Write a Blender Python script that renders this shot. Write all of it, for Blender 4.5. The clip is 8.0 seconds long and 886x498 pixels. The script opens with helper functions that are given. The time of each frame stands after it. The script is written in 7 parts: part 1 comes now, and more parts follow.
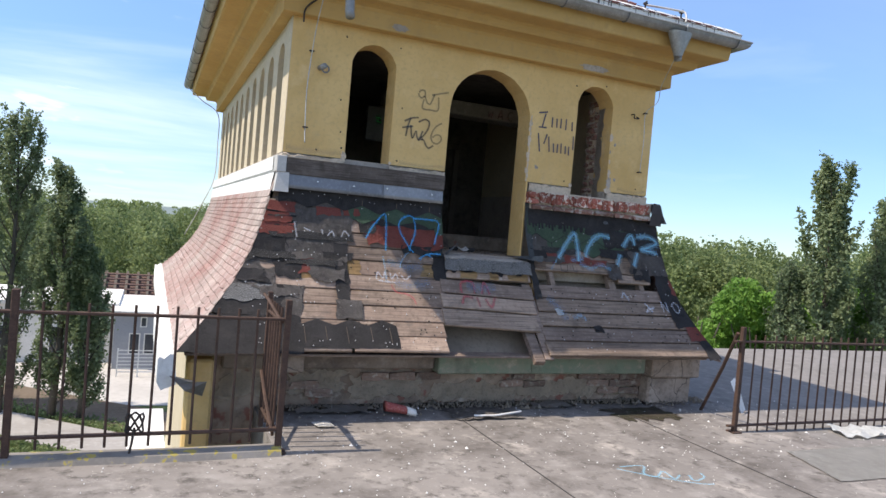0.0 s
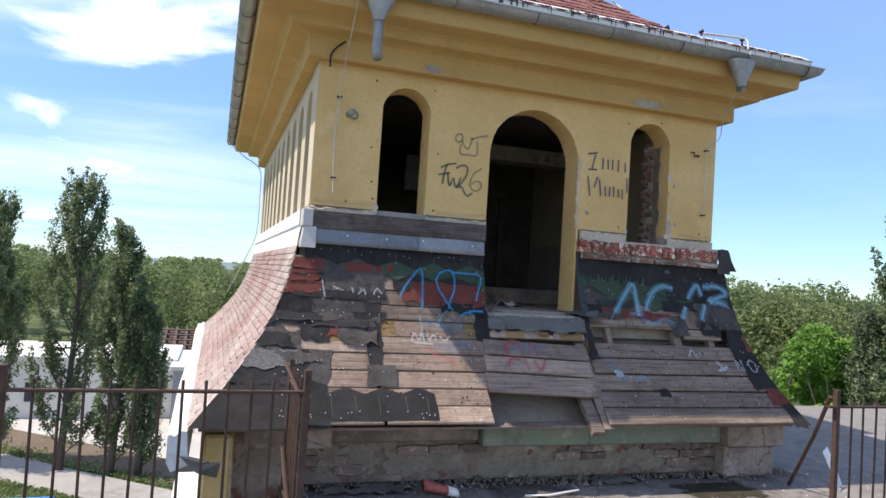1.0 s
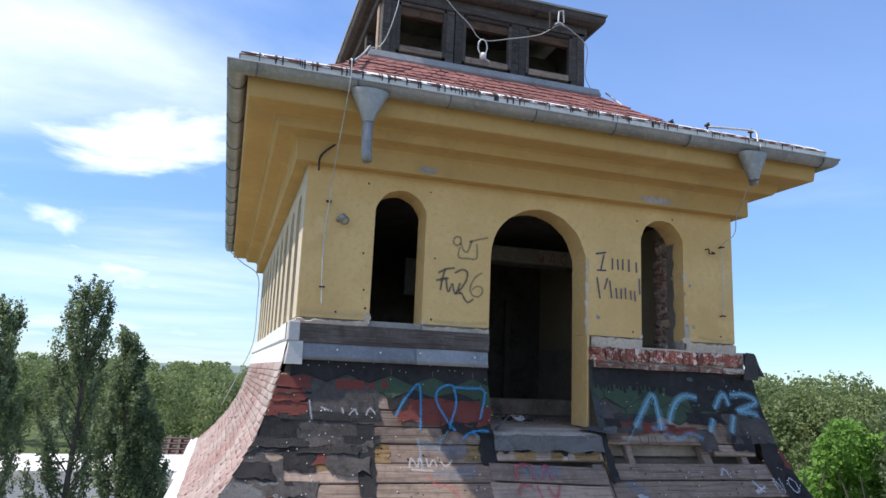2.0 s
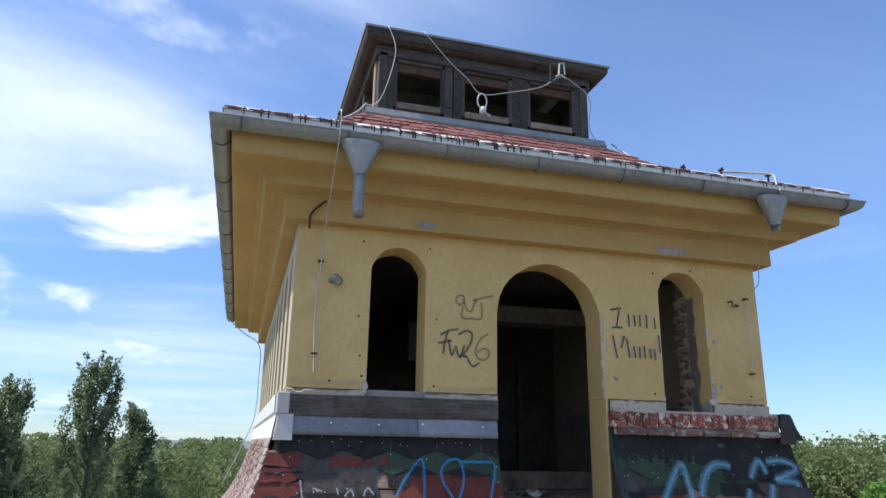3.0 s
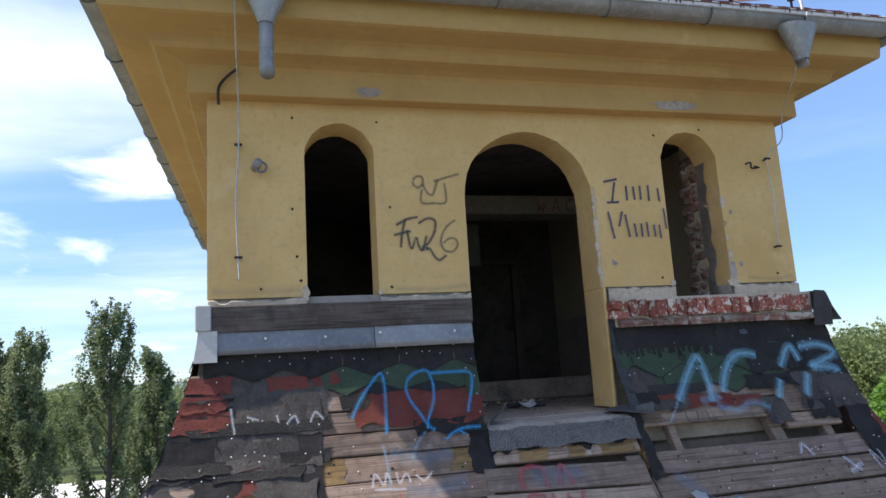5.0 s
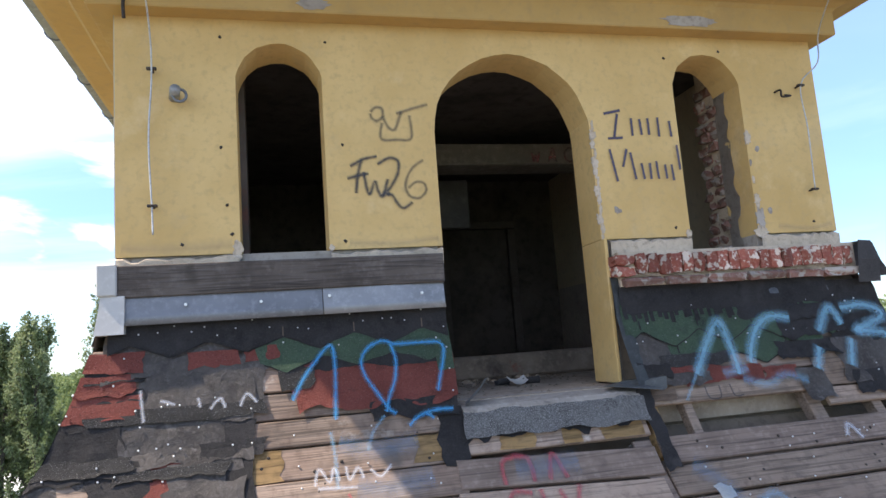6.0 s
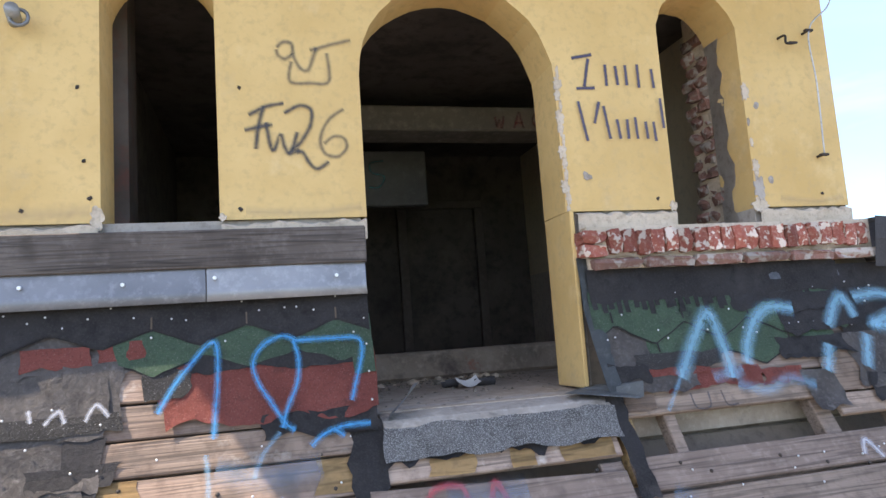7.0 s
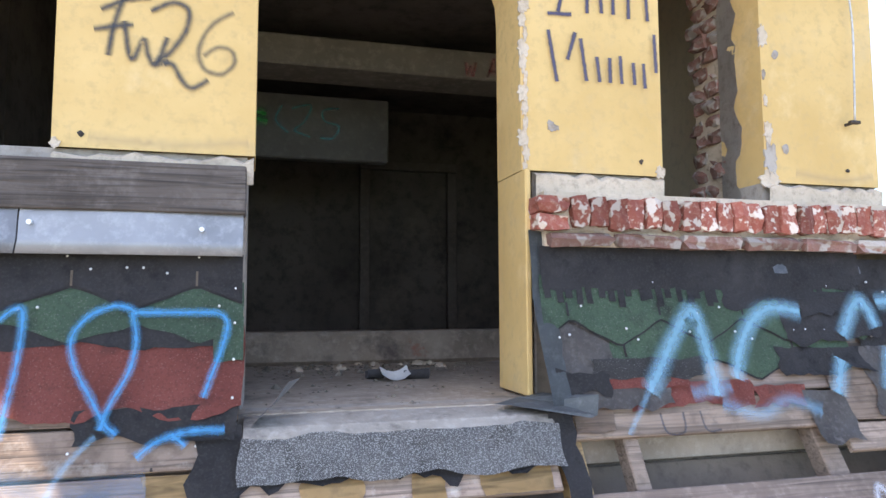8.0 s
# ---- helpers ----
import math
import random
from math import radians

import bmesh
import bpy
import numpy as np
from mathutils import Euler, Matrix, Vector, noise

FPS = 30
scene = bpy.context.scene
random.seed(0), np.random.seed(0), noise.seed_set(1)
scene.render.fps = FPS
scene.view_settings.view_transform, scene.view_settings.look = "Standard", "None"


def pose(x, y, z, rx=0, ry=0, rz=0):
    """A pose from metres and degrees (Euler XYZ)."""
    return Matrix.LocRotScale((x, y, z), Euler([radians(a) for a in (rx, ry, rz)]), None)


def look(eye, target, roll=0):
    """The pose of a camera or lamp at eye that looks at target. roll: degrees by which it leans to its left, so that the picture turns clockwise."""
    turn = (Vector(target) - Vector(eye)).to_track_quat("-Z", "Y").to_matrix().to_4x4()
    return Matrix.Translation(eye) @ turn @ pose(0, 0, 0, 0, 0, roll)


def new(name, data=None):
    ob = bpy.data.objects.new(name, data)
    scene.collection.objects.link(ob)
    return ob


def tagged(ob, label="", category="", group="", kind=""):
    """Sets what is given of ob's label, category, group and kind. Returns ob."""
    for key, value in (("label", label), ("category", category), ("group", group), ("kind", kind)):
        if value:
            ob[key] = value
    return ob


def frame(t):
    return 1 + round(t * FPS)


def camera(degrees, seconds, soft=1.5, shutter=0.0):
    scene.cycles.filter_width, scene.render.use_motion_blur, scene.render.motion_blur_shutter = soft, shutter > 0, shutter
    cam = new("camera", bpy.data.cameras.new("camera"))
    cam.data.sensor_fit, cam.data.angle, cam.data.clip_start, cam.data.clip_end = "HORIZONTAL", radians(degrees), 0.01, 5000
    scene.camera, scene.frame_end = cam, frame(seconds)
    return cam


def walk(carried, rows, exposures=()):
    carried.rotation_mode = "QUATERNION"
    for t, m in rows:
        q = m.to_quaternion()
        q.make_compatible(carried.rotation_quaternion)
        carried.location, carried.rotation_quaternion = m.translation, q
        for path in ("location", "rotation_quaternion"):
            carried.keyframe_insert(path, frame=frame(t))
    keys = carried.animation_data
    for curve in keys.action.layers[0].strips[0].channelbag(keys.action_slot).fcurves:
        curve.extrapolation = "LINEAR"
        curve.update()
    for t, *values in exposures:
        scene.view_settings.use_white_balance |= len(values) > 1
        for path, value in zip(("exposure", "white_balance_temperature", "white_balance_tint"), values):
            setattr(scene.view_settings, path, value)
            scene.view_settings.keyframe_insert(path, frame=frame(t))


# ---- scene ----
cam = camera(65.7, 8.0)
PATH = [
    (0, (-0.975, -5.946, 1.552), (-0.193, -4.106, 1.5), 5.0),
    (0.5, (-0.825, -5.672, 1.562), (-0.081, -3.815, 1.531), 5.2),
    (1, (-0.673, -5.475, 1.606), (-0.048, -3.577, 1.686), 3.7),
    (1.5, (-0.576, -5.289, 1.687), (0.017, -3.393, 1.916), 3.0),
    (3, (-0.287, -4.776, 1.754), (0.239, -2.926, 2.302), 1.0),
    (3.5, (-0.237, -4.64, 1.737), (0.27, -2.797, 2.324), -0.3),
    (4, (-0.098, -4.489, 1.691), (0.399, -2.625, 2.217), -1.6),
    (4.5, (0.126, -4.239, 1.688), (0.62, -2.347, 2.105), -2.9),
    (5, (0.293, -3.939, 1.681), (0.801, -2.033, 2.015), -3.4),
    (5.2, (0.355, -3.815, 1.694), (0.925, -1.923, 2.004), -3.5),
    (6.5, (0.901, -2.956, 1.584), (1.329, -1.02, 1.846), -4.6),
    (7, (1.089, -2.668, 1.634), (1.602, -0.75, 1.875), -4.0),
    (7.5, (1.341, -2.37, 1.62), (1.886, -0.459, 1.842), -2.3),
    (8, (1.521, -2.121, 1.66), (2.035, -0.195, 1.823), -0.2),
]
walk(cam, [(t, look(eye, target, roll)) for t, eye, target, roll in PATH],
     [(0.0, 0.58, 7000, 12), (0.8, 0.62, 6950, 12), (1.5, 0.58, 6700, 12), (3.0, 0.32, 6530, 11), (4.0, 0.30, 6600, 11), (5.0, 0.54, 6850, 12), (6.4, 1.38, 7400, 14), (7.2, 1.82, 7520, 15), (8.0, 2.14, 7560, 15)])

# ---- light ----
SUN_DIR = Vector((-0.68, 0.045, 1.0)).normalized()
world = bpy.data.worlds.new("sky")
scene.world = world
world.use_nodes = True
wn, wl = world.node_tree.nodes, world.node_tree.links
wn.clear()
sky = wn.new("ShaderNodeTexSky")
sky.sky_type = "NISHITA"
sky.sun_disc = False
sky.sun_elevation = math.asin(SUN_DIR.z)
sky.sun_rotation = math.atan2(SUN_DIR.x, SUN_DIR.y)
sky.altitude, sky.air_density, sky.dust_density, sky.ozone_density = 200, 1.0, 0.1, 3.0
geo = wn.new("ShaderNodeTexCoord")
sep = wn.new("ShaderNodeSeparateXYZ")
wl.new(geo.outputs["Generated"], sep.inputs[0])
lift = wn.new("ShaderNodeMath"); lift.operation = "ADD"; lift.inputs[1].default_value = 0.16
wl.new(sep.outputs["Z"], lift.inputs[0])
cx = wn.new("ShaderNodeMath"); cx.operation = "DIVIDE"
cy = wn.new("ShaderNodeMath"); cy.operation = "DIVIDE"
wl.new(sep.outputs["X"], cx.inputs[0]); wl.new(lift.outputs[0], cx.inputs[1])
wl.new(sep.outputs["Y"], cy.inputs[0]); wl.new(lift.outputs[0], cy.inputs[1])
comb = wn.new("ShaderNodeCombineXYZ")
wl.new(cx.outputs[0], comb.inputs[0]); wl.new(cy.outputs[0], comb.inputs[1])


def cloud_layer(scale, lo, hi, stretch, shift, detail=7.0):
    mp = wn.new("ShaderNodeMapping")
    mp.inputs["Scale"].default_value = stretch
    mp.inputs["Location"].default_value = shift
    wl.new(comb.outputs[0], mp.inputs[0])
    nz = wn.new("ShaderNodeTexNoise")
    nz.inputs["Scale"].default_value, nz.inputs["Detail"].default_value = scale, detail
    nz.inputs["Roughness"].default_value, nz.inputs["Distortion"].default_value = 0.55, 0.35
    wl.new(mp.outputs[0], nz.inputs["Vector"])
    rg = wn.new("ShaderNodeMapRange")
    rg.interpolation_type = "SMOOTHSTEP"
    rg.inputs["From Min"].default_value, rg.inputs["From Max"].default_value = lo, hi
    wl.new(nz.outputs["Fac"], rg.inputs["Value"])
    return rg.outputs[0]


wisps = cloud_layer(0.75, 0.33, 0.78, (0.55, 1.25, 1.0), (3.1, 1.7, 0.0))
puffs = cloud_layer(1.5, 0.50, 0.70, (1.0, 1.0, 1.0), (0.9, 5.6, 0.0))
# clouds gather in the sky west of the tower and thin out eastwards
west = wn.new("ShaderNodeMapRange")
west.interpolation_type = "SMOOTHSTEP"
west.inputs["From Min"].default_value, west.inputs["From Max"].default_value = 0.42, -0.05
west.inputs["To Min"].default_value = 0.06
wl.new(sep.outputs["X"], west.inputs["Value"])
amount = wn.new("ShaderNodeMath"); amount.operation = "MAXIMUM"
wl.new(wisps, amount.inputs[0]); wl.new(puffs, amount.inputs[1])
gathered = wn.new("ShaderNodeMath"); gathered.operation = "MULTIPLY"
wl.new(amount.outputs[0], gathered.inputs[0]); wl.new(west.outputs[0], gathered.inputs[1])
# the bank thins out towards the horizon
bank = wn.new("ShaderNodeMapRange")
bank.interpolation_type = "SMOOTHSTEP"
bank.inputs["From Min"].default_value, bank.inputs["From Max"].default_value = 0.02, 0.26
bank.inputs["To Min"].default_value = 0.4
wl.new(sep.outputs["Z"], bank.inputs["Value"])
banked = wn.new("ShaderNodeMath"); banked.operation = "MULTIPLY"
wl.new(gathered.outputs[0], banked.inputs[0]); wl.new(bank.outputs[0], banked.inputs[1])
cloudmix = wn.new("ShaderNodeMix"); cloudmix.data_type = "RGBA"
cloudmix.inputs["B"].default_value = (6.6, 7.2, 8.1, 1)
wl.new(banked.outputs[0], cloudmix.inputs["Factor"])
# the haze low down swallows some of the red
low = wn.new("ShaderNodeMapRange")
low.interpolation_type = "SMOOTHSTEP"
low.inputs["From Min"].default_value, low.inputs["From Max"].default_value = 0.0, 0.45
wl.new(sep.outputs["Z"], low.inputs["Value"])
hue = wn.new("ShaderNodeMix"); hue.data_type = "RGBA"
hue.inputs["A"].default_value, hue.inputs["B"].default_value = (0.47, 0.62, 0.83, 1), (0.92, 1.03, 1.21, 1)
wl.new(low.outputs[0], hue.inputs["Factor"])
tinted = wn.new("ShaderNodeMix"); tinted.data_type = "RGBA"; tinted.blend_type = "MULTIPLY"
tinted.inputs["Factor"].default_value = 1.0
wl.new(sky.outputs[0], tinted.inputs["A"]); wl.new(hue.outputs["Result"], tinted.inputs["B"])
wl.new(tinted.outputs["Result"], cloudmix.inputs["A"])
bg = wn.new("ShaderNodeBackground")
bg.inputs["Strength"].default_value = 0.15
wl.new(cloudmix.outputs["Result"], bg.inputs["Color"])
wl.new(bg.outputs[0], wn.new("ShaderNodeOutputWorld").inputs[0])

sun = new("sun", bpy.data.lights.new("sun", "SUN"))
sun.data.energy, sun.data.angle, sun.data.color = 3.7, radians(0.55), (1.0, 0.95, 0.87)
sun.matrix_world = look(SUN_DIR * 60, (0, 0, 0))

# ---- materials ----
def surface(name, cols, rough=0.8, metal=0.0, big=1.2, fine=14.0, bump=0.25, stretch=(1, 1, 1), spread=0.0, local=False,
            specks=None, grain=None, cracks=None, stains=(), spec=0.3, tabs=0.0):
    """A weathered surface: three colours mixed by two noises, fine relief, optional specks (colour, scale, share),
    wood grain (axis stretch) and cracks (scale, colour); spread varies the value from object to object,
    tabs from island to island of one mesh."""
    m = bpy.data.materials.new(name)
    m.use_nodes = True
    n, l = m.node_tree.nodes, m.node_tree.links
    b = n["Principled BSDF"]
    b.inputs["Metallic"].default_value = metal
    b.inputs["Specular IOR Level"].default_value = spec
    if local:
        src = n.new("ShaderNodeTexCoord").outputs["Object"]
    else:
        src = n.new("ShaderNodeNewGeometry").outputs["Position"]
    mp = n.new("ShaderNodeMapping")
    mp.inputs["Scale"].default_value = stretch
    l.new(src, mp.inputs[0])
    info = n.new("ShaderNodeObjectInfo")
    if local:
        off = n.new("ShaderNodeVectorMath"); off.operation = "SCALE"
        off.inputs[0].default_value = (37.0, 19.0, 53.0)
        l.new(info.outputs["Random"], off.inputs["Scale"])
        add = n.new("ShaderNodeVectorMath"); add.operation = "ADD"
        l.new(mp.outputs[0], add.inputs[0]); l.new(off.outputs[0], add.inputs[1])
        vec = add.outputs[0]
    else:
        vec = mp.outputs[0]

    def noise_at(scale, detail=6.0, rough_=0.6):
        t = n.new("ShaderNodeTexNoise")
        t.inputs["Scale"].default_value, t.inputs["Detail"].default_value, t.inputs["Roughness"].default_value = scale, detail, rough_
        l.new(vec, t.inputs["Vector"])
        return t.outputs["Fac"]

    def ramp(val, lo, hi):
        r = n.new("ShaderNodeMapRange")
        r.inputs["From Min"].default_value, r.inputs["From Max"].default_value = lo, hi
        l.new(val, r.inputs["Value"])
        return r.outputs[0]

    def mixed(f, a, c):
        x = n.new("ShaderNodeMix"); x.data_type = "RGBA"
        l.new(f, x.inputs["Factor"])
        for key, v in (("A", a), ("B", c)):
            if isinstance(v, tuple):
                x.inputs[key].default_value = (*v, 1)
            else:
                l.new(v, x.inputs[key])
        return x.outputs["Result"]

    nb, nf = noise_at(big, 8.0), noise_at(fine, 5.0, 0.65)
    col = mixed(ramp(nb, 0.38, 0.66), cols[0], cols[1])
    col = mixed(ramp(nf, 0.5, 0.78), col, cols[2])
    height = nf
    if grain:
        mg = n.new("ShaderNodeMapping")
        mg.inputs["Scale"].default_value = grain
        l.new(vec, mg.inputs[0])
        tg = n.new("ShaderNodeTexNoise")
        tg.inputs["Scale"].default_value, tg.inputs["Detail"].default_value = 6.0, 6.0
        tg.inputs["Distortion"].default_value = 1.1
        l.new(mg.outputs[0], tg.inputs["Vector"])
        dark = tuple(c * 0.34 for c in cols[0])
        col = mixed(ramp(tg.outputs["Fac"], 0.47, 0.72), col, dark)
        stain = noise_at(big * 2.3, 3.0)
        col = mixed(ramp(stain, 0.58, 0.80), col, dark)
        height = tg.outputs["Fac"]
    for sc, scale, lo, hi in stains:
        col = mixed(ramp(noise_at(scale, 9.0, 0.68), lo, hi), col, sc)
    if specks:
        sc, scale, share = specks
        col = mixed(ramp(noise_at(scale, 2.0), 1.0 - share, 1.0 - share + 0.05), col, sc)
    if cracks:
        sc, scale = cracks
        v = n.new("ShaderNodeTexVoronoi"); v.feature = "DISTANCE_TO_EDGE"
        v.inputs["Scale"].default_value = scale
        wob = n.new("ShaderNodeVectorMath"); wob.operation = "MULTIPLY_ADD"
        tw = n.new("ShaderNodeTexNoise"); tw.inputs["Scale"].default_value = scale * 2.5
        l.new(vec, tw.inputs["Vector"])
        wob.inputs[1].default_value = (0.35 / scale,) * 3
        l.new(tw.outputs["Color"], wob.inputs[0]); l.new(vec, wob.inputs[2])
        l.new(wob.outputs[0], v.inputs["Vector"])
        col = mixed(ramp(v.outputs["Distance"], 0.012, 0.0), col, sc)
    if tabs:
        hv = n.new("ShaderNodeHueSaturation")
        rv = n.new("ShaderNodeMapRange")
        rv.inputs["To Min"].default_value, rv.inputs["To Max"].default_value = 1 - tabs, 1 + tabs
        l.new(n.new("ShaderNodeNewGeometry").outputs["Random Per Island"], rv.inputs["Value"])
        l.new(rv.outputs[0], hv.inputs["Value"])
        l.new(col, hv.inputs["Color"])
        col = hv.outputs["Color"]
    if spread:
        hsv = n.new("ShaderNodeHueSaturation")
        r = n.new("ShaderNodeMapRange")
        r.inputs["To Min"].default_value, r.inputs["To Max"].default_value = 1 - spread, 1 + spread
        l.new(info.outputs["Random"], r.inputs["Value"])
        l.new(r.outputs[0], hsv.inputs["Value"])
        l.new(col, hsv.inputs["Color"])
        col = hsv.outputs["Color"]
    l.new(col, b.inputs["Base Color"])
    rr = n.new("ShaderNodeMapRange")
    rr.inputs["To Min"].default_value, rr.inputs["To Max"].default_value = max(rough - 0.15, 0.05), min(rough + 0.12, 1)
    l.new(nb, rr.inputs["Value"])
    l.new(rr.outputs[0], b.inputs["Roughness"])
    if bump:
        bp = n.new("ShaderNodeBump")
        bp.inputs["Strength"].default_value, bp.inputs["Distance"].default_value = bump, 0.01
        l.new(height, bp.inputs["Height"])
        l.new(bp.outputs[0], b.inputs["Normal"])
    return m


def leafy(name, a, c, dark):
    """Leaves: diffuse with some light passing through, colour varying from clump to clump."""
    m = bpy.data.materials.new(name)
    m.use_nodes = True
    n, l = m.node_tree.nodes, m.node_tree.links
    b = n["Principled BSDF"]
    b.inputs["Roughness"].default_value = 0.55
    b.inputs["Specular IOR Level"].default_value = 0.25
    g = n.new("ShaderNodeNewGeometry")
    t = n.new("ShaderNodeTexNoise"); t.inputs["Scale"].default_value = 0.35
    l.new(g.outputs["Position"], t.inputs["Vector"])
    x = n.new("ShaderNodeMix"); x.data_type = "RGBA"
    x.inputs["A"].default_value, x.inputs["B"].default_value = (*a, 1), (*c, 1)
    l.new(g.outputs["Random Per Island"], x.inputs["Factor"])
    y = n.new("ShaderNodeMix"); y.data_type = "RGBA"
    y.inputs["B"].default_value = (*dark, 1)
    r = n.new("ShaderNodeMapRange"); r.inputs["From Min"].default_value, r.inputs["From Max"].default_value = 0.4, 0.75
    l.new(t.outputs["Fac"], r.inputs["Value"]); l.new(r.outputs[0], y.inputs["Factor"])
    l.new(x.outputs["Result"], y.inputs["A"])
    l.new(y.outputs["Result"], b.inputs["Base Color"])
    tr = n.new("ShaderNodeBsdfTranslucent")
    l.new(y.outputs["Result"], tr.inputs["Color"])
    ms = n.new("ShaderNodeMixShader"); ms.inputs[0].default_value = 0.45
    l.new(b.outputs[0], ms.inputs[1]); l.new(tr.outputs[0], ms.inputs[2])
    l.new(ms.outputs[0], n["Material Output"].inputs[0])
    return m


def spray(name, col, soft=0.55, cover=0.92):
    """Spray paint whose edge thins out: opaque along the stroke's middle, dusty at its rim."""
    m = bpy.data.materials.new(name)
    m.use_nodes = True
    n, l = m.node_tree.nodes, m.node_tree.links
    b = n["Principled BSDF"]
    b.inputs["Base Color"].default_value = (*col, 1)
    b.inputs["Roughness"].default_value = 0.6
    uv = n.new("ShaderNodeUVMap"); uv.uv_map = "UVMap"
    sp = n.new("ShaderNodeSeparateXYZ"); l.new(uv.outputs[0], sp.inputs[0])
    d = n.new("ShaderNodeMath"); d.operation = "ABSOLUTE"; l.new(sp.outputs["Y"], d.inputs[0])
    g = n.new("ShaderNodeNewGeometry")
    t = n.new("ShaderNodeTexNoise"); t.inputs["Scale"].default_value, t.inputs["Detail"].default_value = 60.0, 4.0
    l.new(g.outputs["Position"], t.inputs["Vector"])
    a = n.new("ShaderNodeMath"); a.operation = "MULTIPLY_ADD"; a.inputs[1].default_value = 0.5
    l.new(t.outputs["Fac"], a.inputs[0]); l.new(d.outputs[0], a.inputs[2])
    r = n.new("ShaderNodeMapRange"); r.interpolation_type = "SMOOTHSTEP"
    r.inputs["From Min"].default_value, r.inputs["From Max"].default_value = 1.2, 1.2 - soft - 0.2
    r.inputs["To Max"].default_value = cover
    l.new(a.outputs[0], r.inputs["Value"])
    tp = n.new("ShaderNodeBsdfTransparent")
    ms = n.new("ShaderNodeMixShader")
    l.new(r.outputs[0], ms.inputs[0]); l.new(tp.outputs[0], ms.inputs[1]); l.new(b.outputs[0], ms.inputs[2])
    l.new(ms.outputs[0], n["Material Output"].inputs[0])
    return m


yellow = surface("yellow_plaster", [(0.73, 0.50, 0.215), (0.60, 0.39, 0.15), (0.55, 0.37, 0.165)], 0.85, big=1.6, fine=26, bump=0.12, stains=(((0.52, 0.40, 0.25), 1.4, 0.56, 0.82), ((0.80, 0.60, 0.32), 3.1, 0.56, 0.80), ((0.50, 0.36, 0.19), 11.0, 0.68, 0.86)))
cornice_paint = surface("cornice_plaster", [(0.55, 0.355, 0.135), (0.48, 0.30, 0.105), (0.44, 0.295, 0.125)], 0.85, big=1.1, fine=18, bump=0.1, stains=(((0.38, 0.25, 0.11), 1.7, 0.55, 0.82), ((0.62, 0.42, 0.17), 3.5, 0.58, 0.8)))
cream = surface("cream_plaster", [(0.56, 0.48, 0.35), (0.50, 0.42, 0.29), (0.40, 0.35, 0.27)], 0.9, big=2.0, fine=20, bump=0.2)
raw_plaster = surface("raw_plaster", [(0.44, 0.385, 0.33), (0.33, 0.28, 0.235), (0.24, 0.20, 0.165)], 0.95, big=3, fine=30, bump=0.5)
white_wall = surface("white_plaster", [(0.78, 0.76, 0.72), (0.70, 0.68, 0.62), (0.6, 0.58, 0.52)], 0.9, big=0.6, fine=6, bump=0.1)
# interior plaster: the dimness of the closed room is put into its colour
dim_wall = surface("dim_inside_plaster", [(0.115, 0.097, 0.083), (0.07, 0.059, 0.05), (0.045, 0.037, 0.032)], 0.95, big=1.5, fine=12, bump=0.3, stains=(((0.15, 0.125, 0.10), 1.3, 0.54, 0.7), ((0.04, 0.033, 0.03), 2.4, 0.54, 0.7)))
brick_mat = surface("brick", [(0.31, 0.095, 0.065), (0.24, 0.07, 0.05), (0.44, 0.27, 0.20)], 0.9, big=14, fine=60, bump=0.7, local=True, spread=0.35, specks=((0.56, 0.46, 0.38), 24, 0.47))
mortar = surface("mortar", [(0.66, 0.54, 0.41), (0.52, 0.42, 0.31), (0.37, 0.29, 0.22)], 0.95, big=6, fine=40, bump=0.8)
grey_wood = surface("grey_wood", [(0.385, 0.287, 0.218), (0.275, 0.198, 0.15), (0.165, 0.118, 0.09)], 0.85, big=2.2, fine=20, bump=0.5, spread=0.30, local=True, grain=(0.34, 7, 13), stains=(((0.14, 0.115, 0.095), 4.0, 0.57, 0.73),))
dark_wood = surface("dark_wood", [(0.25, 0.185, 0.148), (0.165, 0.12, 0.095), (0.30, 0.232, 0.19)], 0.85, big=3, fine=25, bump=0.35, spread=0.2, local=True, grain=(0.30, 7, 13))
warm_wood = surface("warm_wood", [(0.355, 0.262, 0.20), (0.245, 0.167, 0.126), (0.155, 0.105, 0.08)], 0.85, big=2.2, fine=20, bump=0.5, spread=0.30, local=True, grain=(0.34, 7, 13), stains=(((0.13, 0.105, 0.085), 4.0, 0.56, 0.72), ((0.46, 0.40, 0.34), 7.0, 0.60, 0.74)))
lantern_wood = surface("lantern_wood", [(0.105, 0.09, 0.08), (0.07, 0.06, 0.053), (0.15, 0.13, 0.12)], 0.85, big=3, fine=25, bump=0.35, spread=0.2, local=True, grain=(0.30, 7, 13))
lead = surface("lead_sheet", [(0.15, 0.155, 0.16), (0.11, 0.113, 0.118), (0.2, 0.205, 0.21)], 0.6, 0.2, big=5, fine=40, bump=0.1)
flap_lead = surface("bent_lead", [(0.115, 0.125, 0.125), (0.08, 0.086, 0.087), (0.17, 0.18, 0.18)], 0.6, 0.1, big=5, fine=40, bump=0.1)
old_brick = surface("old_brick", [(0.30, 0.15, 0.115), (0.21, 0.12, 0.095), (0.38, 0.31, 0.26)], 0.95, big=9, fine=40, bump=0.8, local=True, spread=0.3, specks=((0.42, 0.36, 0.31), 14, 0.48))
# beige backing, darkened in colour for the shade inside the gaps
hole_back = surface("shaded_backing", [(0.25, 0.20, 0.15), (0.18, 0.14, 0.105), (0.14, 0.11, 0.085)], 0.95, big=3, fine=25, bump=0.4)
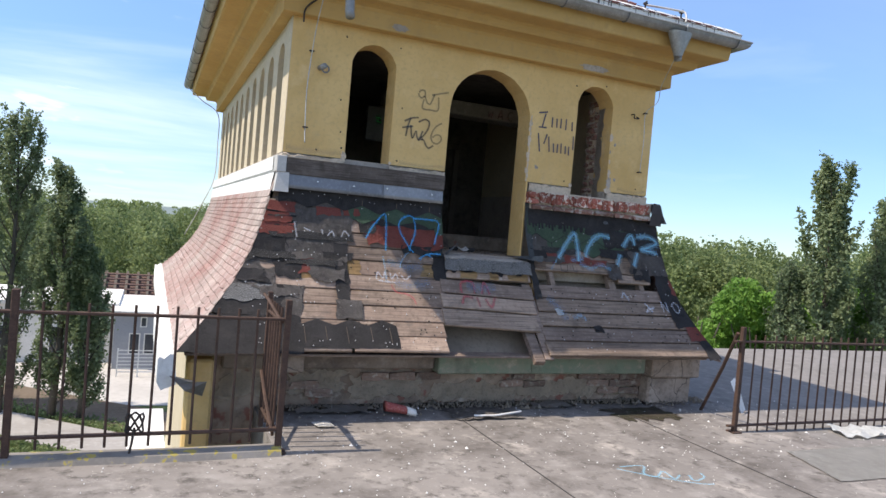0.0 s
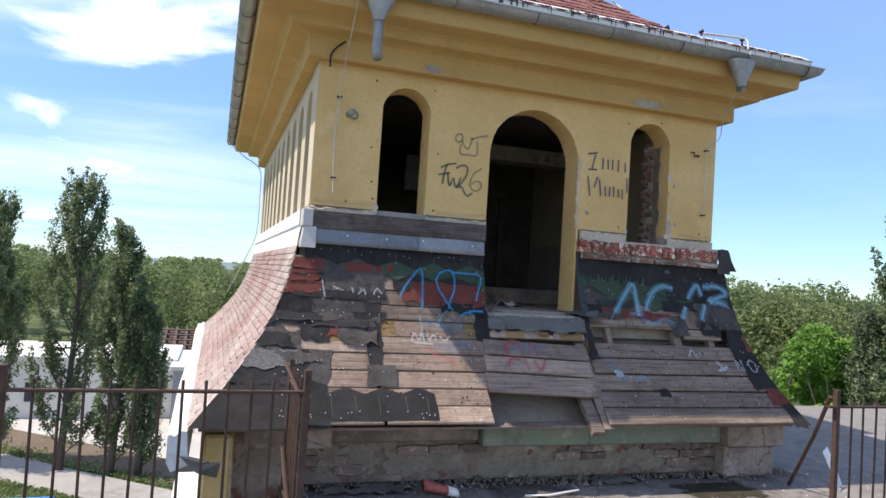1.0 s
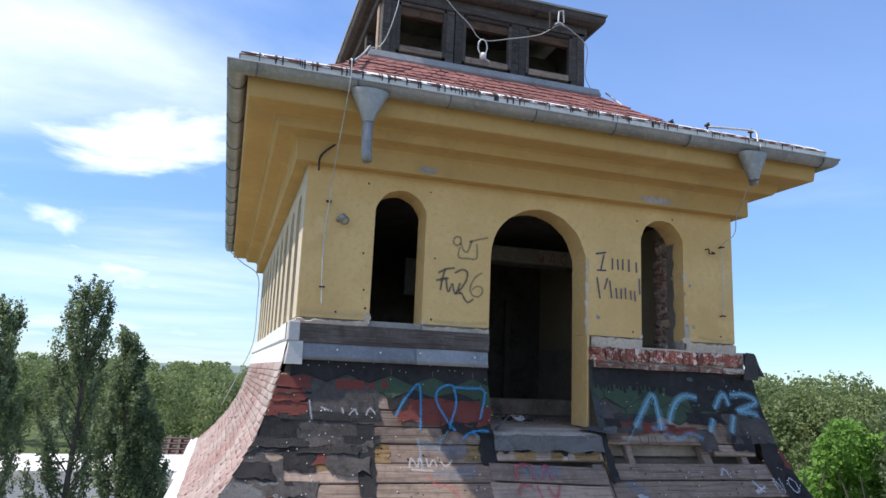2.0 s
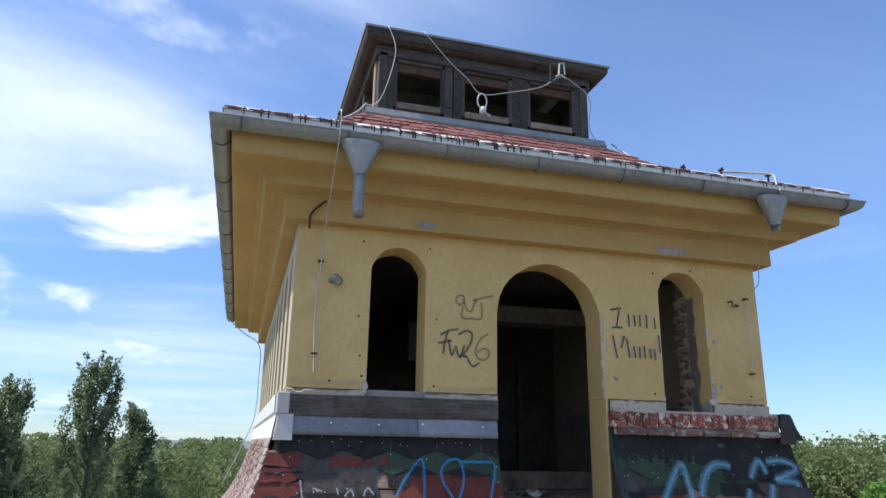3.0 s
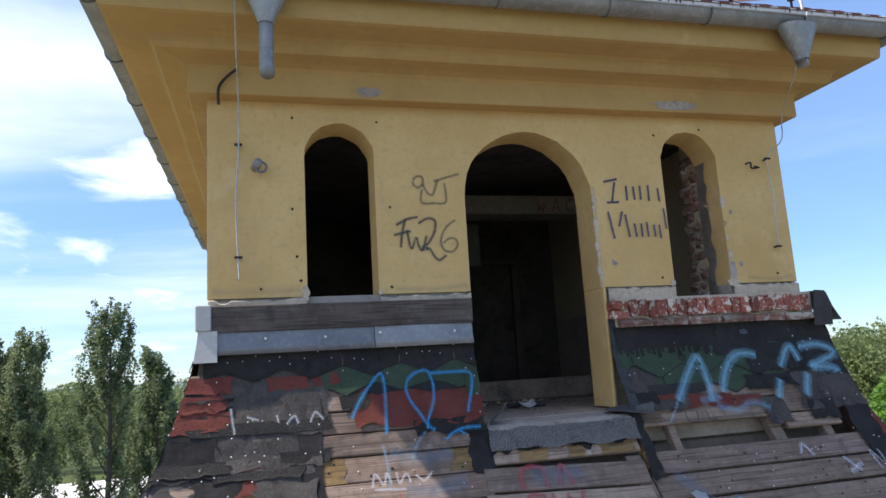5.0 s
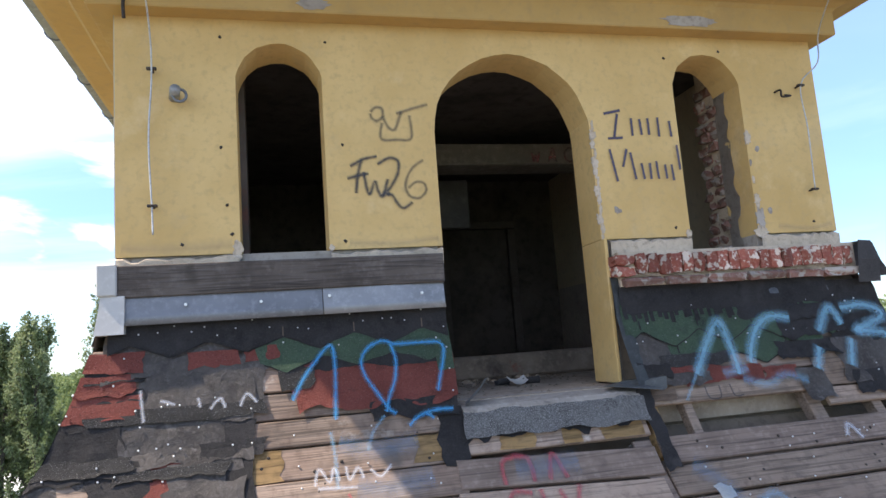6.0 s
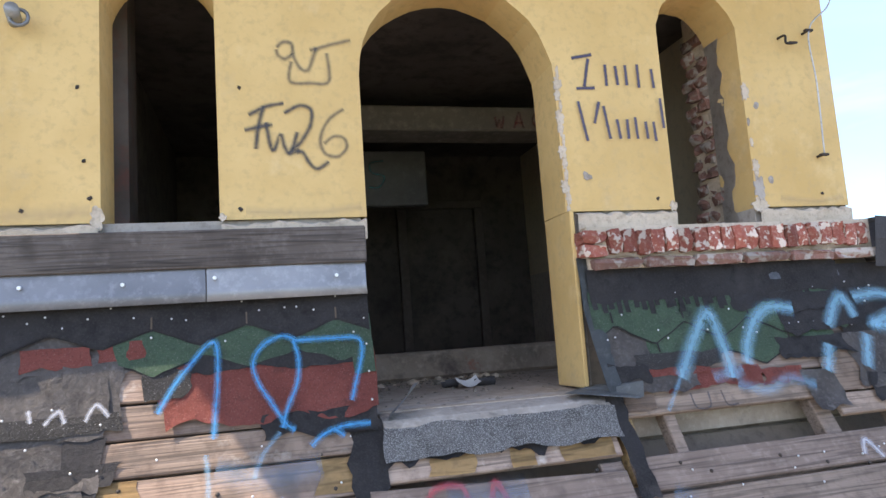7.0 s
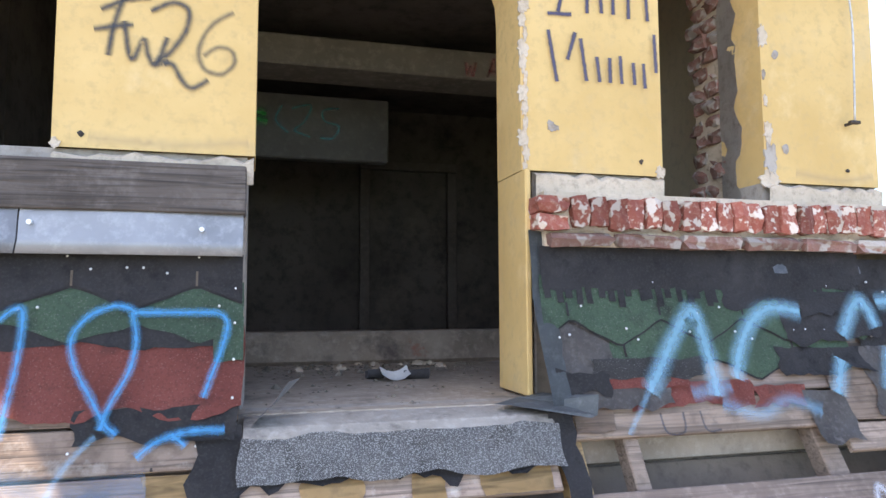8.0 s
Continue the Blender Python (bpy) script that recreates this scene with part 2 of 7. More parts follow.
fresh_wood = surface("fresh_wood", [(0.56, 0.37, 0.18), (0.47, 0.30, 0.135), (0.36, 0.24, 0.12)], 0.8, big=3, fine=25, bump=0.25, spread=0.15, local=True, grain=(0.6, 5, 7))
zinc = surface("zinc_sheet", [(0.36, 0.355, 0.34), (0.27, 0.265, 0.25), (0.45, 0.445, 0.43)], 0.5, 0.35, big=3, fine=30, bump=0.08, stains=(((0.20, 0.19, 0.175), 5.0, 0.56, 0.78),))
mid_zinc = surface("mid_zinc", [(0.29, 0.29, 0.29), (0.21, 0.212, 0.215), (0.37, 0.37, 0.365)], 0.42, 0.4, big=3, fine=30, bump=0.08, stains=(((0.15, 0.148, 0.145), 5.0, 0.56, 0.76),))
dull_zinc = surface("dull_zinc", [(0.20, 0.205, 0.215), (0.145, 0.15, 0.158), (0.27, 0.275, 0.285)], 0.45, 0.4, big=4, fine=35, bump=0.1)
cap_tin = surface("cap_tin", [(0.52, 0.50, 0.47), (0.43, 0.41, 0.385), (0.60, 0.58, 0.55)], 0.55, 0.1, big=5, fine=30, bump=0.1)
white_tin = surface("white_tin", [(0.78, 0.78, 0.76), (0.68, 0.68, 0.66), (0.55, 0.54, 0.5)], 0.6, 0.0, big=2.5, fine=30, bump=0.1, stains=(((0.48, 0.46, 0.42), 4.0, 0.58, 0.8),))
black_felt = surface("black_felt", [(0.066, 0.061, 0.061), (0.047, 0.044, 0.044), (0.09, 0.085, 0.082)], 0.85, big=4, fine=120, bump=0.4, stains=(((0.11, 0.10, 0.095), 6.0, 0.55, 0.78), ((0.03, 0.029, 0.03), 14.0, 0.55, 0.72)))
grey_felt = surface("grey_felt", [(0.17, 0.152, 0.14), (0.108, 0.096, 0.089), (0.23, 0.207, 0.192)], 0.85, big=5, fine=60, bump=0.5, stains=(((0.07, 0.063, 0.06), 7.0, 0.54, 0.72), ((0.32, 0.29, 0.27), 12.0, 0.58, 0.74)))
light_felt = surface("light_felt", [(0.22, 0.214, 0.208), (0.135, 0.13, 0.126), (0.30, 0.292, 0.284)], 0.9, big=6, fine=160, bump=0.7, specks=((0.54, 0.53, 0.51), 300, 0.47), stains=(((0.07, 0.066, 0.063), 7.0, 0.56, 0.70),))
dark_granule = surface("dark_granule_felt", [(0.085, 0.08, 0.076), (0.06, 0.056, 0.054), (0.12, 0.114, 0.108)], 0.85, big=6, fine=160, bump=0.7, specks=((0.42, 0.41, 0.40), 260, 0.36))
green_felt = surface("green_shingle", [(0.11, 0.175, 0.11), (0.085, 0.135, 0.09), (0.062, 0.082, 0.062)], 0.9, big=5, fine=110, bump=0.5, specks=((0.18, 0.22, 0.17), 190, 0.40), stains=(((0.05, 0.055, 0.05), 7.0, 0.56, 0.74),))
red_felt = surface("red_shingle", [(0.34, 0.105, 0.083), (0.26, 0.078, 0.062), (0.18, 0.06, 0.05)], 0.9, big=5, fine=110, bump=0.5, specks=((0.40, 0.17, 0.14), 190, 0.38), stains=(((0.10, 0.05, 0.045), 7.0, 0.57, 0.75),))
side_felt = surface("weathered_shingle", [(0.40, 0.325, 0.295), (0.31, 0.175, 0.155), (0.50, 0.445, 0.41)], 0.9, big=0.9, fine=30, bump=0.5, tabs=0.16, stains=(((0.25, 0.19, 0.17), 5.0, 0.56, 0.74),))
roof_felt = surface("roof_shingle", [(0.27, 0.115, 0.10), (0.21, 0.085, 0.077), (0.32, 0.175, 0.155)], 0.9, big=1.5, fine=30, bump=0.5, tabs=0.18)
deck_felt = surface("deck_felt", [(0.262, 0.235, 0.212), (0.162, 0.144, 0.13), (0.352, 0.322, 0.295)], 0.92, big=0.8, fine=3.5, bump=0.5, specks=((0.45, 0.42, 0.39), 45, 0.30), stains=(((0.105, 0.09, 0.078), 1.7, 0.50, 0.70), ((0.42, 0.375, 0.33), 2.3, 0.56, 0.70), ((0.10, 0.088, 0.078), 8.0, 0.53, 0.66), ((0.44, 0.40, 0.36), 15.0, 0.60, 0.72)))
far_deck = surface("far_deck_felt", [(0.22, 0.20, 0.185), (0.18, 0.165, 0.15), (0.28, 0.26, 0.24)], 0.92, big=0.8, fine=9, bump=0.4, stains=(((0.12, 0.108, 0.096), 2.2, 0.54, 0.76), ((0.33, 0.30, 0.275), 6.0, 0.56, 0.74)))
dirt = surface("dirt", [(0.12, 0.095, 0.072), (0.065, 0.068, 0.035), (0.17, 0.14, 0.11)], 1.0, big=5, fine=40, bump=0.8)
ledge_stone = surface("ledge_stone", [(0.46, 0.36, 0.285), (0.31, 0.24, 0.185), (0.19, 0.145, 0.11)], 0.95, big=2.5, fine=20, bump=0.6, cracks=((0.10, 0.08, 0.065), 2.2), stains=(((0.22, 0.175, 0.14), 3.4, 0.53, 0.70), ((0.66, 0.56, 0.46), 6.0, 0.58, 0.74)))
green_stone = surface("green_stained_stone", [(0.20, 0.265, 0.185), (0.27, 0.275, 0.205), (0.36, 0.31, 0.245)], 0.95, big=3, fine=22, bump=0.6, stains=(((0.13, 0.13, 0.10), 4.0, 0.54, 0.72), ((0.52, 0.44, 0.35), 6.5, 0.57, 0.72)))
rust = surface("rusty_iron", [(0.10, 0.06, 0.045), (0.065, 0.042, 0.034), (0.14, 0.085, 0.06)], 0.8, 0.3, big=9, fine=60, bump=0.4)
wire_mat = surface("pale_wire", [(0.58, 0.57, 0.55), (0.46, 0.455, 0.44), (0.28, 0.27, 0.26)], 0.5, 0.4, big=9, fine=60, bump=0.0)
dark_wire = surface("dark_iron_wire", [(0.06, 0.05, 0.045), (0.04, 0.035, 0.03), (0.1, 0.07, 0.05)], 0.7, 0.3, big=9, fine=60, bump=0.0)
nail_mat = surface("nail_zinc", [(0.75, 0.75, 0.74), (0.65, 0.65, 0.64), (0.8, 0.8, 0.8)], 0.35, 0.5, big=30, fine=60, bump=0.0)
paper_mat = surface("paper", [(0.75, 0.73, 0.69), (0.66, 0.63, 0.58), (0.8, 0.78, 0.75)], 0.9, big=20, fine=60, bump=0.1)
red_carton = surface("red_carton", [(0.42, 0.10, 0.08), (0.35, 0.08, 0.07), (0.6, 0.3, 0.25)], 0.7, big=20, fine=60, bump=0.1)
road_mat = surface("pale_concrete_yard", [(0.52, 0.49, 0.45), (0.44, 0.41, 0.375), (0.38, 0.355, 0.32)], 0.95, big=0.2, fine=2.5, bump=0.1)
grass_mat = surface("grass", [(0.085, 0.12, 0.035), (0.06, 0.085, 0.028), (0.16, 0.15, 0.07)], 1.0, big=0.3, fine=4, bump=0.5)
soil_mat = surface("bare_soil", [(0.16, 0.12, 0.085), (0.12, 0.09, 0.062), (0.2, 0.16, 0.11)], 1.0, big=0.4, fine=4, bump=0.4)
# distance haze is mixed into the ridge's grey-green
far_hill = surface("hazed_far_hill", [(0.17, 0.21, 0.20), (0.15, 0.19, 0.185), (0.19, 0.225, 0.21)], 1.0, big=0.02, fine=0.2, bump=0.0)
bark = surface("bark", [(0.12, 0.10, 0.08), (0.08, 0.065, 0.052), (0.17, 0.15, 0.12)], 0.95, big=3, fine=20, bump=0.6, stretch=(3, 3, 0.6))
roof_tile = surface("dark_roof_tile", [(0.13, 0.08, 0.065), (0.09, 0.055, 0.048), (0.18, 0.11, 0.09)], 0.9, big=0.7, fine=6, bump=0.3)
grey_wall = surface("grey_render", [(0.36, 0.37, 0.39), (0.31, 0.32, 0.34), (0.27, 0.28, 0.3)], 0.9, big=0.5, fine=6, bump=0.1)
window_dark = surface("dark_window", [(0.05, 0.055, 0.065), (0.04, 0.045, 0.055), (0.07, 0.075, 0.085)], 0.15, 0.0, big=0.5, fine=3, bump=0.0, spec=0.6)
poplar_leaf = leafy("poplar_leaves", (0.175, 0.22, 0.105), (0.32, 0.37, 0.205), (0.115, 0.155, 0.068))
dark_poplar = leafy("dark_poplar_leaves", (0.12, 0.165, 0.085), (0.23, 0.28, 0.16), (0.08, 0.115, 0.055))
wood_leaf = leafy("woodland_leaves", (0.17, 0.225, 0.085), (0.31, 0.36, 0.155), (0.11, 0.155, 0.06))
fresh_leaf = leafy("fresh_leaves", (0.17, 0.32, 0.055), (0.27, 0.45, 0.09), (0.12, 0.235, 0.045))
dust_top = surface("dusty_sill", [(0.40, 0.35, 0.295), (0.27, 0.23, 0.19), (0.49, 0.43, 0.37)], 0.95, big=5, fine=30, bump=0.5, stains=(((0.13, 0.115, 0.10), 5.0, 0.55, 0.70),))
blue_spray = spray("blue_spray", (0.03, 0.27, 0.52), 1.0, 0.74)
pale_blue_spray = spray("pale_blue_spray", (0.25, 0.53, 0.68), 1.0, 0.58)
faint_blue_spray = spray("faint_blue_spray", (0.22, 0.48, 0.66), 1.0, 0.34)
haze_blue_spray = spray("haze_blue_spray", (0.12, 0.26, 0.40), 1.0, 0.26)
green_spray = spray("green_spray", (0.04, 0.40, 0.10), 1.0, 0.85)
teal_spray = spray("teal_spray", (0.05, 0.32, 0.34), 1.0, 0.75)
black_spray = spray("black_spray", (0.035, 0.035, 0.042), 0.95, 0.92)
thin_black_spray = spray("thin_black_spray", (0.05, 0.05, 0.055), 1.0, 0.66)
navy_spray = spray("navy_spray", (0.045, 0.045, 0.10), 0.5)
red_spray = spray("red_spray", (0.50, 0.06, 0.08), 0.9, 0.6)
white_spray = spray("white_spray", (0.75, 0.76, 0.8), 1.0, 0.44)
stain_wash = spray("stain_wash", (0.42, 0.34, 0.25), 1.0, 0.22)

# ---- building helpers ----
def bm_box(x0, x1, y0, y1, z0, z1, chamfer=0.0, bm=None):
    bm = bm or bmesh.new()
    r = bmesh.ops.create_cube(bm, size=1.0)
    for v in r["verts"]:
        v.co = Vector((x0 + (v.co.x + 0.5) * (x1 - x0), y0 + (v.co.y + 0.5) * (y1 - y0), z0 + (v.co.z + 0.5) * (z1 - z0)))
    if chamfer:
        edges = list({e for v in r["verts"] for e in v.link_edges})
        bmesh.ops.bevel(bm, geom=edges, offset=chamfer, segments=1, affect="EDGES")
    return bm


def bm_tube(points, radius, sides=8, bm=None, closed=False, taper=None):
    """A tube along points; taper gives the radius factor at the far end."""
    bm = bm or bmesh.new()
    pts = [Vector(p) for p in points]
    rings, n = [], len(pts)
    up = None
    for i, p in enumerate(pts):
        a = pts[i - 1] if i > 0 else (pts[-1] if closed else p)
        c = pts[(i + 1) % n] if i < n - 1 or closed else p
        d = (c - a).normalized()
        if up is None:
            up = d.orthogonal().normalized()
        up = (up - d * up.dot(d))
        up = up.normalized() if up.length > 1e-6 else d.orthogonal().normalized()
        side = d.cross(up)
        r = radius * (1 if taper is None else 1 + (taper - 1) * i / max(n - 1, 1))
        rings.append([bm.verts.new(p + (up * math.cos(k * 2 * math.pi / sides) + side * math.sin(k * 2 * math.pi / sides)) * r) for k in range(sides)])
    for i in range(n if closed else n - 1):
        q, w = rings[i], rings[(i + 1) % n]
        for k in range(sides):
            bm.faces.new((q[k], q[(k + 1) % sides], w[(k + 1) % sides], w[k]))
    if not closed:
        bm.faces.new(rings[0][::-1])
        bm.faces.new(rings[-1])
    return bm


def bm_loft(rings, closed=True, caps=True, bm=None):
    """Quads between successive rings of points."""
    bm = bm or bmesh.new()
    vs = [[bm.verts.new(p) for p in r] for r in rings]
    for a, c in zip(vs, vs[1:]):
        n = len(a)
        for k in range(n if closed else n - 1):
            bm.faces.new((a[k], a[(k + 1) % n], c[(k + 1) % n], c[k]))
    if caps and closed:
        bm.faces.new(vs[0][::-1])
        bm.faces.new(vs[-1])
    return bm


def mesh_of(name, bm, material, smooth=False):
    me = bpy.data.meshes.new(name)
    bmesh.ops.recalc_face_normals(bm, faces=bm.faces)
    bm.to_mesh(me)
    bm.free()
    me.materials.append(material)
    if smooth:
        me.shade_smooth()
    return me


def part(name, bm, material, parent=None, label="", smooth=False):
    ob = new(name, mesh_of(name, bm, material, smooth))
    ob.parent = parent
    return tagged(ob, label)


def thing(name, label, category, group="", kind="", at=(0, 0, 0)):
    ob = new(name)
    ob.empty_display_size = 0.1
    ob.location = at
    return tagged(ob, label, category, group, kind)


def structure(name, bm, material, label, category, smooth=False):
    return tagged(part(name, bm, material, None, "", smooth), label, category, kind="structure")


def ring_sweep(profile, x0, x1, y0, y1, closed_profile=False, bm=None):
    """Sweeps (out, z) pairs round a rectangle with mitred corners."""
    rings = []
    for o, z in profile:
        rings.append([(x0 - o, y0 - o, z), (x1 + o, y0 - o, z), (x1 + o, y1 + o, z), (x0 - o, y1 + o, z)])
    if closed_profile:
        rings.append(rings[0])
    return bm_loft(rings, True, False, bm)


def arched_wall(x0, x1, z0, z1, thick, openings, jag=0.0, seg=18):
    """A wall in the x-z plane, its face at y = 0, its back at y = thick, with round-arched openings
    (left, right, sill, springing) that go through it."""
    bm = bmesh.new()

    def sheet(pts):
        f = [bm.verts.new((x, 0, z)) for x, z in pts]
        b = [bm.verts.new((x, thick, z)) for x, z in pts]
        bm.faces.new(f)
        bm.faces.new(b[::-1])
        return f, b

    def reveal(pts):
        f = [bm.verts.new((x, 0, z)) for x, z in pts]
        b = [bm.verts.new((x, thick, z)) for x, z in pts]
        for i in range(len(pts) - 1):
            bm.faces.new((f[i], b[i], b[i + 1], f[i + 1]))

    def split(xa, xb):
        steps = max(1, round((xb - xa) / 0.4))
        for i in range(steps):
            a, c = xa + (xb - xa) * i / steps, xa + (xb - xa) * (i + 1) / steps
            sheet([(a, z0), (c, z0), (c, z1), (a, z1)])

    edge = x0
    for l, r, sill, spring in sorted(openings):
        split(edge, l)
        mid, rad = (l + r) / 2, (r - l) / 2
        arch = []
        for k in range(seg + 1):
            a = math.pi * (1 - k / seg)
            j = random.uniform(-jag, jag)
            arch.append((mid + (rad + j * (0 < k < seg)) * math.cos(a), spring + (rad + j) * math.sin(a)))
        for (xa, za), (xb, zb) in zip(arch, arch[1:]):
            sheet([(xa, za), (xb, zb), (xb, z1), (xa, z1)])
        if sill > z0 + 1e-4:
            sheet([(l, z0), (r, z0), (r, sill), (l, sill)])
            reveal([(r, sill), (l, sill)])
        reveal([(l, max(sill, z0)), *arch, (r, max(sill, z0))])
        edge = r
    split(edge, x1)
    reveal([(x0, z0), (x0, z1), (x1, z1), (x1, z0)])
    bmesh.ops.remove_doubles(bm, verts=bm.verts, dist=0.0008)
    return bm


# the flared skirt: how far it stands out from the wall at each height
FLARE = [(0.45, 0.90), (0.5, 0.85), (0.75, 0.58), (1.0, 0.36), (1.25, 0.20), (1.5, 0.10), (1.7, 0.035), (1.95, 0.0), (2.2, -0.02)]


def flare(z):
    for (za, a), (zb, b) in zip(FLARE, FLARE[1:]):
        if z <= zb:
            return a + (b - a) * (z - za) / (zb - za)
    return FLARE[-1][1]


def skirt_left(z):
    return -(0.86 * flare(z) + 0.055 * min(1, max(0, (2.0 - z) / 0.2)))


def skirt_right(z):
    return 3.848 + 0.35 * flare(z) + 0.13 * min(1, max(0, (1.98 - z) / 0.2))


def on_skirt(x, z, off=0.0):
    """A point on the front skirt between its hips, lifted off it by off."""
    x = min(max(x, skirt_left(z)), skirt_right(z))
    d = (flare(z + 0.06) - flare(z - 0.06)) / 0.12
    nrm = Vector((0, -1, -d)).normalized()
    return Vector((x, -flare(z), z)) + nrm * off


def on_wall(x, z, off=0.0):
    return Vector((x, -off, z))


def on_deck(x, y, off=0.0):
    return Vector((x, y, off))


def slab(surf, x0, x1, z0, z1, thick, off=0.0, tilt=0.0, skew=(0, 0)):
    """A board lying on surf between heights z0 (lower) and z1, its front edges eased."""
    bm = bmesh.new()
    c = 0.004

    def ring(o, inset):
        return [surf(x0 + inset + skew[0], z0 + inset, o), surf(x1 - inset + skew[1], z0 + inset + tilt, o),
                surf(x1 - inset, z1 - inset + tilt, o), surf(x0 + inset, z1 - inset, o)]
    return bm_loft([ring(off, 0), ring(off + thick - c, 0), ring(off + thick, c)], True, True, bm)


def sheet_patch(surf, x0, x1, ztop, zbot, off=0.012, tear=(0.01, 0.01, 0.0, 0.02), hexb=0.0, hext=0.0, phase=0.0, wrinkle=0.003, curl=0.0, seed=1, thick=0.004, slant=0.0, pitch=0.32):
    """A torn or cut piece of felt lying on surf: ragged edges, wrinkles, a lifted lower edge."""
    nx, nz = max(6, int((x1 - x0) / 0.022)), max(5, int((ztop - zbot) / 0.03))
    bm = bmesh.new()

    def wob(a, s):
        return noise.noise(Vector((a * 9.0, s * 7.3, seed * 3.1))) + 0.6 * noise.noise(Vector((a * 27.0, s * 5.1, seed * 1.7)))

    def zig(x):
        u = ((x + phase) / pitch) % 1.0
        return abs(2 * u - 1)
    grid = []
    for j in range(nz + 1):
        row = []
        for i in range(nx + 1):
            u, v = i / nx, j / nz
            zt0 = ztop + (zbot - ztop) * v
            xl, xr = x0 + tear[0] * wob(zt0, 1) + slant * v, x1 + tear[1] * wob(zt0, 2) + slant * v
            x = xl + (xr - xl) * u
            zt = ztop + tear[2] * wob(x, 3) + hext * (zig(x) - 0.5)
            zb = zbot + tear[3] * wob(x, 4) + hexb * (zig(x) - 0.5)
            z = zt + (zb - zt) * v
            o = off + wrinkle * noise.noise(Vector((x * 11, z * 11, seed))) + curl * max(0, v - 0.75) * 4 * (0.6 + 0.6 * wob(x, 5))
            row.append(bm.verts.new(surf(x, z, o)))
        grid.append(row)
    for j in range(nz):
        for i in range(nx):
            bm.faces.new((grid[j][i], grid[j][i + 1], grid[j + 1][i + 1], grid[j + 1][i]))
    geom = bmesh.ops.solidify(bm, geom=bm.faces[:], thickness=thick)
    return bm


def ribbon(surf, strokes, width, off=0.006):
    """Spray-can strokes, each a list of (x, z), as a flat ribbon lying on surf."""
    bm = bmesh.new()
    uvl = bm.loops.layers.uv.new("UVMap")
    lift = 0.0
    for pts in strokes:
        lift += 0.0007
        fine = []
        P = [Vector(p) for p in pts]
        for i in range(len(P) - 1):
            a, b, c, d = P[max(i - 1, 0)], P[i], P[i + 1], P[min(i + 2, len(P) - 1)]
            for k in range(6):
                t = k / 6
                fine.append(0.5 * ((2 * b) + (c - a) * t + (2 * a - 5 * b + 4 * c - d) * t * t + (3 * b - a - 3 * c + d) * t ** 3))
        fine.append(P[-1])
        prev = None
        for i, p in enumerate(fine):
            d = fine[min(i + 1, len(fine) - 1)] - fine[max(i - 1, 0)]
            if d.length < 1e-6:
                continue
            nrm = Vector((-d.y, d.x)).normalized() * width * 0.5 * (1 + 0.15 * noise.noise(Vector((p.x * 20, p.y * 20, 3))))
            cur = [bm.verts.new(surf(*(p + nrm), off + lift)), bm.verts.new(surf(*p, off + lift)), bm.verts.new(surf(*(p - nrm), off + lift))]
            if prev:
                for k, (va, vb) in enumerate(((-1, 0), (0, 1))):
                    f = bm.faces.new((prev[k], prev[k + 1], cur[k + 1], cur[k]))
                    for lp, v in zip(f.loops, (va, vb, vb, va)):
                        lp[uvl].uv = (i * 0.1, v)
            prev = cur
    return bm


def paint(name, surf, strokes, width, material, parent, label, off=0.006):
    me = bpy.data.meshes.new(name)
    bm = ribbon(surf, strokes, width, off)
    bm.to_mesh(me)
    bm.free()
    me.materials.append(material)
    ob = new(name, me)
    ob.parent = parent
    ob.visible_shadow = False
    return tagged(ob, label)


# a few stroke letters in a unit box
GLYPH = {
    "A": [[(0.0, 0.0), (0.2, 0.5), (0.42, 1.0), (0.55, 0.5), (0.68, 0.0)], [(0.08, 0.32), (0.64, 0.34)]],
    "C": [[(0.75, 0.92), (0.45, 1.0), (0.12, 0.7), (0.1, 0.3), (0.4, 0.02), (0.72, 0.08)]],
    "W": [[(0.0, 0.7), (0.12, 0.1), (0.3, 0.5), (0.45, 0.0), (0.62, 0.75)]],
    "N": [[(0.0, 0.0), (0.05, 1.0), (0.5, 0.05), (0.6, 1.0)]],
    "O": [[(0.35, 1.0), (0.05, 0.6), (0.2, 0.05), (0.6, 0.1), (0.7, 0.7), (0.35, 1.0)]],
}


def letters(text, x, z, w, h, step, slope=0.0):
    out = []
    for i, ch in enumerate(text):
        for s in GLYPH.get(ch, ()):
            out.append([(x + i * step + px * w, z + slope * i + pz * h) for px, pz in s])
    return out

# ---- ground and distance ----
GROUND = -10.5
ground = structure("ground", bm_box(-1800, 1800, -1800, 2600, GROUND - 0.5, GROUND), grass_mat, "grassy ground around the building reaching the horizon", "ground")
yard = structure("yard", bm_box(-90, 6, 38.5, 62.0, GROUND - 0.3, GROUND + 0.03), road_mat, "pale concrete yard in front of the low halls", "yard")
drive_mat = surface("worn_concrete_drive", [(0.36, 0.335, 0.305), (0.29, 0.265, 0.24), (0.42, 0.39, 0.355)], 0.95, big=0.3, fine=3, bump=0.1, stains=(((0.22, 0.20, 0.175), 0.8, 0.54, 0.72),))


def slanted_strip(near, far, top):
    """A strip of ground crossing the view at a slant, between two parallel edges."""
    return bm_loft([[(-18, near + 14.4, z), (6, near - 4.8, z), (6, far - 4.8, z), (-18, far + 14.4, z)] for z in (GROUND - 0.3, GROUND + top)], True, True)


path = structure("path", slanted_strip(27.6, 31.7, 0.05), drive_mat, "worn grey concrete drive beside the grass", "drive")
verge = structure("verge", slanted_strip(32.4, 37.2, 0.08), soil_mat, "strip of bare soil under the poplars", "verge")


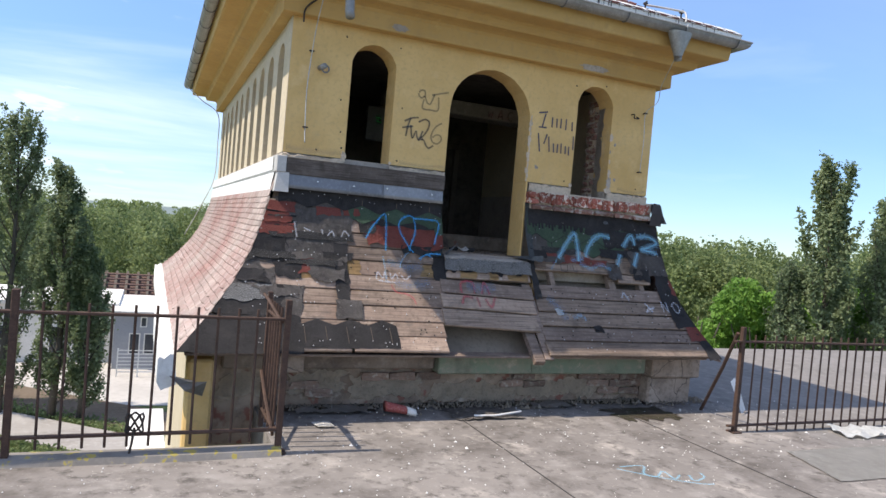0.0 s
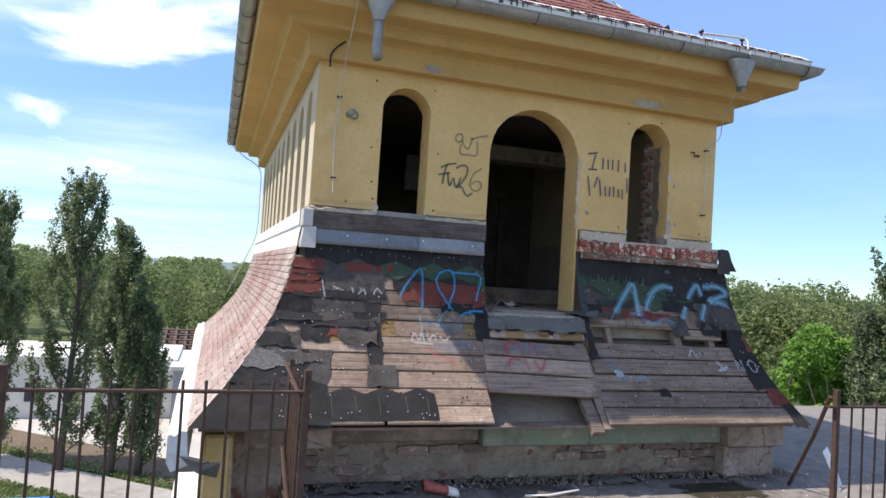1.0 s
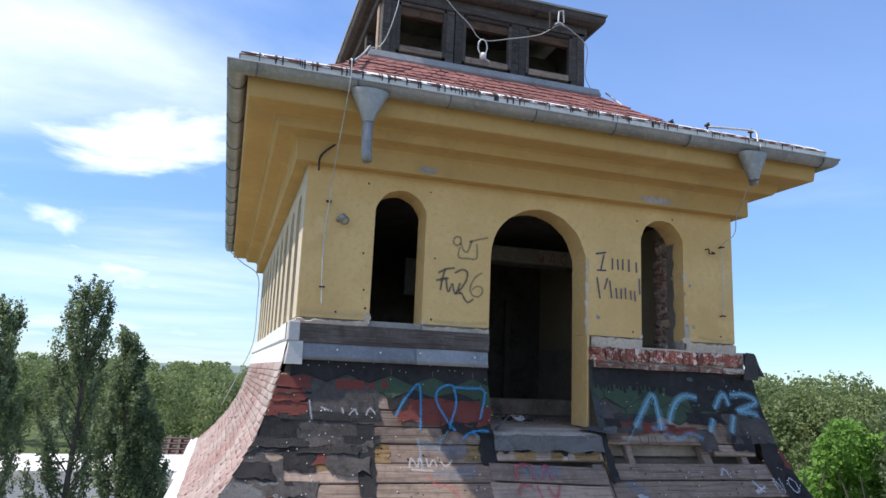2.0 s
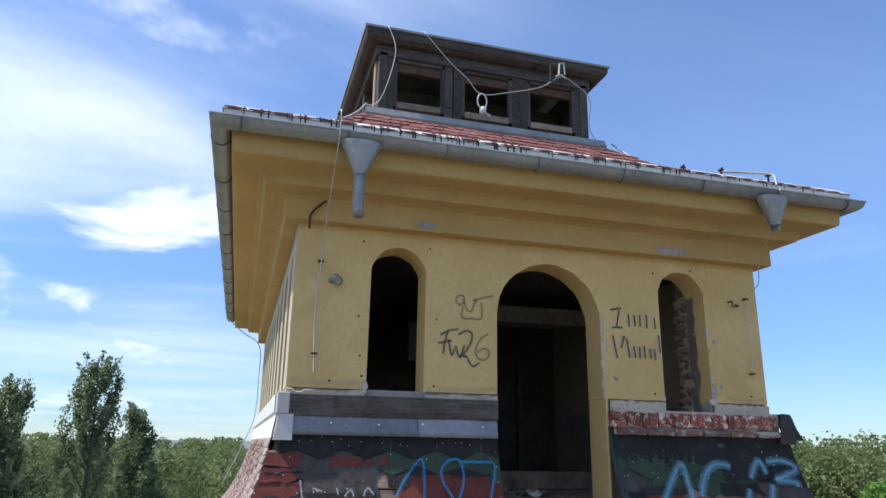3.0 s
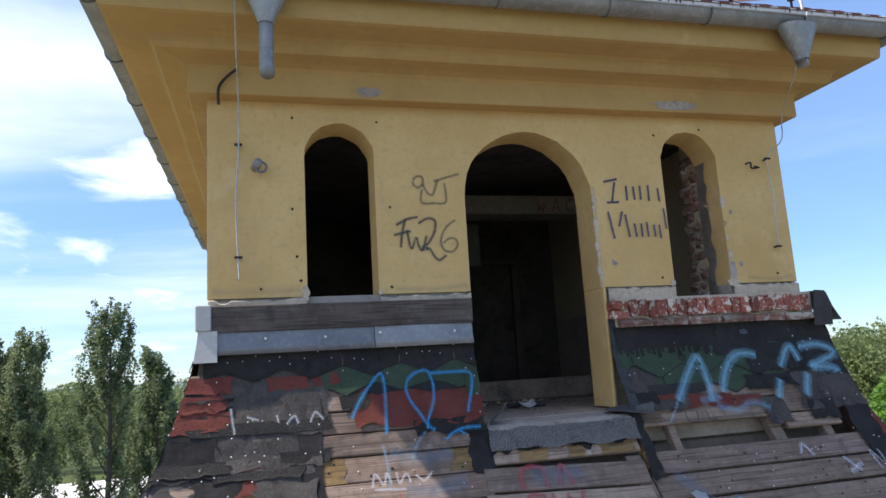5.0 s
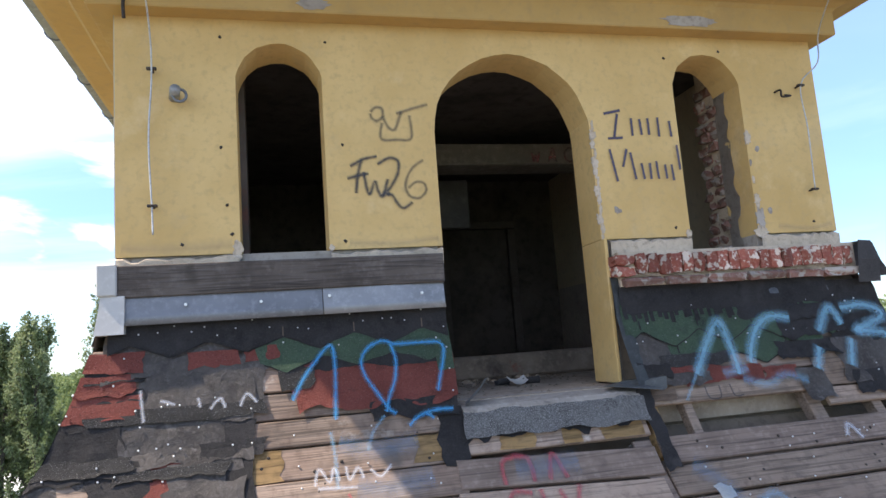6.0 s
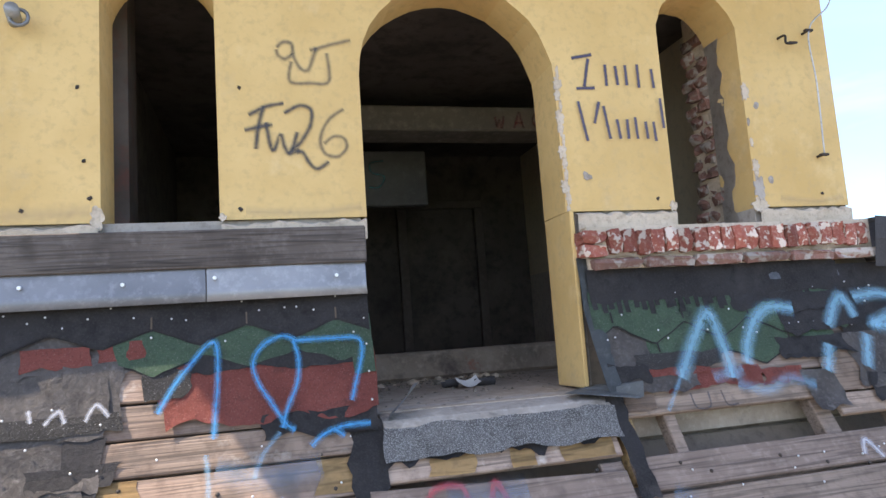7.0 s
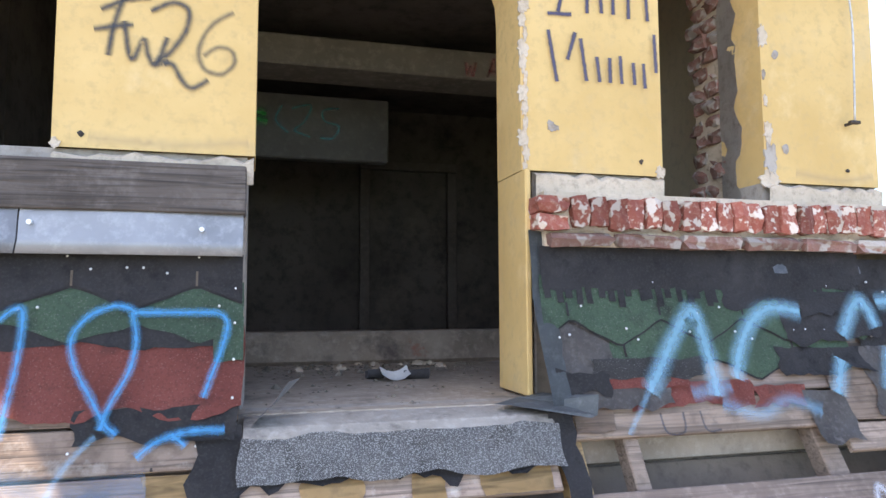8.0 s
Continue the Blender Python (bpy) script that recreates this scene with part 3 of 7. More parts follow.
def hill(name, x0, x1, y, top, seed):
    bm = bmesh.new()
    rows = []
    for dy, f in ((0, 0.0), (120, 0.75), (300, 1.0), (700, 0.5)):
        rows.append([(x0 + (x1 - x0) * i / 40, y + dy, GROUND - 1 + (top - GROUND) * f * (0.75 + 0.35 * noise.noise(Vector((i * 0.17, dy * 0.001, seed))))) for i in range(41)])
    bm_loft(rows, False, False, bm)
    return structure(name, bm, far_hill, "wooded ridge far away, haze put into its colour", "hill")


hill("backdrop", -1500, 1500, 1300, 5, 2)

# ---- flat roof ----
deck = structure("roof_deck", bm_box(-0.12, 4.6, -9.5, 0.1, -0.3, 0.0), deck_felt, "flat roof covered with worn grey roofing felt", "flat roof")
deck_west = structure("roof_deck_west", bm_box(-9.0, -0.12, -9.5, -1.39, -0.3, 0.0), deck_felt, "flat roof covered with worn grey roofing felt", "flat roof")
deck_east = structure("roof_deck_east", bm_box(4.6, 30.0, -9.5, 2.75, -0.3, -0.002), far_deck, "wide flat roof with brownish felt beside the tower", "flat roof")

# ---- tower ----
W, D, BASE, TOP = 3.848, 6.5, 2.11, 3.30
bm = arched_wall(0, W, BASE, TOP, 0.24, [(0.535, 0.945, BASE, 2.94), (1.50, 2.36, BASE, 2.695), (2.895, 3.325, BASE, 2.945)], 0.004)
wall_south = structure("wall_south", bm, yellow, "yellow plastered tower wall with three arched openings and graffiti", "wall")
bm = arched_wall(0, D - 0.3, BASE, TOP, 0.3, [(0.0 + 0.615 * i + 0.02, 0.34 + 0.615 * i + 0.02, BASE, 2.96) for i in range(10)], 0.002, 8)
bm.transform(Matrix(((0, 1, 0, 0), (1, 0, 0, 0.3), (0, 0, 1, 0), (0, 0, 0, 1))))
structure("wall_corner", bm_box(-0.006, 0.0, 0.004, 0.3, BASE, TOP), cream, "pale plaster face of the corner pier", "wall")
wall_west = structure("wall_west", bm, cream, "pale tower side wall with a row of narrow arched slots", "wall")
structure("wall_east", bm_box(W - 0.3, W, 0.3, D, BASE, TOP), cream, "tower side wall of plaster", "wall")
structure("wall_north", bm_box(0.3, W - 0.3, D - 0.3, D, BASE, TOP), cream, "tower rear wall of plaster", "wall")
# walls below the openings, behind the skirt
structure("wall_plinth_west", bm_box(0.0, 1.478, 0.02, 0.3, 0.4, BASE), raw_plaster, "rough grey masonry below the windows", "wall")
structure("wall_plinth_east", bm_box(2.405, W, 0.02, 0.3, 0.4, 2.03), raw_plaster, "rough grey masonry below the windows", "wall")
for xa, xb in ((2.405, 2.895), (3.325, W)):
    structure("wall_pier_foot", bm_box(xa, xb, 0.02, 0.24, 2.03, BASE), raw_plaster, "rough grey masonry under the pier", "wall")
structure("wall_plinth_side", bm_box(0.0, 0.3, 0.3, D, 0.4, BASE), raw_plaster, "rough grey masonry below the slots", "wall")
structure("wall_plinth_far", bm_box(W - 0.3, W, 0.3, D, 0.4, BASE), raw_plaster, "rough grey masonry", "wall")
structure("wall_plinth_rear", bm_box(0.3, W - 0.3, D - 0.3, D, 0.4, BASE), raw_plaster, "rough grey masonry", "wall")
FLOOR = 1.355
structure("floor", bm_box(0.3, W - 0.3, -0.08, D - 0.3, FLOOR - 0.2, FLOOR), surface("dusty_concrete", [(0.45, 0.365, 0.285), (0.33, 0.262, 0.20), (0.55, 0.465, 0.38)], 0.95, big=3, fine=25, bump=0.6, stains=(((0.18, 0.15, 0.12), 2.5, 0.54, 0.7), ((0.20, 0.17, 0.14), 9.0, 0.58, 0.7))), "dusty concrete floor inside the tower", "floor")
# ceiling and inner walls carry the room's shade in their dark colour
structure("ceiling", bm_box(0.3, W - 0.3, 0.3, D - 0.3, 3.27, 3.42), dim_wall, "plaster ceiling inside the tower, coloured dark for room shade", "ceiling")
# partition added to stop slot light from reaching the front room
structure("wall_inner_west", bm_box(0.30, 0.42, 1.25, D - 0.3, FLOOR, 3.27), dim_wall, "added partition wall blocking light from the slots", "wall")
structure("wall_inner_north", bm_box(0.42, W - 0.3, 3.4, 3.6, FLOOR, 3.27), dim_wall, "stained inner wall with faded paint, coloured dark for room shade", "wall")

# cornice: frieze, coves and fascia
COR = [(-0.1, 3.262), (0.0, 3.262), (0.10, 3.262), (0.105, 3.27), (0.105, 3.40), (0.12, 3.425), (0.16, 3.44), (0.255, 3.452), (0.275, 3.475),
       (0.285, 3.515), (0.31, 3.53), (0.46, 3.54), (0.485, 3.548), (0.49, 3.56), (0.50, 3.665), (0.50, 3.74), (-0.1, 3.74)]
cornice = structure("cornice", ring_sweep(COR, 0, W, 0, D), cornice_paint, "ochre moulded cornice with deep coved soffit", "cornice")

# roof: shingled bell-cast slopes up to the lantern
LX0, LX1, LY0, LY1 = 0.61, 3.25, 1.30, 5.2
roof = thing("tower_roof", "red shingled hip roof with a slight flare above the gutter", "roof", kind="structure")
rings = []
for i in range(9):
    u = i / 8
    z = 3.80 + (4.86 - 3.80) * (0.55 * u + 0.45 * u ** 1.9)
    rings.append([(-0.57 + (LX0 + 0.57) * u, -0.57 + (LY0 + 0.57) * u, z), (W + 0.57 + (LX1 - W - 0.57) * u, -0.57 + (LY0 + 0.57) * u, z),
                  (W + 0.57 + (LX1 - W - 0.57) * u, D + 0.57 + (LY1 - D - 0.57) * u, z), (-0.57 + (LX0 + 0.57) * u, D + 0.57 + (LY1 - D - 0.57) * u, z)])
part("roof_slope", bm_loft(rings, True, True), roof_felt, roof)


def slope_point(side, u, s, off):
    """A point on the roof slope: side 0 front, 1 left; u along the eave, s up the slope."""
    i = min(int(s * 8), 7)
    f = s * 8 - i
    a, b = (0, 1) if side == 0 else (3, 0)
    lo = Vector(rings[i][a]).lerp(Vector(rings[i][b]), u)
    hi = Vector(rings[i + 1][a]).lerp(Vector(rings[i + 1][b]), u)
    up = (hi - lo).normalized()
    along = (Vector(rings[i][b]) - Vector(rings[i][a])).normalized()
    n = along.cross(up).normalized()
    return lo.lerp(hi, f) + (n if n.z > 0 else -n) * off


def shingles(surf, rows, cols, lift, seed):
    """Courses of overlapping shingles, each tab lifted a little and uneven."""
    rnd = random.Random(seed)
    verts, faces = [], []
    for r in range(rows):
        for c in range(cols):
            sh = 0.5 * (r % 2)
            sh += rnd.uniform(-0.05, 0.05)
            u0, u1 = (c + sh + 0.03) / (cols + 0.5), (c + sh + 0.97) / (cols + 0.5)
            s0, s1 = (r - 0.25 + rnd.uniform(-0.13, 0.13)) / rows, (r + 1) / rows
            s0 = max(s0, 0.0)
            k = len(verts)
            o = lift * rnd.uniform(0.7, 1.5)
            for u, s, h in ((u0, s0 + 0.12 / rows, o), ((u0 + u1) / 2, s0, o), (u1, s0 + 0.12 / rows, o * rnd.uniform(0.8, 1.2)), (u1, s1, 0.001), (u0, s1, 0.001)):
                verts.append(surf(min(u, 1), min(s, 1), h))
            for u, s in ((u0, s0 + 0.12 / rows), ((u0 + u1) / 2, s0), (u1, s0 + 0.12 / rows)):
                verts.append(surf(min(u, 1), min(s, 1), 0.0))
            faces += [(k, k + 1, k + 2, k + 3, k + 4), (k, k + 5, k + 6, k + 1), (k + 1, k + 6, k + 7, k + 2)]
    me = bpy.data.meshes.new("shingles")
    me.from_pydata(verts, [], faces)
    me.update()
    return me


def shingle_part(surf, rows, cols, lift, seed, material, parent, label):
    me = shingles(surf, rows, cols, lift, seed)
    me.materials.append(material)
    ob = new("shingles", me)
    ob.parent = parent
    return tagged(ob, label, kind="stuff")


shingle_part(lambda u, s, h: slope_point(0, u, s, h + 0.003), 13, 34, 0.012, 1, roof_felt, roof, "weathered red shingles")
shingle_part(lambda u, s, h: slope_point(1, u, s, h + 0.003), 13, 46, 0.012, 2, roof_felt, roof, "weathered red shingles")

# skirt: backing on the front, flared shingled slopes on the other sides
def skirt_ring(z, shrink=0.0):
    f = flare(z) - shrink
    return [(skirt_left(z), -f, z), (skirt_right(z), -f, z), (skirt_right(z), D + f, z), (skirt_left(z), D + f, z)]


skirt = thing("skirt_roof", "flared timber skirt roof with torn felt and shingles", "roof", kind="structure")
# side and rear slopes
zs_ = [0.5 + 0.09 * i for i in range(17)]
bm = bmesh.new()
bm_loft([[skirt_ring(z)[i] for i in (0, 3, 2, 1)] for z in zs_], False, False, bm)
part("side_slope", bm, side_felt, skirt)
bm = bmesh.new()
bm_loft([[(skirt_left(z) + 0.03, -flare(z) + 0.25, z), (skirt_right(z) - 0.03, -flare(z) + 0.25, z)] for z in zs_ if z < 1.19], False, False, bm)
part("backing", bm, hole_back, skirt, "plastered backing behind the boards")
for xa, xb in ((0.0, 1.47), (2.41, W)):
    bm = bm_loft([[(skirt_left(z) + 0.03 if xa == 0 else xa, min(-flare(z) + 0.27, 0.012), z), (skirt_right(z) - 0.03 if xa else xb, min(-flare(z) + 0.27, 0.012), z)] for z in zs_ if z > 1.10], False, False)
    part("backing", bm, hole_back, skirt, "plastered backing behind the boards")


def side_point(u, s, h):
    z = 0.52 + (1.78 - 0.52) * s
    ya, yb = -flare(z), D + flare(z)
    d = (skirt_left(z + 0.05) - skirt_left(z - 0.05)) / 0.1
    n = Vector((-1, 0, d)).normalized()
    return Vector((skirt_left(z), yb + (ya - yb) * u, z)) + n * h


shingle_part(side_point, 24, 100, 0.010, 5, side_felt, skirt, "sun-bleached red shingles with curled edges")

# boards of the front, course by course
SEAMS = [1.70, 1.58, 1.46, 1.345, 1.23, 1.108, 0.985, 0.87, 0.757, 0.65, 0.545]
rnd = random.Random(4)


def board(x0, x1, z0, z1, material=None, tilt=0.0, off=0.0, name="board"):
    bm = slab(on_skirt, x0, x1, z0 + 0.004, z1 - 0.004, 0.022, off + rnd.uniform(-0.005, 0.004), tilt)
    return part(name, bm, material or grey_wood, skirt)


for zt, zb in zip(SEAMS, SEAMS[1:]):
    zm = (zt + zb) / 2
    right_end = min(1.47, 1.33 + (zm - 0.55) * 0.22)
    cut = 0.515 + rnd.uniform(-0.01, 0.02)
    board(skirt_left(zm) + 0.02, cut - 0.012, zb, zt, warm_wood)
    board(cut + 0.012, right_end + rnd.uniform(-0.012, 0.012), zb, zt, warm_wood)
board(1.46, 2.36, 1.125, 1.20, warm_wood)
for k, (xa, xb) in enumerate(((1.62, 1.80), (1.93, 2.02), (2.12, 2.33))):
    part("bare_wood", sheet_patch(on_skirt, xa, xb, 1.195, 1.13, off=0.026, tear=(0.03, 0.03, 0.01, 0.004), wrinkle=0, seed=90 + k), fresh_wood, skirt, "freshly bared yellow wood")
for zt, zb in ((1.115, 0.995), (0.99, 0.875), (0.87, 0.735)):
    board(1.375 + (zb - 0.72) * 0.13, 2.30 + (zb - 0.72) * 0.16, zb, zt, dark_wood if zb > 0.98 else grey_wood, tilt=-0.035, off=0.012)
board(2.42, 3.36, 1.247, 1.36)
board(3.40, 3.80, 1.17, 1.26)
board(3.56, 3.80, 1.265, 1.40)
for zt, zb in ((1.70, 1.58), (1.58, 1.47), (1.47, 1.365)):
    board(2.40, 3.9, zb, zt, dark_wood)
for i, (zt, zb) in enumerate(((1.118, 1.0), (0.995, 0.88), (0.875, 0.76), (0.755, 0.645), (0.64, 0.53))):
    xr = (3.9, 4.0, 4.08, 4.15, 4.22)[i]
    board(2.385 - 0.018 * i, xr, zb, zt, dark_wood if i in (0, 3) else None)
# studs seen through the gaps
for x, w in ((2.43, 0.07), (2.63, 0.05), (3.335, 0.08), (3.70, 0.06)):
    part("stud", slab(on_skirt, x - w / 2, x + w / 2, 1.05, 1.30, 0.06, -0.075), fresh_wood if x < 2.5 else grey_wood, skirt)
part("stud", slab(on_skirt, 2.16, 2.26, 0.50, 0.75, 0.05, -0.06), dark_wood, skirt, "loose upright plank")
part("stud", slab(on_skirt, 2.27, 2.36, 0.52, 1.12, 0.02, -0.03), dark_wood, skirt)
# eave board and soffit
part("eave_board", bm_box(-0.70, 4.19, -0.74, -0.18, 0.500, 0.520, 0.004), dark_wood, skirt, "dark weathered eave soffit boards")


def felt(x0, x1, zt, zb, mat, name="felt_patch", label="", **kw):
    kw.setdefault("off", 0.026)
    return part(name, sheet_patch(on_skirt, x0, x1, zt, zb, **kw), mat, skirt, label)


def strip(x0, x1, zt, zb, mat, label, hexb, phase, off, seed, tear=(0.004, 0.004, 0, 0.006)):
    """A course of hexagonal shingles: its saw-toothed lower edge over a black copy that draws its shadow line."""
    felt(x0, x1, zb + 0.05, zb - 0.006, black_felt, "shingle_joint", "", tear=tear, hexb=hexb, hext=hexb, phase=phase, seed=seed, off=off - 0.003, wrinkle=0.001)
    felt(x0, x1, zt, zb, mat, "shingle_strip", label, tear=tear, hexb=hexb, phase=phase, seed=seed, off=off, wrinkle=0.001)


# left half: a black strip, green and red shingles, wrinkled felt torn off in pieces
strip(-0.02, 1.475, 1.80, 1.675, black_felt, "black shingle course", 0.065, 0.25, 0.042, 1)
strip(0.60, 1.478, 1.72, 1.575, green_felt, "green hexagonal shingles", 0.055, 0.08, 0.036, 2, (0.03, 0.004, 0, 0.010))
felt(1.40, 1.48, 1.62, 1.50, green_felt, tear=(0.012, 0.002, 0, 0.012), seed=4, off=0.037, wrinkle=0)
felt(0.76, 1.482, 1.60, 1.362, red_felt, "shingle_strip", "red hexagonal shingles", tear=(0.05, 0.006, 0, 0.025), hexb=0.03, phase=0.1, seed=3, off=0.029, curl=0.01)
felt(0.69, 0.83, 1.56, 1.47, dark_granule, tear=(0.02, 0.04, 0.03, 0.02), seed=37, off=0.033)
for x in (0.71, 1.03, 1.35):
    felt(x - 0.003, x + 0.003, 1.75, 1.705, hole_back, "slit", tear=(0, 0, 0, 0), off=0.047, wrinkle=0, seed=1)
felt(0.84, 1.42, 1.60, 1.54, black_felt, tear=(0.02, 0.02, 0.0, 0.022), seed=33, off=0.0325)
felt(1.08, 1.47, 1.385, 1.30, black_felt, tear=(0.03, 0.02, 0.012, 0.03), seed=34, off=0.033, curl=0.012)
for i, (x0, x1, zt, zb) in enumerate(((-0.13, 0.14, 1.68, 1.585), (-0.17, 0.12, 1.585, 1.50), (-0.24, 0.14, 1.50, 1.40))):
    felt(x0, x1, zt, zb, red_felt, "shingle_strip", "torn red shingles", tear=(0.0, 0.05, 0.006, 0.02), seed=6 + i, off=0.034 - 0.002 * i, curl=0.008)
    felt(x0 + 0.03, x1 + 0.02, zb + 0.02, zb - 0.03, black_felt, tear=(0.03, 0.04, 0.006, 0.014), seed=16 + i, off=0.031 - 0.002 * i, curl=0.006)
felt(-0.04, 0.64, 1.72, 1.56, grey_felt, tear=(0.0, 0.03, 0.0, 0.03), seed=10, off=0.028, wrinkle=0.010, curl=0.008)
felt(2.39, 2.62, 1.66, 1.35, grey_felt, tear=(0.0, 0.05, 0.0, 0.05), seed=9, off=0.030, wrinkle=0.008)
felt(0.30, 0.52, 1.66, 1.59, red_felt, tear=(0.03, 0.03, 0.006, 0.02), seed=11, off=0.036)
felt(0.54, 0.68, 1.67, 1.60, red_felt, tear=(0.03, 0.03, 0.006, 0.02), seed=12, off=0.036)
felt(0.11, 0.62, 1.62, 1.42, grey_felt, tear=(0.02, 0.03, 0.0, 0.02), seed=13, off=0.030, wrinkle=0.008)
felt(0.05, 0.56, 1.46, 1.20, grey_felt, tear=(0.04, 0.03, 0.01, 0.03), seed=14, off=0.028, wrinkle=0.010, curl=0.01)
felt(0.44, 0.58, 1.62, 1.36, grey_felt, tear=(0.012, 0.012, 0.0, 0.02), seed=15, off=0.033, wrinkle=0.004)
felt(0.10, 0.62, 1.435, 1.38, dark_granule, tear=(0.03, 0.03, 0.006, 0.008), seed=17, off=0.034)
felt(0.36, 0.62, 1.28, 1.215, black_felt, tear=(0.03, 0.03, 0.006, 0.012), seed=18, off=0.034)
felt(-0.36, 0.06, 1.44, 1.18, black_felt, tear=(0.0, 0.05, 0.01, 0.03), seed=19, off=0.030, wrinkle=0.008, curl=0.01)
felt(-0.50, -0.02, 1.20, 0.96, grey_felt, tear=(0.0, 0.05, 0.01, 0.03), seed=20, off=0.029, wrinkle=0.012, curl=0.012)
felt(0.02, 0.40, 1.23, 1.13, red_felt, tear=(0.05, 0.05, 0.006, 0.04), seed=21, off=0.027)
felt(-0.06, 0.16, 1.24, 1.06, black_felt, tear=(0.05, 0.06, 0.01, 0.05), seed=22, off=0.031, wrinkle=0.008)
felt(0.24, 0.52, 1.21, 1.06, grey_felt, tear=(0.07, 0.03, 0.01, 0.04), seed=23, off=0.031, wrinkle=0.008)
felt(0.13, 0.30, 1.17, 1.07, fresh_wood, "bare_wood", "freshly bared yellow wood", tear=(0.05, 0.05, 0.006, 0.03), seed=24, off=0.0245, wrinkle=0)
felt(-0.44, -0.06, 0.985, 0.875, light_felt, "felt_patch", "light grey granulated felt patch", tear=(0.02, 0.03, 0.02, 0.02), seed=25, off=0.036)
felt(-0.70, 0.02, 1.0, 0.76, black_felt, tear=(0.0, 0.04, 0.01, 0.03), seed=26, off=0.028, wrinkle=0.008, curl=0.01)
felt(-0.04, 0.16, 1.0, 0.80, grey_felt, tear=(0.03, 0.06, 0.01, 0.06), seed=27, off=0.026, wrinkle=0.006)
felt(-0.80, 0.14, 0.78, 0.52, black_felt, tear=(0.0, 0.02, 0.01, 0.012), hext=0.05, seed=28, off=0.032)
felt(0.08, 0.93, 0.735, 0.56, black_felt, "shingle_strip", "black hexagonal shingle course", tear=(0.006, 0.012, 0.004, 0.006), hext=0.04, seed=29, off=0.030, pitch=0.27)
felt(0.455, 0.575, 1.36, 0.90, black_felt, tear=(0.015, 0.02, 0.0, 0.02), seed=30, off=0.030, wrinkle=0.005)
felt(0.44, 0.66, 0.90, 0.765, grey_felt, tear=(0.03, 0.03, 0.01, 0.03), seed=31, off=0.031, wrinkle=0.005)
for i, (x0, x1, zt, zb) in enumerate(((0.565, 0.70, 1.335, 1.30), (0.56, 0.70, 1.225, 1.11), (0.565, 0.66, 1.10, 1.0), (0.57, 0.68, 0.98, 0.885), (1.15, 1.36, 1.325, 1.235), (1.24, 1.42, 1.225, 1.12), (1.30, 1.42, 1.10, 1.02))):
    felt(x0, x1, zt, zb, fresh_wood, "bare_wood", "freshly bared yellow wood", tear=(0.03, 0.05, 0.003, 0.004), seed=40 + i, off=0.0215, wrinkle=0)
felt(-0.10, 0.56, 1.415, 1.375, dark_granule, tear=(0.05, 0.03, 0.008, 0.012), seed=201, off=0.036)
felt(-0.30, 0.10, 1.255, 1.19, dark_granule, tear=(0.04, 0.05, 0.01, 0.02), seed=202, off=0.037, curl=0.008)
felt(0.02, 0.46, 1.20, 1.155, dark_granule, tear=(0.05, 0.05, 0.01, 0.014), seed=203, off=0.036, curl=0.006)
felt(0.14, 0.34, 1.155, 1.09, red_felt, tear=(0.06, 0.06, 0.01, 0.03), seed=204, off=0.033)
felt(0.30, 0.54, 1.135, 1.04, grey_felt, tear=(0.08, 0.02, 0.02, 0.03), seed=205, off=0.038, wrinkle=0.012, curl=0.012)
felt(-0.40, -0.08, 1.10, 1.0, black_felt, tear=(0.04, 0.06, 0.02, 0.03), seed=206, off=0.037, wrinkle=0.01, curl=0.012)
felt(-0.16, 0.12, 0.965, 0.90, grey_felt, tear=(0.04, 0.05, 0.02, 0.03), seed=207, off=0.034, wrinkle=0.008)
for k, x in enumerate((0.16, 0.33, 0.50, 0.70, 0.86)):
    felt(x - 0.0025, x + 0.0025, 0.70, 0.59 + 0.02 * (k % 2), hole_back, "slit", tear=(0, 0, 0, 0), off=0.0345, wrinkle=0, seed=1)
felt(1.36, 1.48, 1.335, 1.10, black_felt, tear=(0.03, 0.006, 0.0, 0.03), seed=50, off=0.030, wrinkle=0.006)

# below the door: granulated felt lip and its torn fringe
felt(1.46, 2.36, 1.225, 1.178, black_felt, tear=(0.01, 0.01, 0.0, 0.045), seed=51, off=0.030, curl=0.01)
felt(2.36, 2.43, 1.33, 0.98, black_felt, tear=(0.02, 0.03, 0.0, 0.05), seed=52, off=0.037, wrinkle=0.006)

# right half
felt(2.395, 3.66, 1.845, 1.70, black_felt, tear=(0.005, 0.0, 0, 0.02), seed=60, off=0.044)
strip(2.385, 3.62, 1.75, 1.56, green_felt, "green hexagonal shingles", 0.085, 0.08, 0.040, 71)
strip(2.62, 3.52, 1.60, 1.44, green_felt, "green hexagonal shingles", 0.075, 0.23, 0.034, 72, (0.03, 0.03, 0, 0.012))
felt(3.06, 3.42, 1.75, 1.64, black_felt, tear=(0.03, 0.03, 0.01, 0.02), hexb=-0.05, phase=0.1, seed=73, off=0.045, wrinkle=0.002)
felt(3.28, 3.66, 1.62, 1.52, black_felt, tear=(0.04, 0.03, 0.01, 0.03), seed=74, off=0.043, wrinkle=0.003, curl=0.006)
for x in (2.47, 2.80, 3.12, 3.44):
    felt(x - 0.004, x + 0.004, 1.655, 1.61, black_felt, "slit", tear=(0, 0, 0, 0), off=0.045, wrinkle=0, seed=1)
for x, z in ((2.65, 1.53), (2.97, 1.515), (3.29, 1.53)):
    felt(x - 0.004, x + 0.004, z, z - 0.05, black_felt, "slit", tear=(0, 0, 0, 0), off=0.039, wrinkle=0, seed=1)
rnd = random.Random(31)
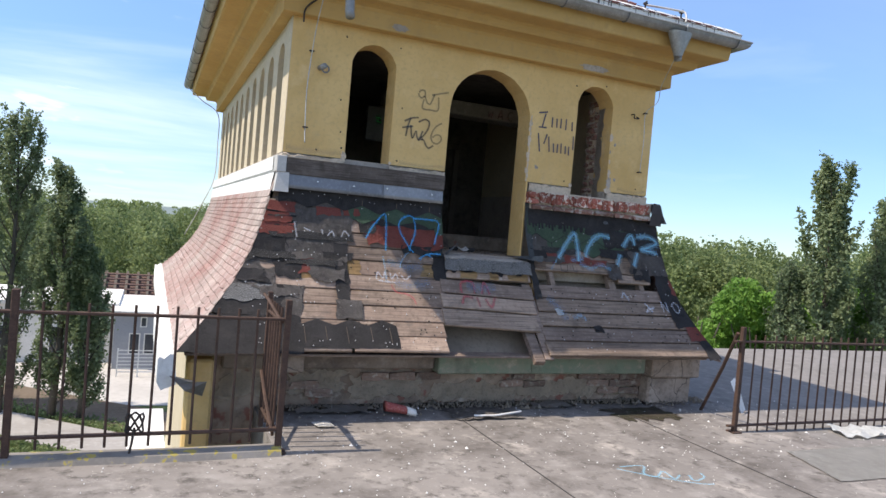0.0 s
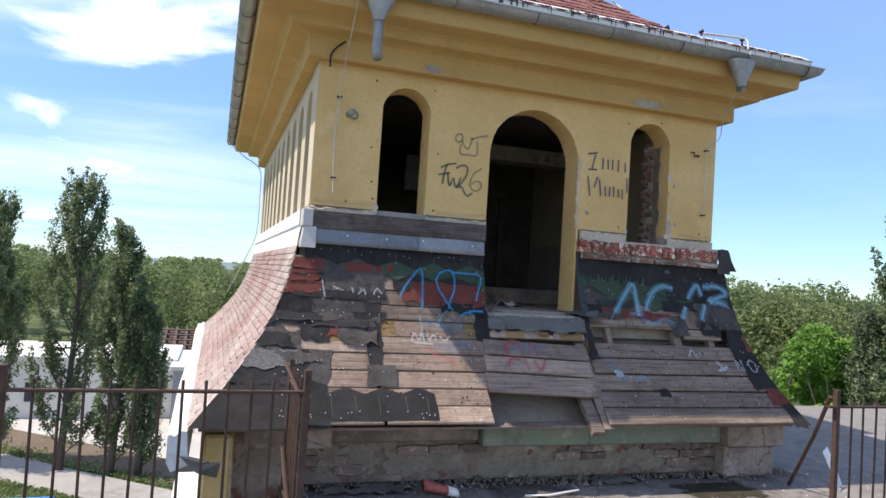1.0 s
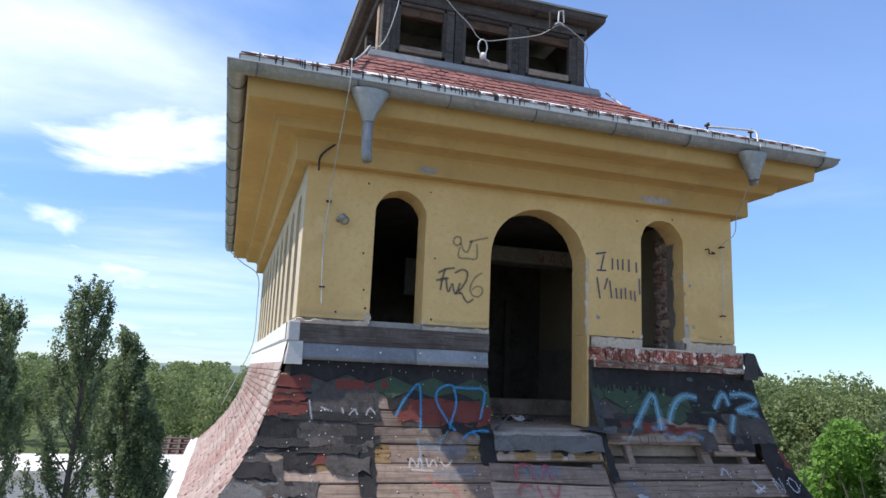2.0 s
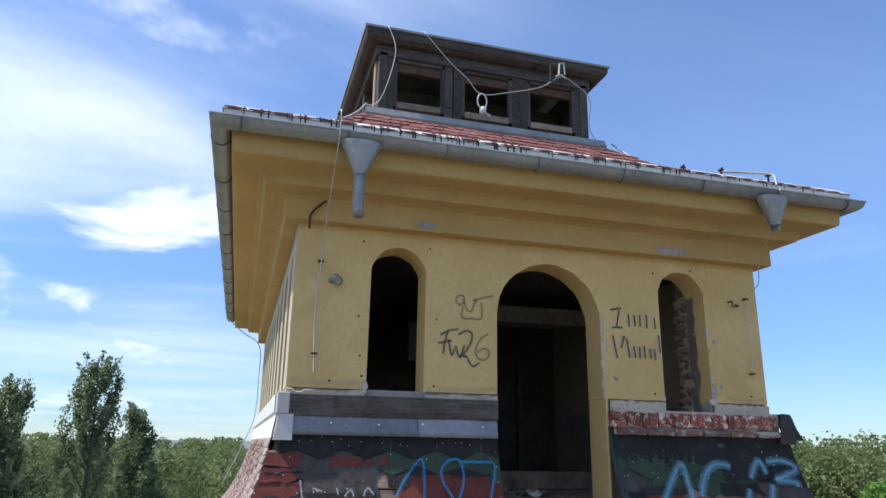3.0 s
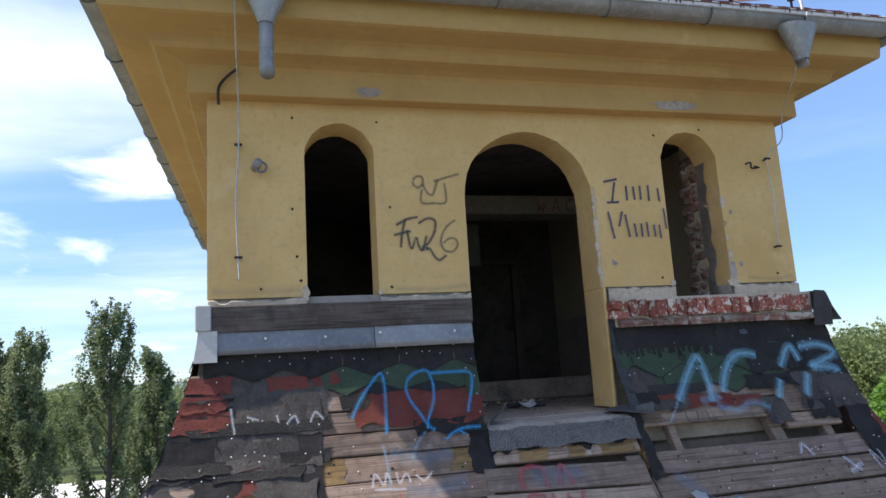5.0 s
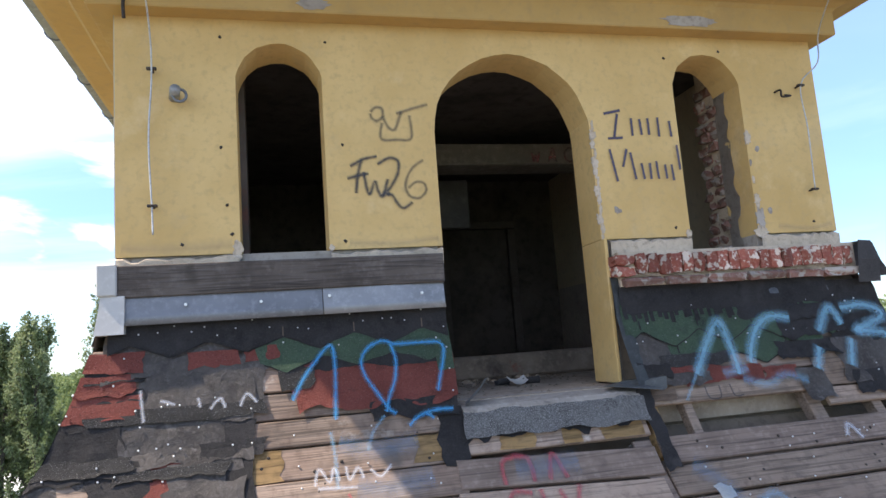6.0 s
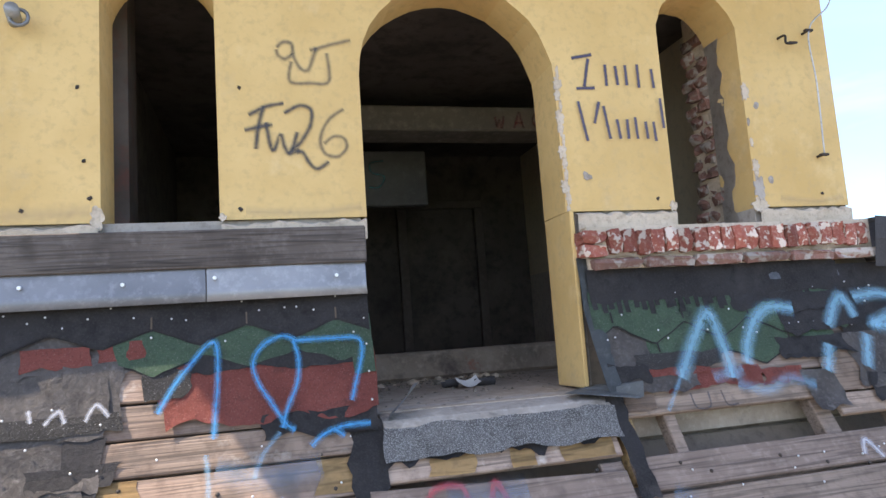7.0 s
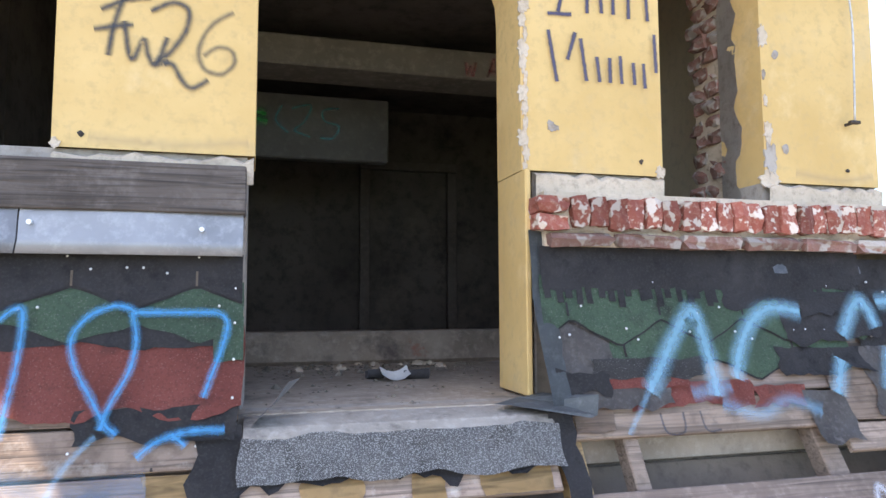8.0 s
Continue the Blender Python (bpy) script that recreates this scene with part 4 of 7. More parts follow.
for k in range(30):
    x = 2.42 + k * 0.036 + rnd.uniform(-0.01, 0.01)
    felt(x - 0.012, x + 0.012, 1.71, 1.675 - rnd.uniform(0, 0.035), black_felt, "tar_run", tear=(0.004, 0.004, 0, 0.006), off=0.0445, wrinkle=0, seed=k)
felt(2.44, 2.78, 1.45, 1.335, grey_felt, tear=(0.02, 0.05, 0.01, 0.03), seed=61, off=0.035, wrinkle=0.006, curl=0.01)
felt(2.40, 2.56, 1.44, 1.37, black_felt, tear=(0.0, 0.04, 0.02, 0.03), seed=62, off=0.040, wrinkle=0.006)
felt(2.44, 2.57, 1.36, 1.265, grey_wood, tear=(0.004, 0.004, 0.0, 0.012), seed=63, off=0.027)
felt(2.66, 3.10, 1.40, 1.325, red_felt, tear=(0.05, 0.05, 0.006, 0.025), seed=64, off=0.027)
felt(3.08, 3.30, 1.38, 1.31, red_felt, tear=(0.05, 0.05, 0.006, 0.025), seed=65, off=0.029, curl=0.01)
felt(3.28, 3.44, 1.36, 1.20, grey_felt, tear=(0.02, 0.03, 0.006, 0.025), seed=66, off=0.031, curl=0.012)
felt(3.22, 3.60, 1.50, 1.40, black_felt, tear=(0.05, 0.04, 0.01, 0.03), seed=67, off=0.038, curl=0.014, wrinkle=0.006)
felt(3.40, 3.62, 1.44, 1.26, grey_wood, "bare_wood", tear=(0.02, 0.03, 0.006, 0.004), seed=68, off=0.030, wrinkle=0)
felt(3.58, 4.3, 1.82, 1.46, black_felt, tear=(0.04, 0.0, 0.0, 0.03), seed=69, off=0.032, wrinkle=0.004)
felt(3.56, 4.3, 1.50, 1.26, grey_felt, tear=(0.04, 0.0, 0.01, 0.03), seed=80, off=0.034, wrinkle=0.008, curl=0.01)
felt(3.60, 3.80, 1.32, 1.20, black_felt, tear=(0.04, 0.04, 0.01, 0.03), seed=81, off=0.038, wrinkle=0.008)
felt(3.86, 4.3, 1.30, 1.0, black_felt, tear=(0.04, 0.0, 0.01, 0.04), seed=82, off=0.032, wrinkle=0.006)
felt(4.03, 4.3, 1.22, 1.06, red_felt, tear=(0.03, 0.0, 0.01, 0.03), seed=83, off=0.036)
felt(3.90, 4.4, 1.03, 0.76, black_felt, tear=(0.07, 0.0, 0.01, 0.05), seed=84, off=0.030, wrinkle=0.006)
felt(4.00, 4.4, 0.78, 0.66, red_felt, tear=(0.05, 0.0, 0.01, 0.03), seed=85, off=0.031)
felt(4.10, 4.45, 0.72, 0.50, black_felt, tear=(0.05, 0.0, 0.01, 0.02), seed=86, off=0.029, wrinkle=0.006)
felt(3.05, 3.66, 1.825, 1.765, dull_zinc, "flashing", "scrap of grey flashing", tear=(0.004, 0.03, 0.004, 0.004), seed=87, off=0.042, wrinkle=0.001)
felt(2.90, 3.00, 0.76, 0.715, black_felt, tear=(0.03, 0.03, 0.02, 0.02), seed=88, off=0.028)
felt(2.54, 2.62, 0.90, 0.85, white_tin, "felt_patch", "pale scrap", tear=(0.03, 0.02, 0.02, 0.02), seed=89, off=0.028)

felt(2.50, 2.92, 1.475, 1.415, dark_granule, tear=(0.05, 0.05, 0.012, 0.02), seed=211, off=0.041, wrinkle=0.004)
felt(2.58, 2.86, 1.418, 1.385, red_felt, tear=(0.05, 0.05, 0.008, 0.012), seed=212, off=0.036)
felt(3.36, 3.58, 1.70, 1.60, black_felt, tear=(0.04, 0.04, 0.02, 0.03), seed=213, off=0.046, wrinkle=0.003, curl=0.006)

# door sill: concrete lip wrapped in granulated felt
sill = structure("door_sill", bm_loft([[(1.485, y, z), (2.365, y, z)] for y, z in ((0.02, 1.358), (-0.12, 1.348), (-0.19, 1.335), (-0.225, 1.315), (-0.245, 1.28), (-0.265, 1.215), (-0.20, 1.20), (0.02, 1.2), (0.02, 1.358))], False, False), dust_top, "door sill wrapped in light grey granulated felt", "sill")
part("felt_lip", sheet_patch(lambda x, z, o: Vector((x, -0.225 - (1.315 - z) * 0.42 - o, z + 0.004 * math.sin(x * 23))), 1.475, 2.375, 1.318, 1.205, off=0.008, tear=(0.01, 0.01, 0.010, 0.014), wrinkle=0.006, curl=0.006, seed=95), light_felt, sill, "light grey granulated felt lip")
part("felt_scrap", bm_loft([[(1.50, -0.20, 1.34), (1.53, -0.10, 1.35)], [(1.56, -0.22, 1.40), (1.60, -0.13, 1.42)], [(1.60, -0.2, 1.455), (1.635, -0.15, 1.46)]], False, False), lead, sill, "curled scrap of felt")
structure("door_jamb", bm_box(2.36, 2.380, -0.03, 0.24, 1.365, BASE, 0.004), yellow, "yellow plaster jamb of the doorway", "jamb")
part("flashing", sheet_patch(lambda x, z, o: Vector((x + 0.05 * max(0, 1.62 - z), -0.036 - 1.05 * flare(z) - o, z)), 2.363, 2.428, 1.90, 1.345, off=0.0, tear=(0.004, 0.014, 0.01, 0.02), wrinkle=0.010, seed=97), flap_lead, skirt, "bent grey metal flashing beside the doorway")
part("flashing", bm_loft([[(2.20, -0.16, 1.366), (2.25, -0.17, 1.362), (2.44, -0.31, 1.338)], [(2.30, -0.08, 1.372), (2.38, -0.15, 1.366), (2.46, -0.31, 1.345)], [(2.40, -0.05, 1.38), (2.44, -0.15, 1.385), (2.475, -0.29, 1.40)]], False, False), flap_lead, skirt, "bent grey metal flashing beside the doorway")

# nails with bright heads
nail_bm = bmesh.new()
bmesh.ops.create_uvsphere(nail_bm, u_segments=6, v_segments=4, radius=0.0046)
nail_me = mesh_of("nail", nail_bm, nail_mat, True)
rnd = random.Random(9)


def nail(x, z, off=0.040):
    ob = new("nail", nail_me)
    ob.parent = skirt
    ob.location = on_skirt(x, z, off)


for i in range(22):
    nail(0.05 + i * 0.065 + rnd.uniform(-0.02, 0.02), rnd.choice((1.745, 1.66, 1.775)) + rnd.uniform(-0.02, 0.02))
for i in range(24):
    nail(2.42 + i * 0.06 + rnd.uniform(-0.02, 0.02), rnd.choice((1.72, 1.64, 1.54)) + rnd.uniform(-0.03, 0.03))
for z in (1.70, 1.60, 1.50, 1.40):
    nail(1.455, z)
for i in range(48):
    nail(rnd.uniform(-0.3, 0.6), rnd.uniform(0.8, 1.6), 0.042)
for i in range(26):
    nail(rnd.uniform(-0.2, 0.92), rnd.choice((0.70, 0.60, 0.58)) + rnd.uniform(-0.012, 0.012))
for zt, zb in zip(SEAMS[3:], SEAMS[4:]):
    for x in (0.75, 1.08, 1.33, 1.36):
        if rnd.random() < 0.7:
            nail(x + rnd.uniform(-0.05, 0.02), (zt + zb) / 2 + rnd.uniform(-0.03, 0.03), 0.025)
for i in range(40):
    nail(rnd.uniform(2.45, 4.1), rnd.uniform(0.56, 1.07), 0.026)
for i in range(20):
    nail(rnd.uniform(3.6, 4.1), rnd.uniform(0.9, 1.7), 0.040)

# rusted nail heads and knots on the bare boards
knot_bm = bmesh.new()
bmesh.ops.create_uvsphere(knot_bm, u_segments=7, v_segments=4, radius=0.008)
knot_me = mesh_of("rusted_nail", knot_bm, dark_wire, True)
for i in range(120):
    x, z = (rnd.uniform(0.6, 1.4), rnd.uniform(0.56, 1.33)) if i % 5 < 2 else ((rnd.uniform(1.45, 2.28), rnd.uniform(0.76, 1.1)) if i % 5 == 2 else (rnd.uniform(2.45, 4.0), rnd.uniform(0.56, 1.1)))
    ob = new("rusted_nail", knot_me)
    ob.parent = skirt
    ob.location = on_skirt(x, z, 0.019)

# ---- base under the skirt ----
base_brick_mat = surface("grey_brown_brick", [(0.27, 0.175, 0.13), (0.19, 0.135, 0.105), (0.35, 0.28, 0.22)], 0.95, big=9, fine=40, bump=0.8, local=True, spread=0.3, specks=((0.36, 0.30, 0.24), 14, 0.44))
base = thing("tower_base", "crumbling plastered base of the tower under the skirt", "base", kind="structure")
part("wall", bm_box(-0.45, W + 0.45, -0.30, 0.02, -0.3, 0.49), surface("base_plaster", [(0.45, 0.34, 0.25), (0.27, 0.195, 0.142), (0.155, 0.112, 0.082)], 0.95, big=2.2, fine=14, bump=1.0, specks=((0.27, 0.12, 0.085), 7, 0.42), stains=(((0.16, 0.125, 0.10), 3.0, 0.52, 0.70), ((0.62, 0.53, 0.43), 5.0, 0.57, 0.72))), base)
# the left ledge is darker and browner than the others
part("ledge", bm_box(-0.4, 1.40, -0.40, -0.30, 0.33, 0.480, 0.012), surface("dark_ledge", [(0.30, 0.235, 0.185), (0.19, 0.145, 0.112), (0.40, 0.33, 0.265)], 0.95, big=2.5, fine=16, bump=0.9, stains=(((0.12, 0.09, 0.07), 3.0, 0.5, 0.68),)), base, "dark broken ledge under the boards")
part("ledge", bm_box(1.41, 2.35, -0.47, -0.30, 0.30, 0.495, 0.012), green_stone, base, "ledge stained with green paint")
part("ledge", bm_box(2.36, 3.70, -0.43, -0.30, 0.29, 0.480, 0.012), green_stone, base, "ledge stained with green paint")
part("ledge", bm_box(3.71, 4.33, -0.52, -0.30, 0.27, 0.485, 0.014), ledge_stone, base)
part("pier", bm_box(3.73, 4.28, -0.46, -0.30, -0.2, 0.27, 0.02), ledge_stone, base, "crumbling brick and plaster pier")
on_base = lambda x, z, o: Vector((x, -0.30 - o, z))
for x0, x1, zt, zb, sd in ((0.10, 0.62, 0.29, 0.10, 1), (0.70, 1.34, 0.25, 0.06, 2), (1.40, 2.30, 0.19, 0.02, 3), (2.20, 3.62, 0.22, 0.05, 4), (-0.38, 0.02, 0.28, 0.08, 5)):
    part("loose_plaster", sheet_patch(on_base, x0, x1, zt, zb, off=0.016, tear=(0.11, 0.11, 0.06, 0.06), wrinkle=0.016, seed=sd + 60, thick=0.02), mortar, base, "loose pale plaster layer with a broken edge")
base_bricks = []
for k in range(4):
    r_ = random.Random(k + 300)
    bm = bm_box(-0.118, 0.118, -0.05, 0.05, -0.03, 0.03)
    bmesh.ops.subdivide_edges(bm, edges=bm.edges[:], cuts=1, use_grid_fill=True)
    for v in bm.verts:
        v.co += Vector((r_.uniform(-1, 1), r_.uniform(-1, 1), r_.uniform(-1, 1))) * 0.009
    base_bricks.append(mesh_of("brick", bm, base_brick_mat))
rnd = random.Random(55)
for row in range(3):
    for i in range(19):
        x = -0.34 + i * 0.245 + 0.12 * (row % 2)
        if noise.noise(Vector((x * 1.3, row * 0.4, 4.2))) < (0.06, 0.20, 0.34)[row]:
            continue
        ob = new("brick", base_bricks[(i + row) % 4])
        ob.parent = base
        ob.location = (x + rnd.uniform(-0.01, 0.01), -0.285 - rnd.uniform(0, 0.022), 0.255 - row * 0.073 + rnd.uniform(-0.004, 0.004))
        ob.rotation_euler = (rnd.uniform(-0.08, 0.08), rnd.uniform(-0.04, 0.04), rnd.uniform(-0.06, 0.06))
part("block", bm_box(-0.02, 0.20, -0.60, -0.44, 0.34, 0.495, 0.012), ledge_stone, base)
# tower shaft and lower wing below the deck
structure("wall_shaft", bm_box(-0.50, W + 0.3, 0.02, D + 0.6, GROUND, 0.44), cream, "sunlit cream wall of the building below the tower", "wall")
structure("wall_pilaster", bm_box(-0.66, -0.47, -0.55, -0.28, -6.0, 0.43, 0.02), yellow, "yellow plaster pilaster at the corner", "wall")
structure("wall_pilaster_back", bm_box(-0.62, -0.50, 0.10, 0.5, -6.0, 0.43, 0.02), cream, "cream plaster pilaster at the corner", "wall")
structure("wall_wing", bm_box(-1.12, -0.50, 5.0, 9.5, GROUND, -2.7), white_wall, "bright white wall of the lower wing", "wall")
structure("wall_facade", bm_box(-9.0, 30.0, -9.5, -1.43, GROUND, -0.3), white_wall, "plastered outer wall below the roof deck", "wall")
structure("wall_facade_east", bm_box(4.7, 30.0, -1.43, 2.7, GROUND, -0.3), white_wall, "plastered outer wall below the roof deck", "wall")
# side eave gutter with white flashing
bm = bm_loft([[(skirt_left(0.5) - 0.005 + o * (1 + 0.12 * math.sin(y * 1.3)), y, 0.5 + z) for o, z in ((0.03, 0.03), (-0.01, 0.035), (-0.05, 0.0), (-0.085, 0.015), (-0.095, 0.0), (-0.095, -0.16), (-0.06, -0.22), (0.05, -0.18))] for y in (-0.86, -0.3, 0.3, 1.0, 2.0, 3.0, 4.0, 5.0, 6.0, D + 0.85)], True, True)
part("eave_flashing", bm, white_tin, skirt, "white painted metal flashing along the side eave")
part("gutter_end", bm_loft([[(-0.80 + o, -0.93, 0.40 - o), (-0.66 + o, -0.95, 0.36), (-0.62 + o * 0.5, -0.84, 0.34 - o), (-0.76, -0.82, 0.37)] for o in (0.0, 0.06, 0.11)], True, True), dull_zinc, skirt, "bent broken gutter end")

# ---- bands under the windows ----
band = thing("window_band", "weathered plank and metal flashing under the window", "band", kind="structure")
part("plank", bm_box(0.02, 1.478, -0.085, 0.0, 1.922, 2.062, 0.004), surface("silver_plank", [(0.13, 0.107, 0.092), (0.072, 0.057, 0.049), (0.185, 0.157, 0.138)], 0.85, big=2.2, fine=18, bump=0.7, grain=(0.45, 5, 14), stains=(((0.07, 0.055, 0.045), 5.0, 0.58, 0.7),)), band, "silver-grey weathered plank with knots")
for x0, x1 in ((0.03, 0.893), (0.897, 1.472)):
    bm = bm_loft([[(x, -0.07 - o - 0.006 * math.sin(x * 7), z) for x in (x0, (x0 + x1) / 2, x1)] for o, z in ((0.0, 1.925), (0.006, 1.90), (0.012, 1.84), (0.03, 1.80), (0.022, 1.80), (0.004, 1.84), (-0.004, 1.90))], False, False)
    part("flashing", bm, dull_zinc if x0 < 0.5 else mid_zinc, band, "grey metal flashing strip", True)
for x, z in ((0.925, 1.885), (1.36, 1.875), (0.3, 1.88), (0.62, 1.875)):
    part("screw", bm_tube([(x, -0.07, z), (x, -0.09, z)], 0.007, 8), nail_mat, band)
part("corner_cap", bm_box(-0.06, 0.022, -0.10, 0.06, 1.93, 2.07, 0.006), cap_tin, band, "folded sheet metal corner")
part("corner_cap", bm_loft([[(-0.055 - o, -0.10 - o, z), (0.052, -0.10 - o, z), (0.052, 0.02, z), (-0.055 - o, 0.02, z)] for z, o in ((1.93, -0.01), (1.87, -0.004), (1.765, 0.012))], True, True), cap_tin, band, "folded sheet metal corner")
for i in range(6):
    y0 = 0.062 + i * 1.10
    bm = bm_loft([[(-x, y0 + 0.002, z), (-x, y0 + 1.096, z)] for x, z in ((0.0, 2.085), (0.05, 2.075), (0.065, 2.065), (0.065, 1.95), (0.05, 1.93), (0.075, 1.78), (0.0, 1.77))], False, False)
    part("side_flashing", bm, white_tin, band, "white painted metal flashing panel")
# rough plaster strip where the render has broken off
rnd = random.Random(2)
for x0, x1 in ((0.0, 0.53), (0.95, 1.497), (2.405, 2.89), (3.33, W)):
    n = int((x1 - x0) / 0.03)
    pts = [(x0 + (x1 - x0) * i / n, 2.098 + rnd.uniform(-0.010, 0.012)) for i in range(n + 1)]
    bm = bm_loft([[(x, -0.012, 2.02) for x, z in pts], [(x, -0.016, z - 0.012) for x, z in pts], [(x, 0.01, z) for x, z in pts]], False, False)
    part("broken_plaster", bm, mortar, wall_south, "rough grey plaster where the render broke off")

# brick course under the right window
course = thing("brick_course", "crumbling red brick course with pale mortar", "brick course", kind="structure")
part("mortar", bm_box(2.41, W + 0.03, -0.066, 0.0, 1.85, 2.03), mortar, course)


def brick_mesh(w, h, d, seed, mat=brick_mat):
    r = random.Random(seed)
    bm = bm_box(-w / 2, w / 2, -d / 2, d / 2, -h / 2, h / 2)
    bmesh.ops.subdivide_edges(bm, edges=bm.edges[:], cuts=1, use_grid_fill=True)
    for v in bm.verts:
        k = sum(abs(abs(c) - lim) < 1e-5 for c, lim in zip(v.co, (w / 2, d / 2, h / 2)))
        v.co *= (1, 1.02, 0.96, 0.90)[k]
        v.co += Vector((r.uniform(-1, 1), r.uniform(-1.8, 1.2), r.uniform(-1, 1))) * 0.0065
    return mesh_of("brick", bm, mat)


up_bricks = [brick_mesh(0.0625, 0.105, 0.11, s) for s in range(5)]
flat_bricks = [brick_mesh(0.115, 0.055, 0.11, s + 20) for s in range(3)]
jamb_bricks = [brick_mesh(0.10, 0.058, 0.10, s + 60, old_brick) for s in range(5)]
long_bricks = [brick_mesh(0.235, 0.045, 0.09, s + 40, old_brick) for s in range(3)]
rnd = random.Random(12)
for i in range(20):
    ob = new("brick", up_bricks[(i * 3) % 5])
    ob.parent = course
    ob.location = (2.53 + i * 0.0672 + rnd.uniform(-0.004, 0.004), -0.045 + rnd.uniform(-0.012, 0.008), 1.962 + rnd.uniform(-0.006, 0.006))
    ob.rotation_euler = (rnd.uniform(-0.05, 0.05), rnd.uniform(-0.06, 0.06), rnd.uniform(-0.08, 0.08))
for i, z in enumerate((1.985, 1.925)):
    ob = new("brick", flat_bricks[i])
    ob.parent = course
    ob.location = (2.43, -0.045, z)
for i in range(6):
    ob = new("brick", long_bricks[i % 3])
    ob.parent = course
    ob.location = (2.53 + i * 0.245, -0.055 + rnd.uniform(-0.01, 0.006), 1.870)
part("mortar", sheet_patch(on_wall, 2.47, W, 1.922, 1.898, off=0.075, tear=(0.01, 0.01, 0.012, 0.012), wrinkle=0.012, seed=3, thick=0.03), mortar, course, "squeezed-out mortar line")
part("corner_flap", bm_loft([[(W + 0.02, -0.12, 2.03), (W + 0.06, 0.10, 2.04)], [(W + 0.12, -0.11, 2.02), (W + 0.13, 0.10, 2.03)], [(W + 0.17, -0.10, 1.92), (W + 0.18, 0.1, 1.93)], [(W + 0.21, -0.12, 1.83), (W + 0.22, 0.1, 1.84)]], False, False), dull_zinc, course, "bent metal flap at the corner")
part("corner_felt", bm_loft([[(W + 0.005, -0.13, 2.035), (W + 0.10, -0.12, 2.03)], [(W - 0.01, -0.13, 1.93), (W + 0.14, -0.12, 1.92)], [(W + 0.0, -0.10, 1.80), (W + 0.16, -0.09, 1.80)]], False, False), black_felt, course, "black felt hanging at the corner")

# broken brick jamb and grey reveal inside the right window
jamb = thing("window_jamb", "broken brick jamb with grey plaster inside the window", "jamb", kind="structure")
part("plaster", sheet_patch(lambda x, z, o: Vector((3.3235 - o, x, z)), 0.135, 0.242, 2.985, 2.035, off=0.0, tear=(0.03, 0.004, 0.01, 0.01), wrinkle=0.004, seed=44), raw_plaster, jamb, "bare grey plaster at the edge of the broken jamb")
part("core", bm_box(3.338, 3.54, 0.2425, 0.42, 2.04, 3.22), mortar, jamb)
rnd = random.Random(3)
for r in range(15):
    for k in range(2):
        ob = new("brick", jamb_bricks[(r * 2 + k * 3) % 5])
        ob.parent = jamb
        ob.location = (3.378 + rnd.uniform(-0.022, 0.012), 0.285 + k * 0.095 + (0.025 if r % 2 else 0.0) + rnd.uniform(-0.015, 0.015), 2.06 + r * 0.071 + rnd.uniform(-0.006, 0.006))
        ob.rotation_euler = (rnd.uniform(-0.1, 0.1), rnd.uniform(-0.1, 0.1), 1.57 + rnd.uniform(-0.15, 0.15))
# grey pier plaster dimmed in colour to match the shade indoors
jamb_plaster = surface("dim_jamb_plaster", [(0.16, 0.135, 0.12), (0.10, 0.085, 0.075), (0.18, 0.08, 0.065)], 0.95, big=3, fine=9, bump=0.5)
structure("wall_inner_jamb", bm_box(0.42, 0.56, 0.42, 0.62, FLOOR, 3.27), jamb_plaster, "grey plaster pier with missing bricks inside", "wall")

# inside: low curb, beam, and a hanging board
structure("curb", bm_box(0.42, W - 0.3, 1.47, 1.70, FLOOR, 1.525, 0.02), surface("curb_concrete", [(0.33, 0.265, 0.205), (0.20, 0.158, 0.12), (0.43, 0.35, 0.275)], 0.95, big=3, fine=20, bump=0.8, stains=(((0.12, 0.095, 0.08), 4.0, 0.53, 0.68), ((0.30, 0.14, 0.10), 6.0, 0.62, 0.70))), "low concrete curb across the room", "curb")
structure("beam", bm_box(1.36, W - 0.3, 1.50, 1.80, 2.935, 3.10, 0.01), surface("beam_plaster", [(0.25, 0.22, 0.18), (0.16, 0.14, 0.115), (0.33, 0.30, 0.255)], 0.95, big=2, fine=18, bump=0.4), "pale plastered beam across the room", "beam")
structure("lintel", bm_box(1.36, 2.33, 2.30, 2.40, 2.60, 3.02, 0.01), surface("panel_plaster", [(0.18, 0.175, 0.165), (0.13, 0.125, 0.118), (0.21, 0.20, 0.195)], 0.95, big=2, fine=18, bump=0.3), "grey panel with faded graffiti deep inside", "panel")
paint("graffiti", lambda x, z, o: Vector((x, 1.50 - o, z)), letters("WAC", 2.62, 2.95, 0.10, 0.11, 0.13), 0.03, red_spray, None, "")
paint("graffiti", lambda x, z, o: Vector((x, 2.30 - o, z)), [[(1.64, 2.94), (1.60, 2.84), (1.68, 2.76)], [(1.70, 2.92), (1.82, 2.95), (1.78, 2.84), (1.72, 2.78), (1.82, 2.74)], [(2.0, 2.94), (1.90, 2.92), (1.91, 2.85), (2.0, 2.82), (1.96, 2.74), (1.88, 2.74)]], 0.035, teal_spray, bpy.data.objects["lintel"], "faded teal sprayed tag")
paint("graffiti", lambda x, z, o: Vector((x, 2.30 - o, z)), [[(1.47, 2.89), (1.54, 2.87)], [(1.48, 2.84), (1.55, 2.83)]], 0.11, green_spray, bpy.data.objects["lintel"], "bright green sprayed blot")
bpy.data.objects["graffiti"].parent = bpy.data.objects["beam"]

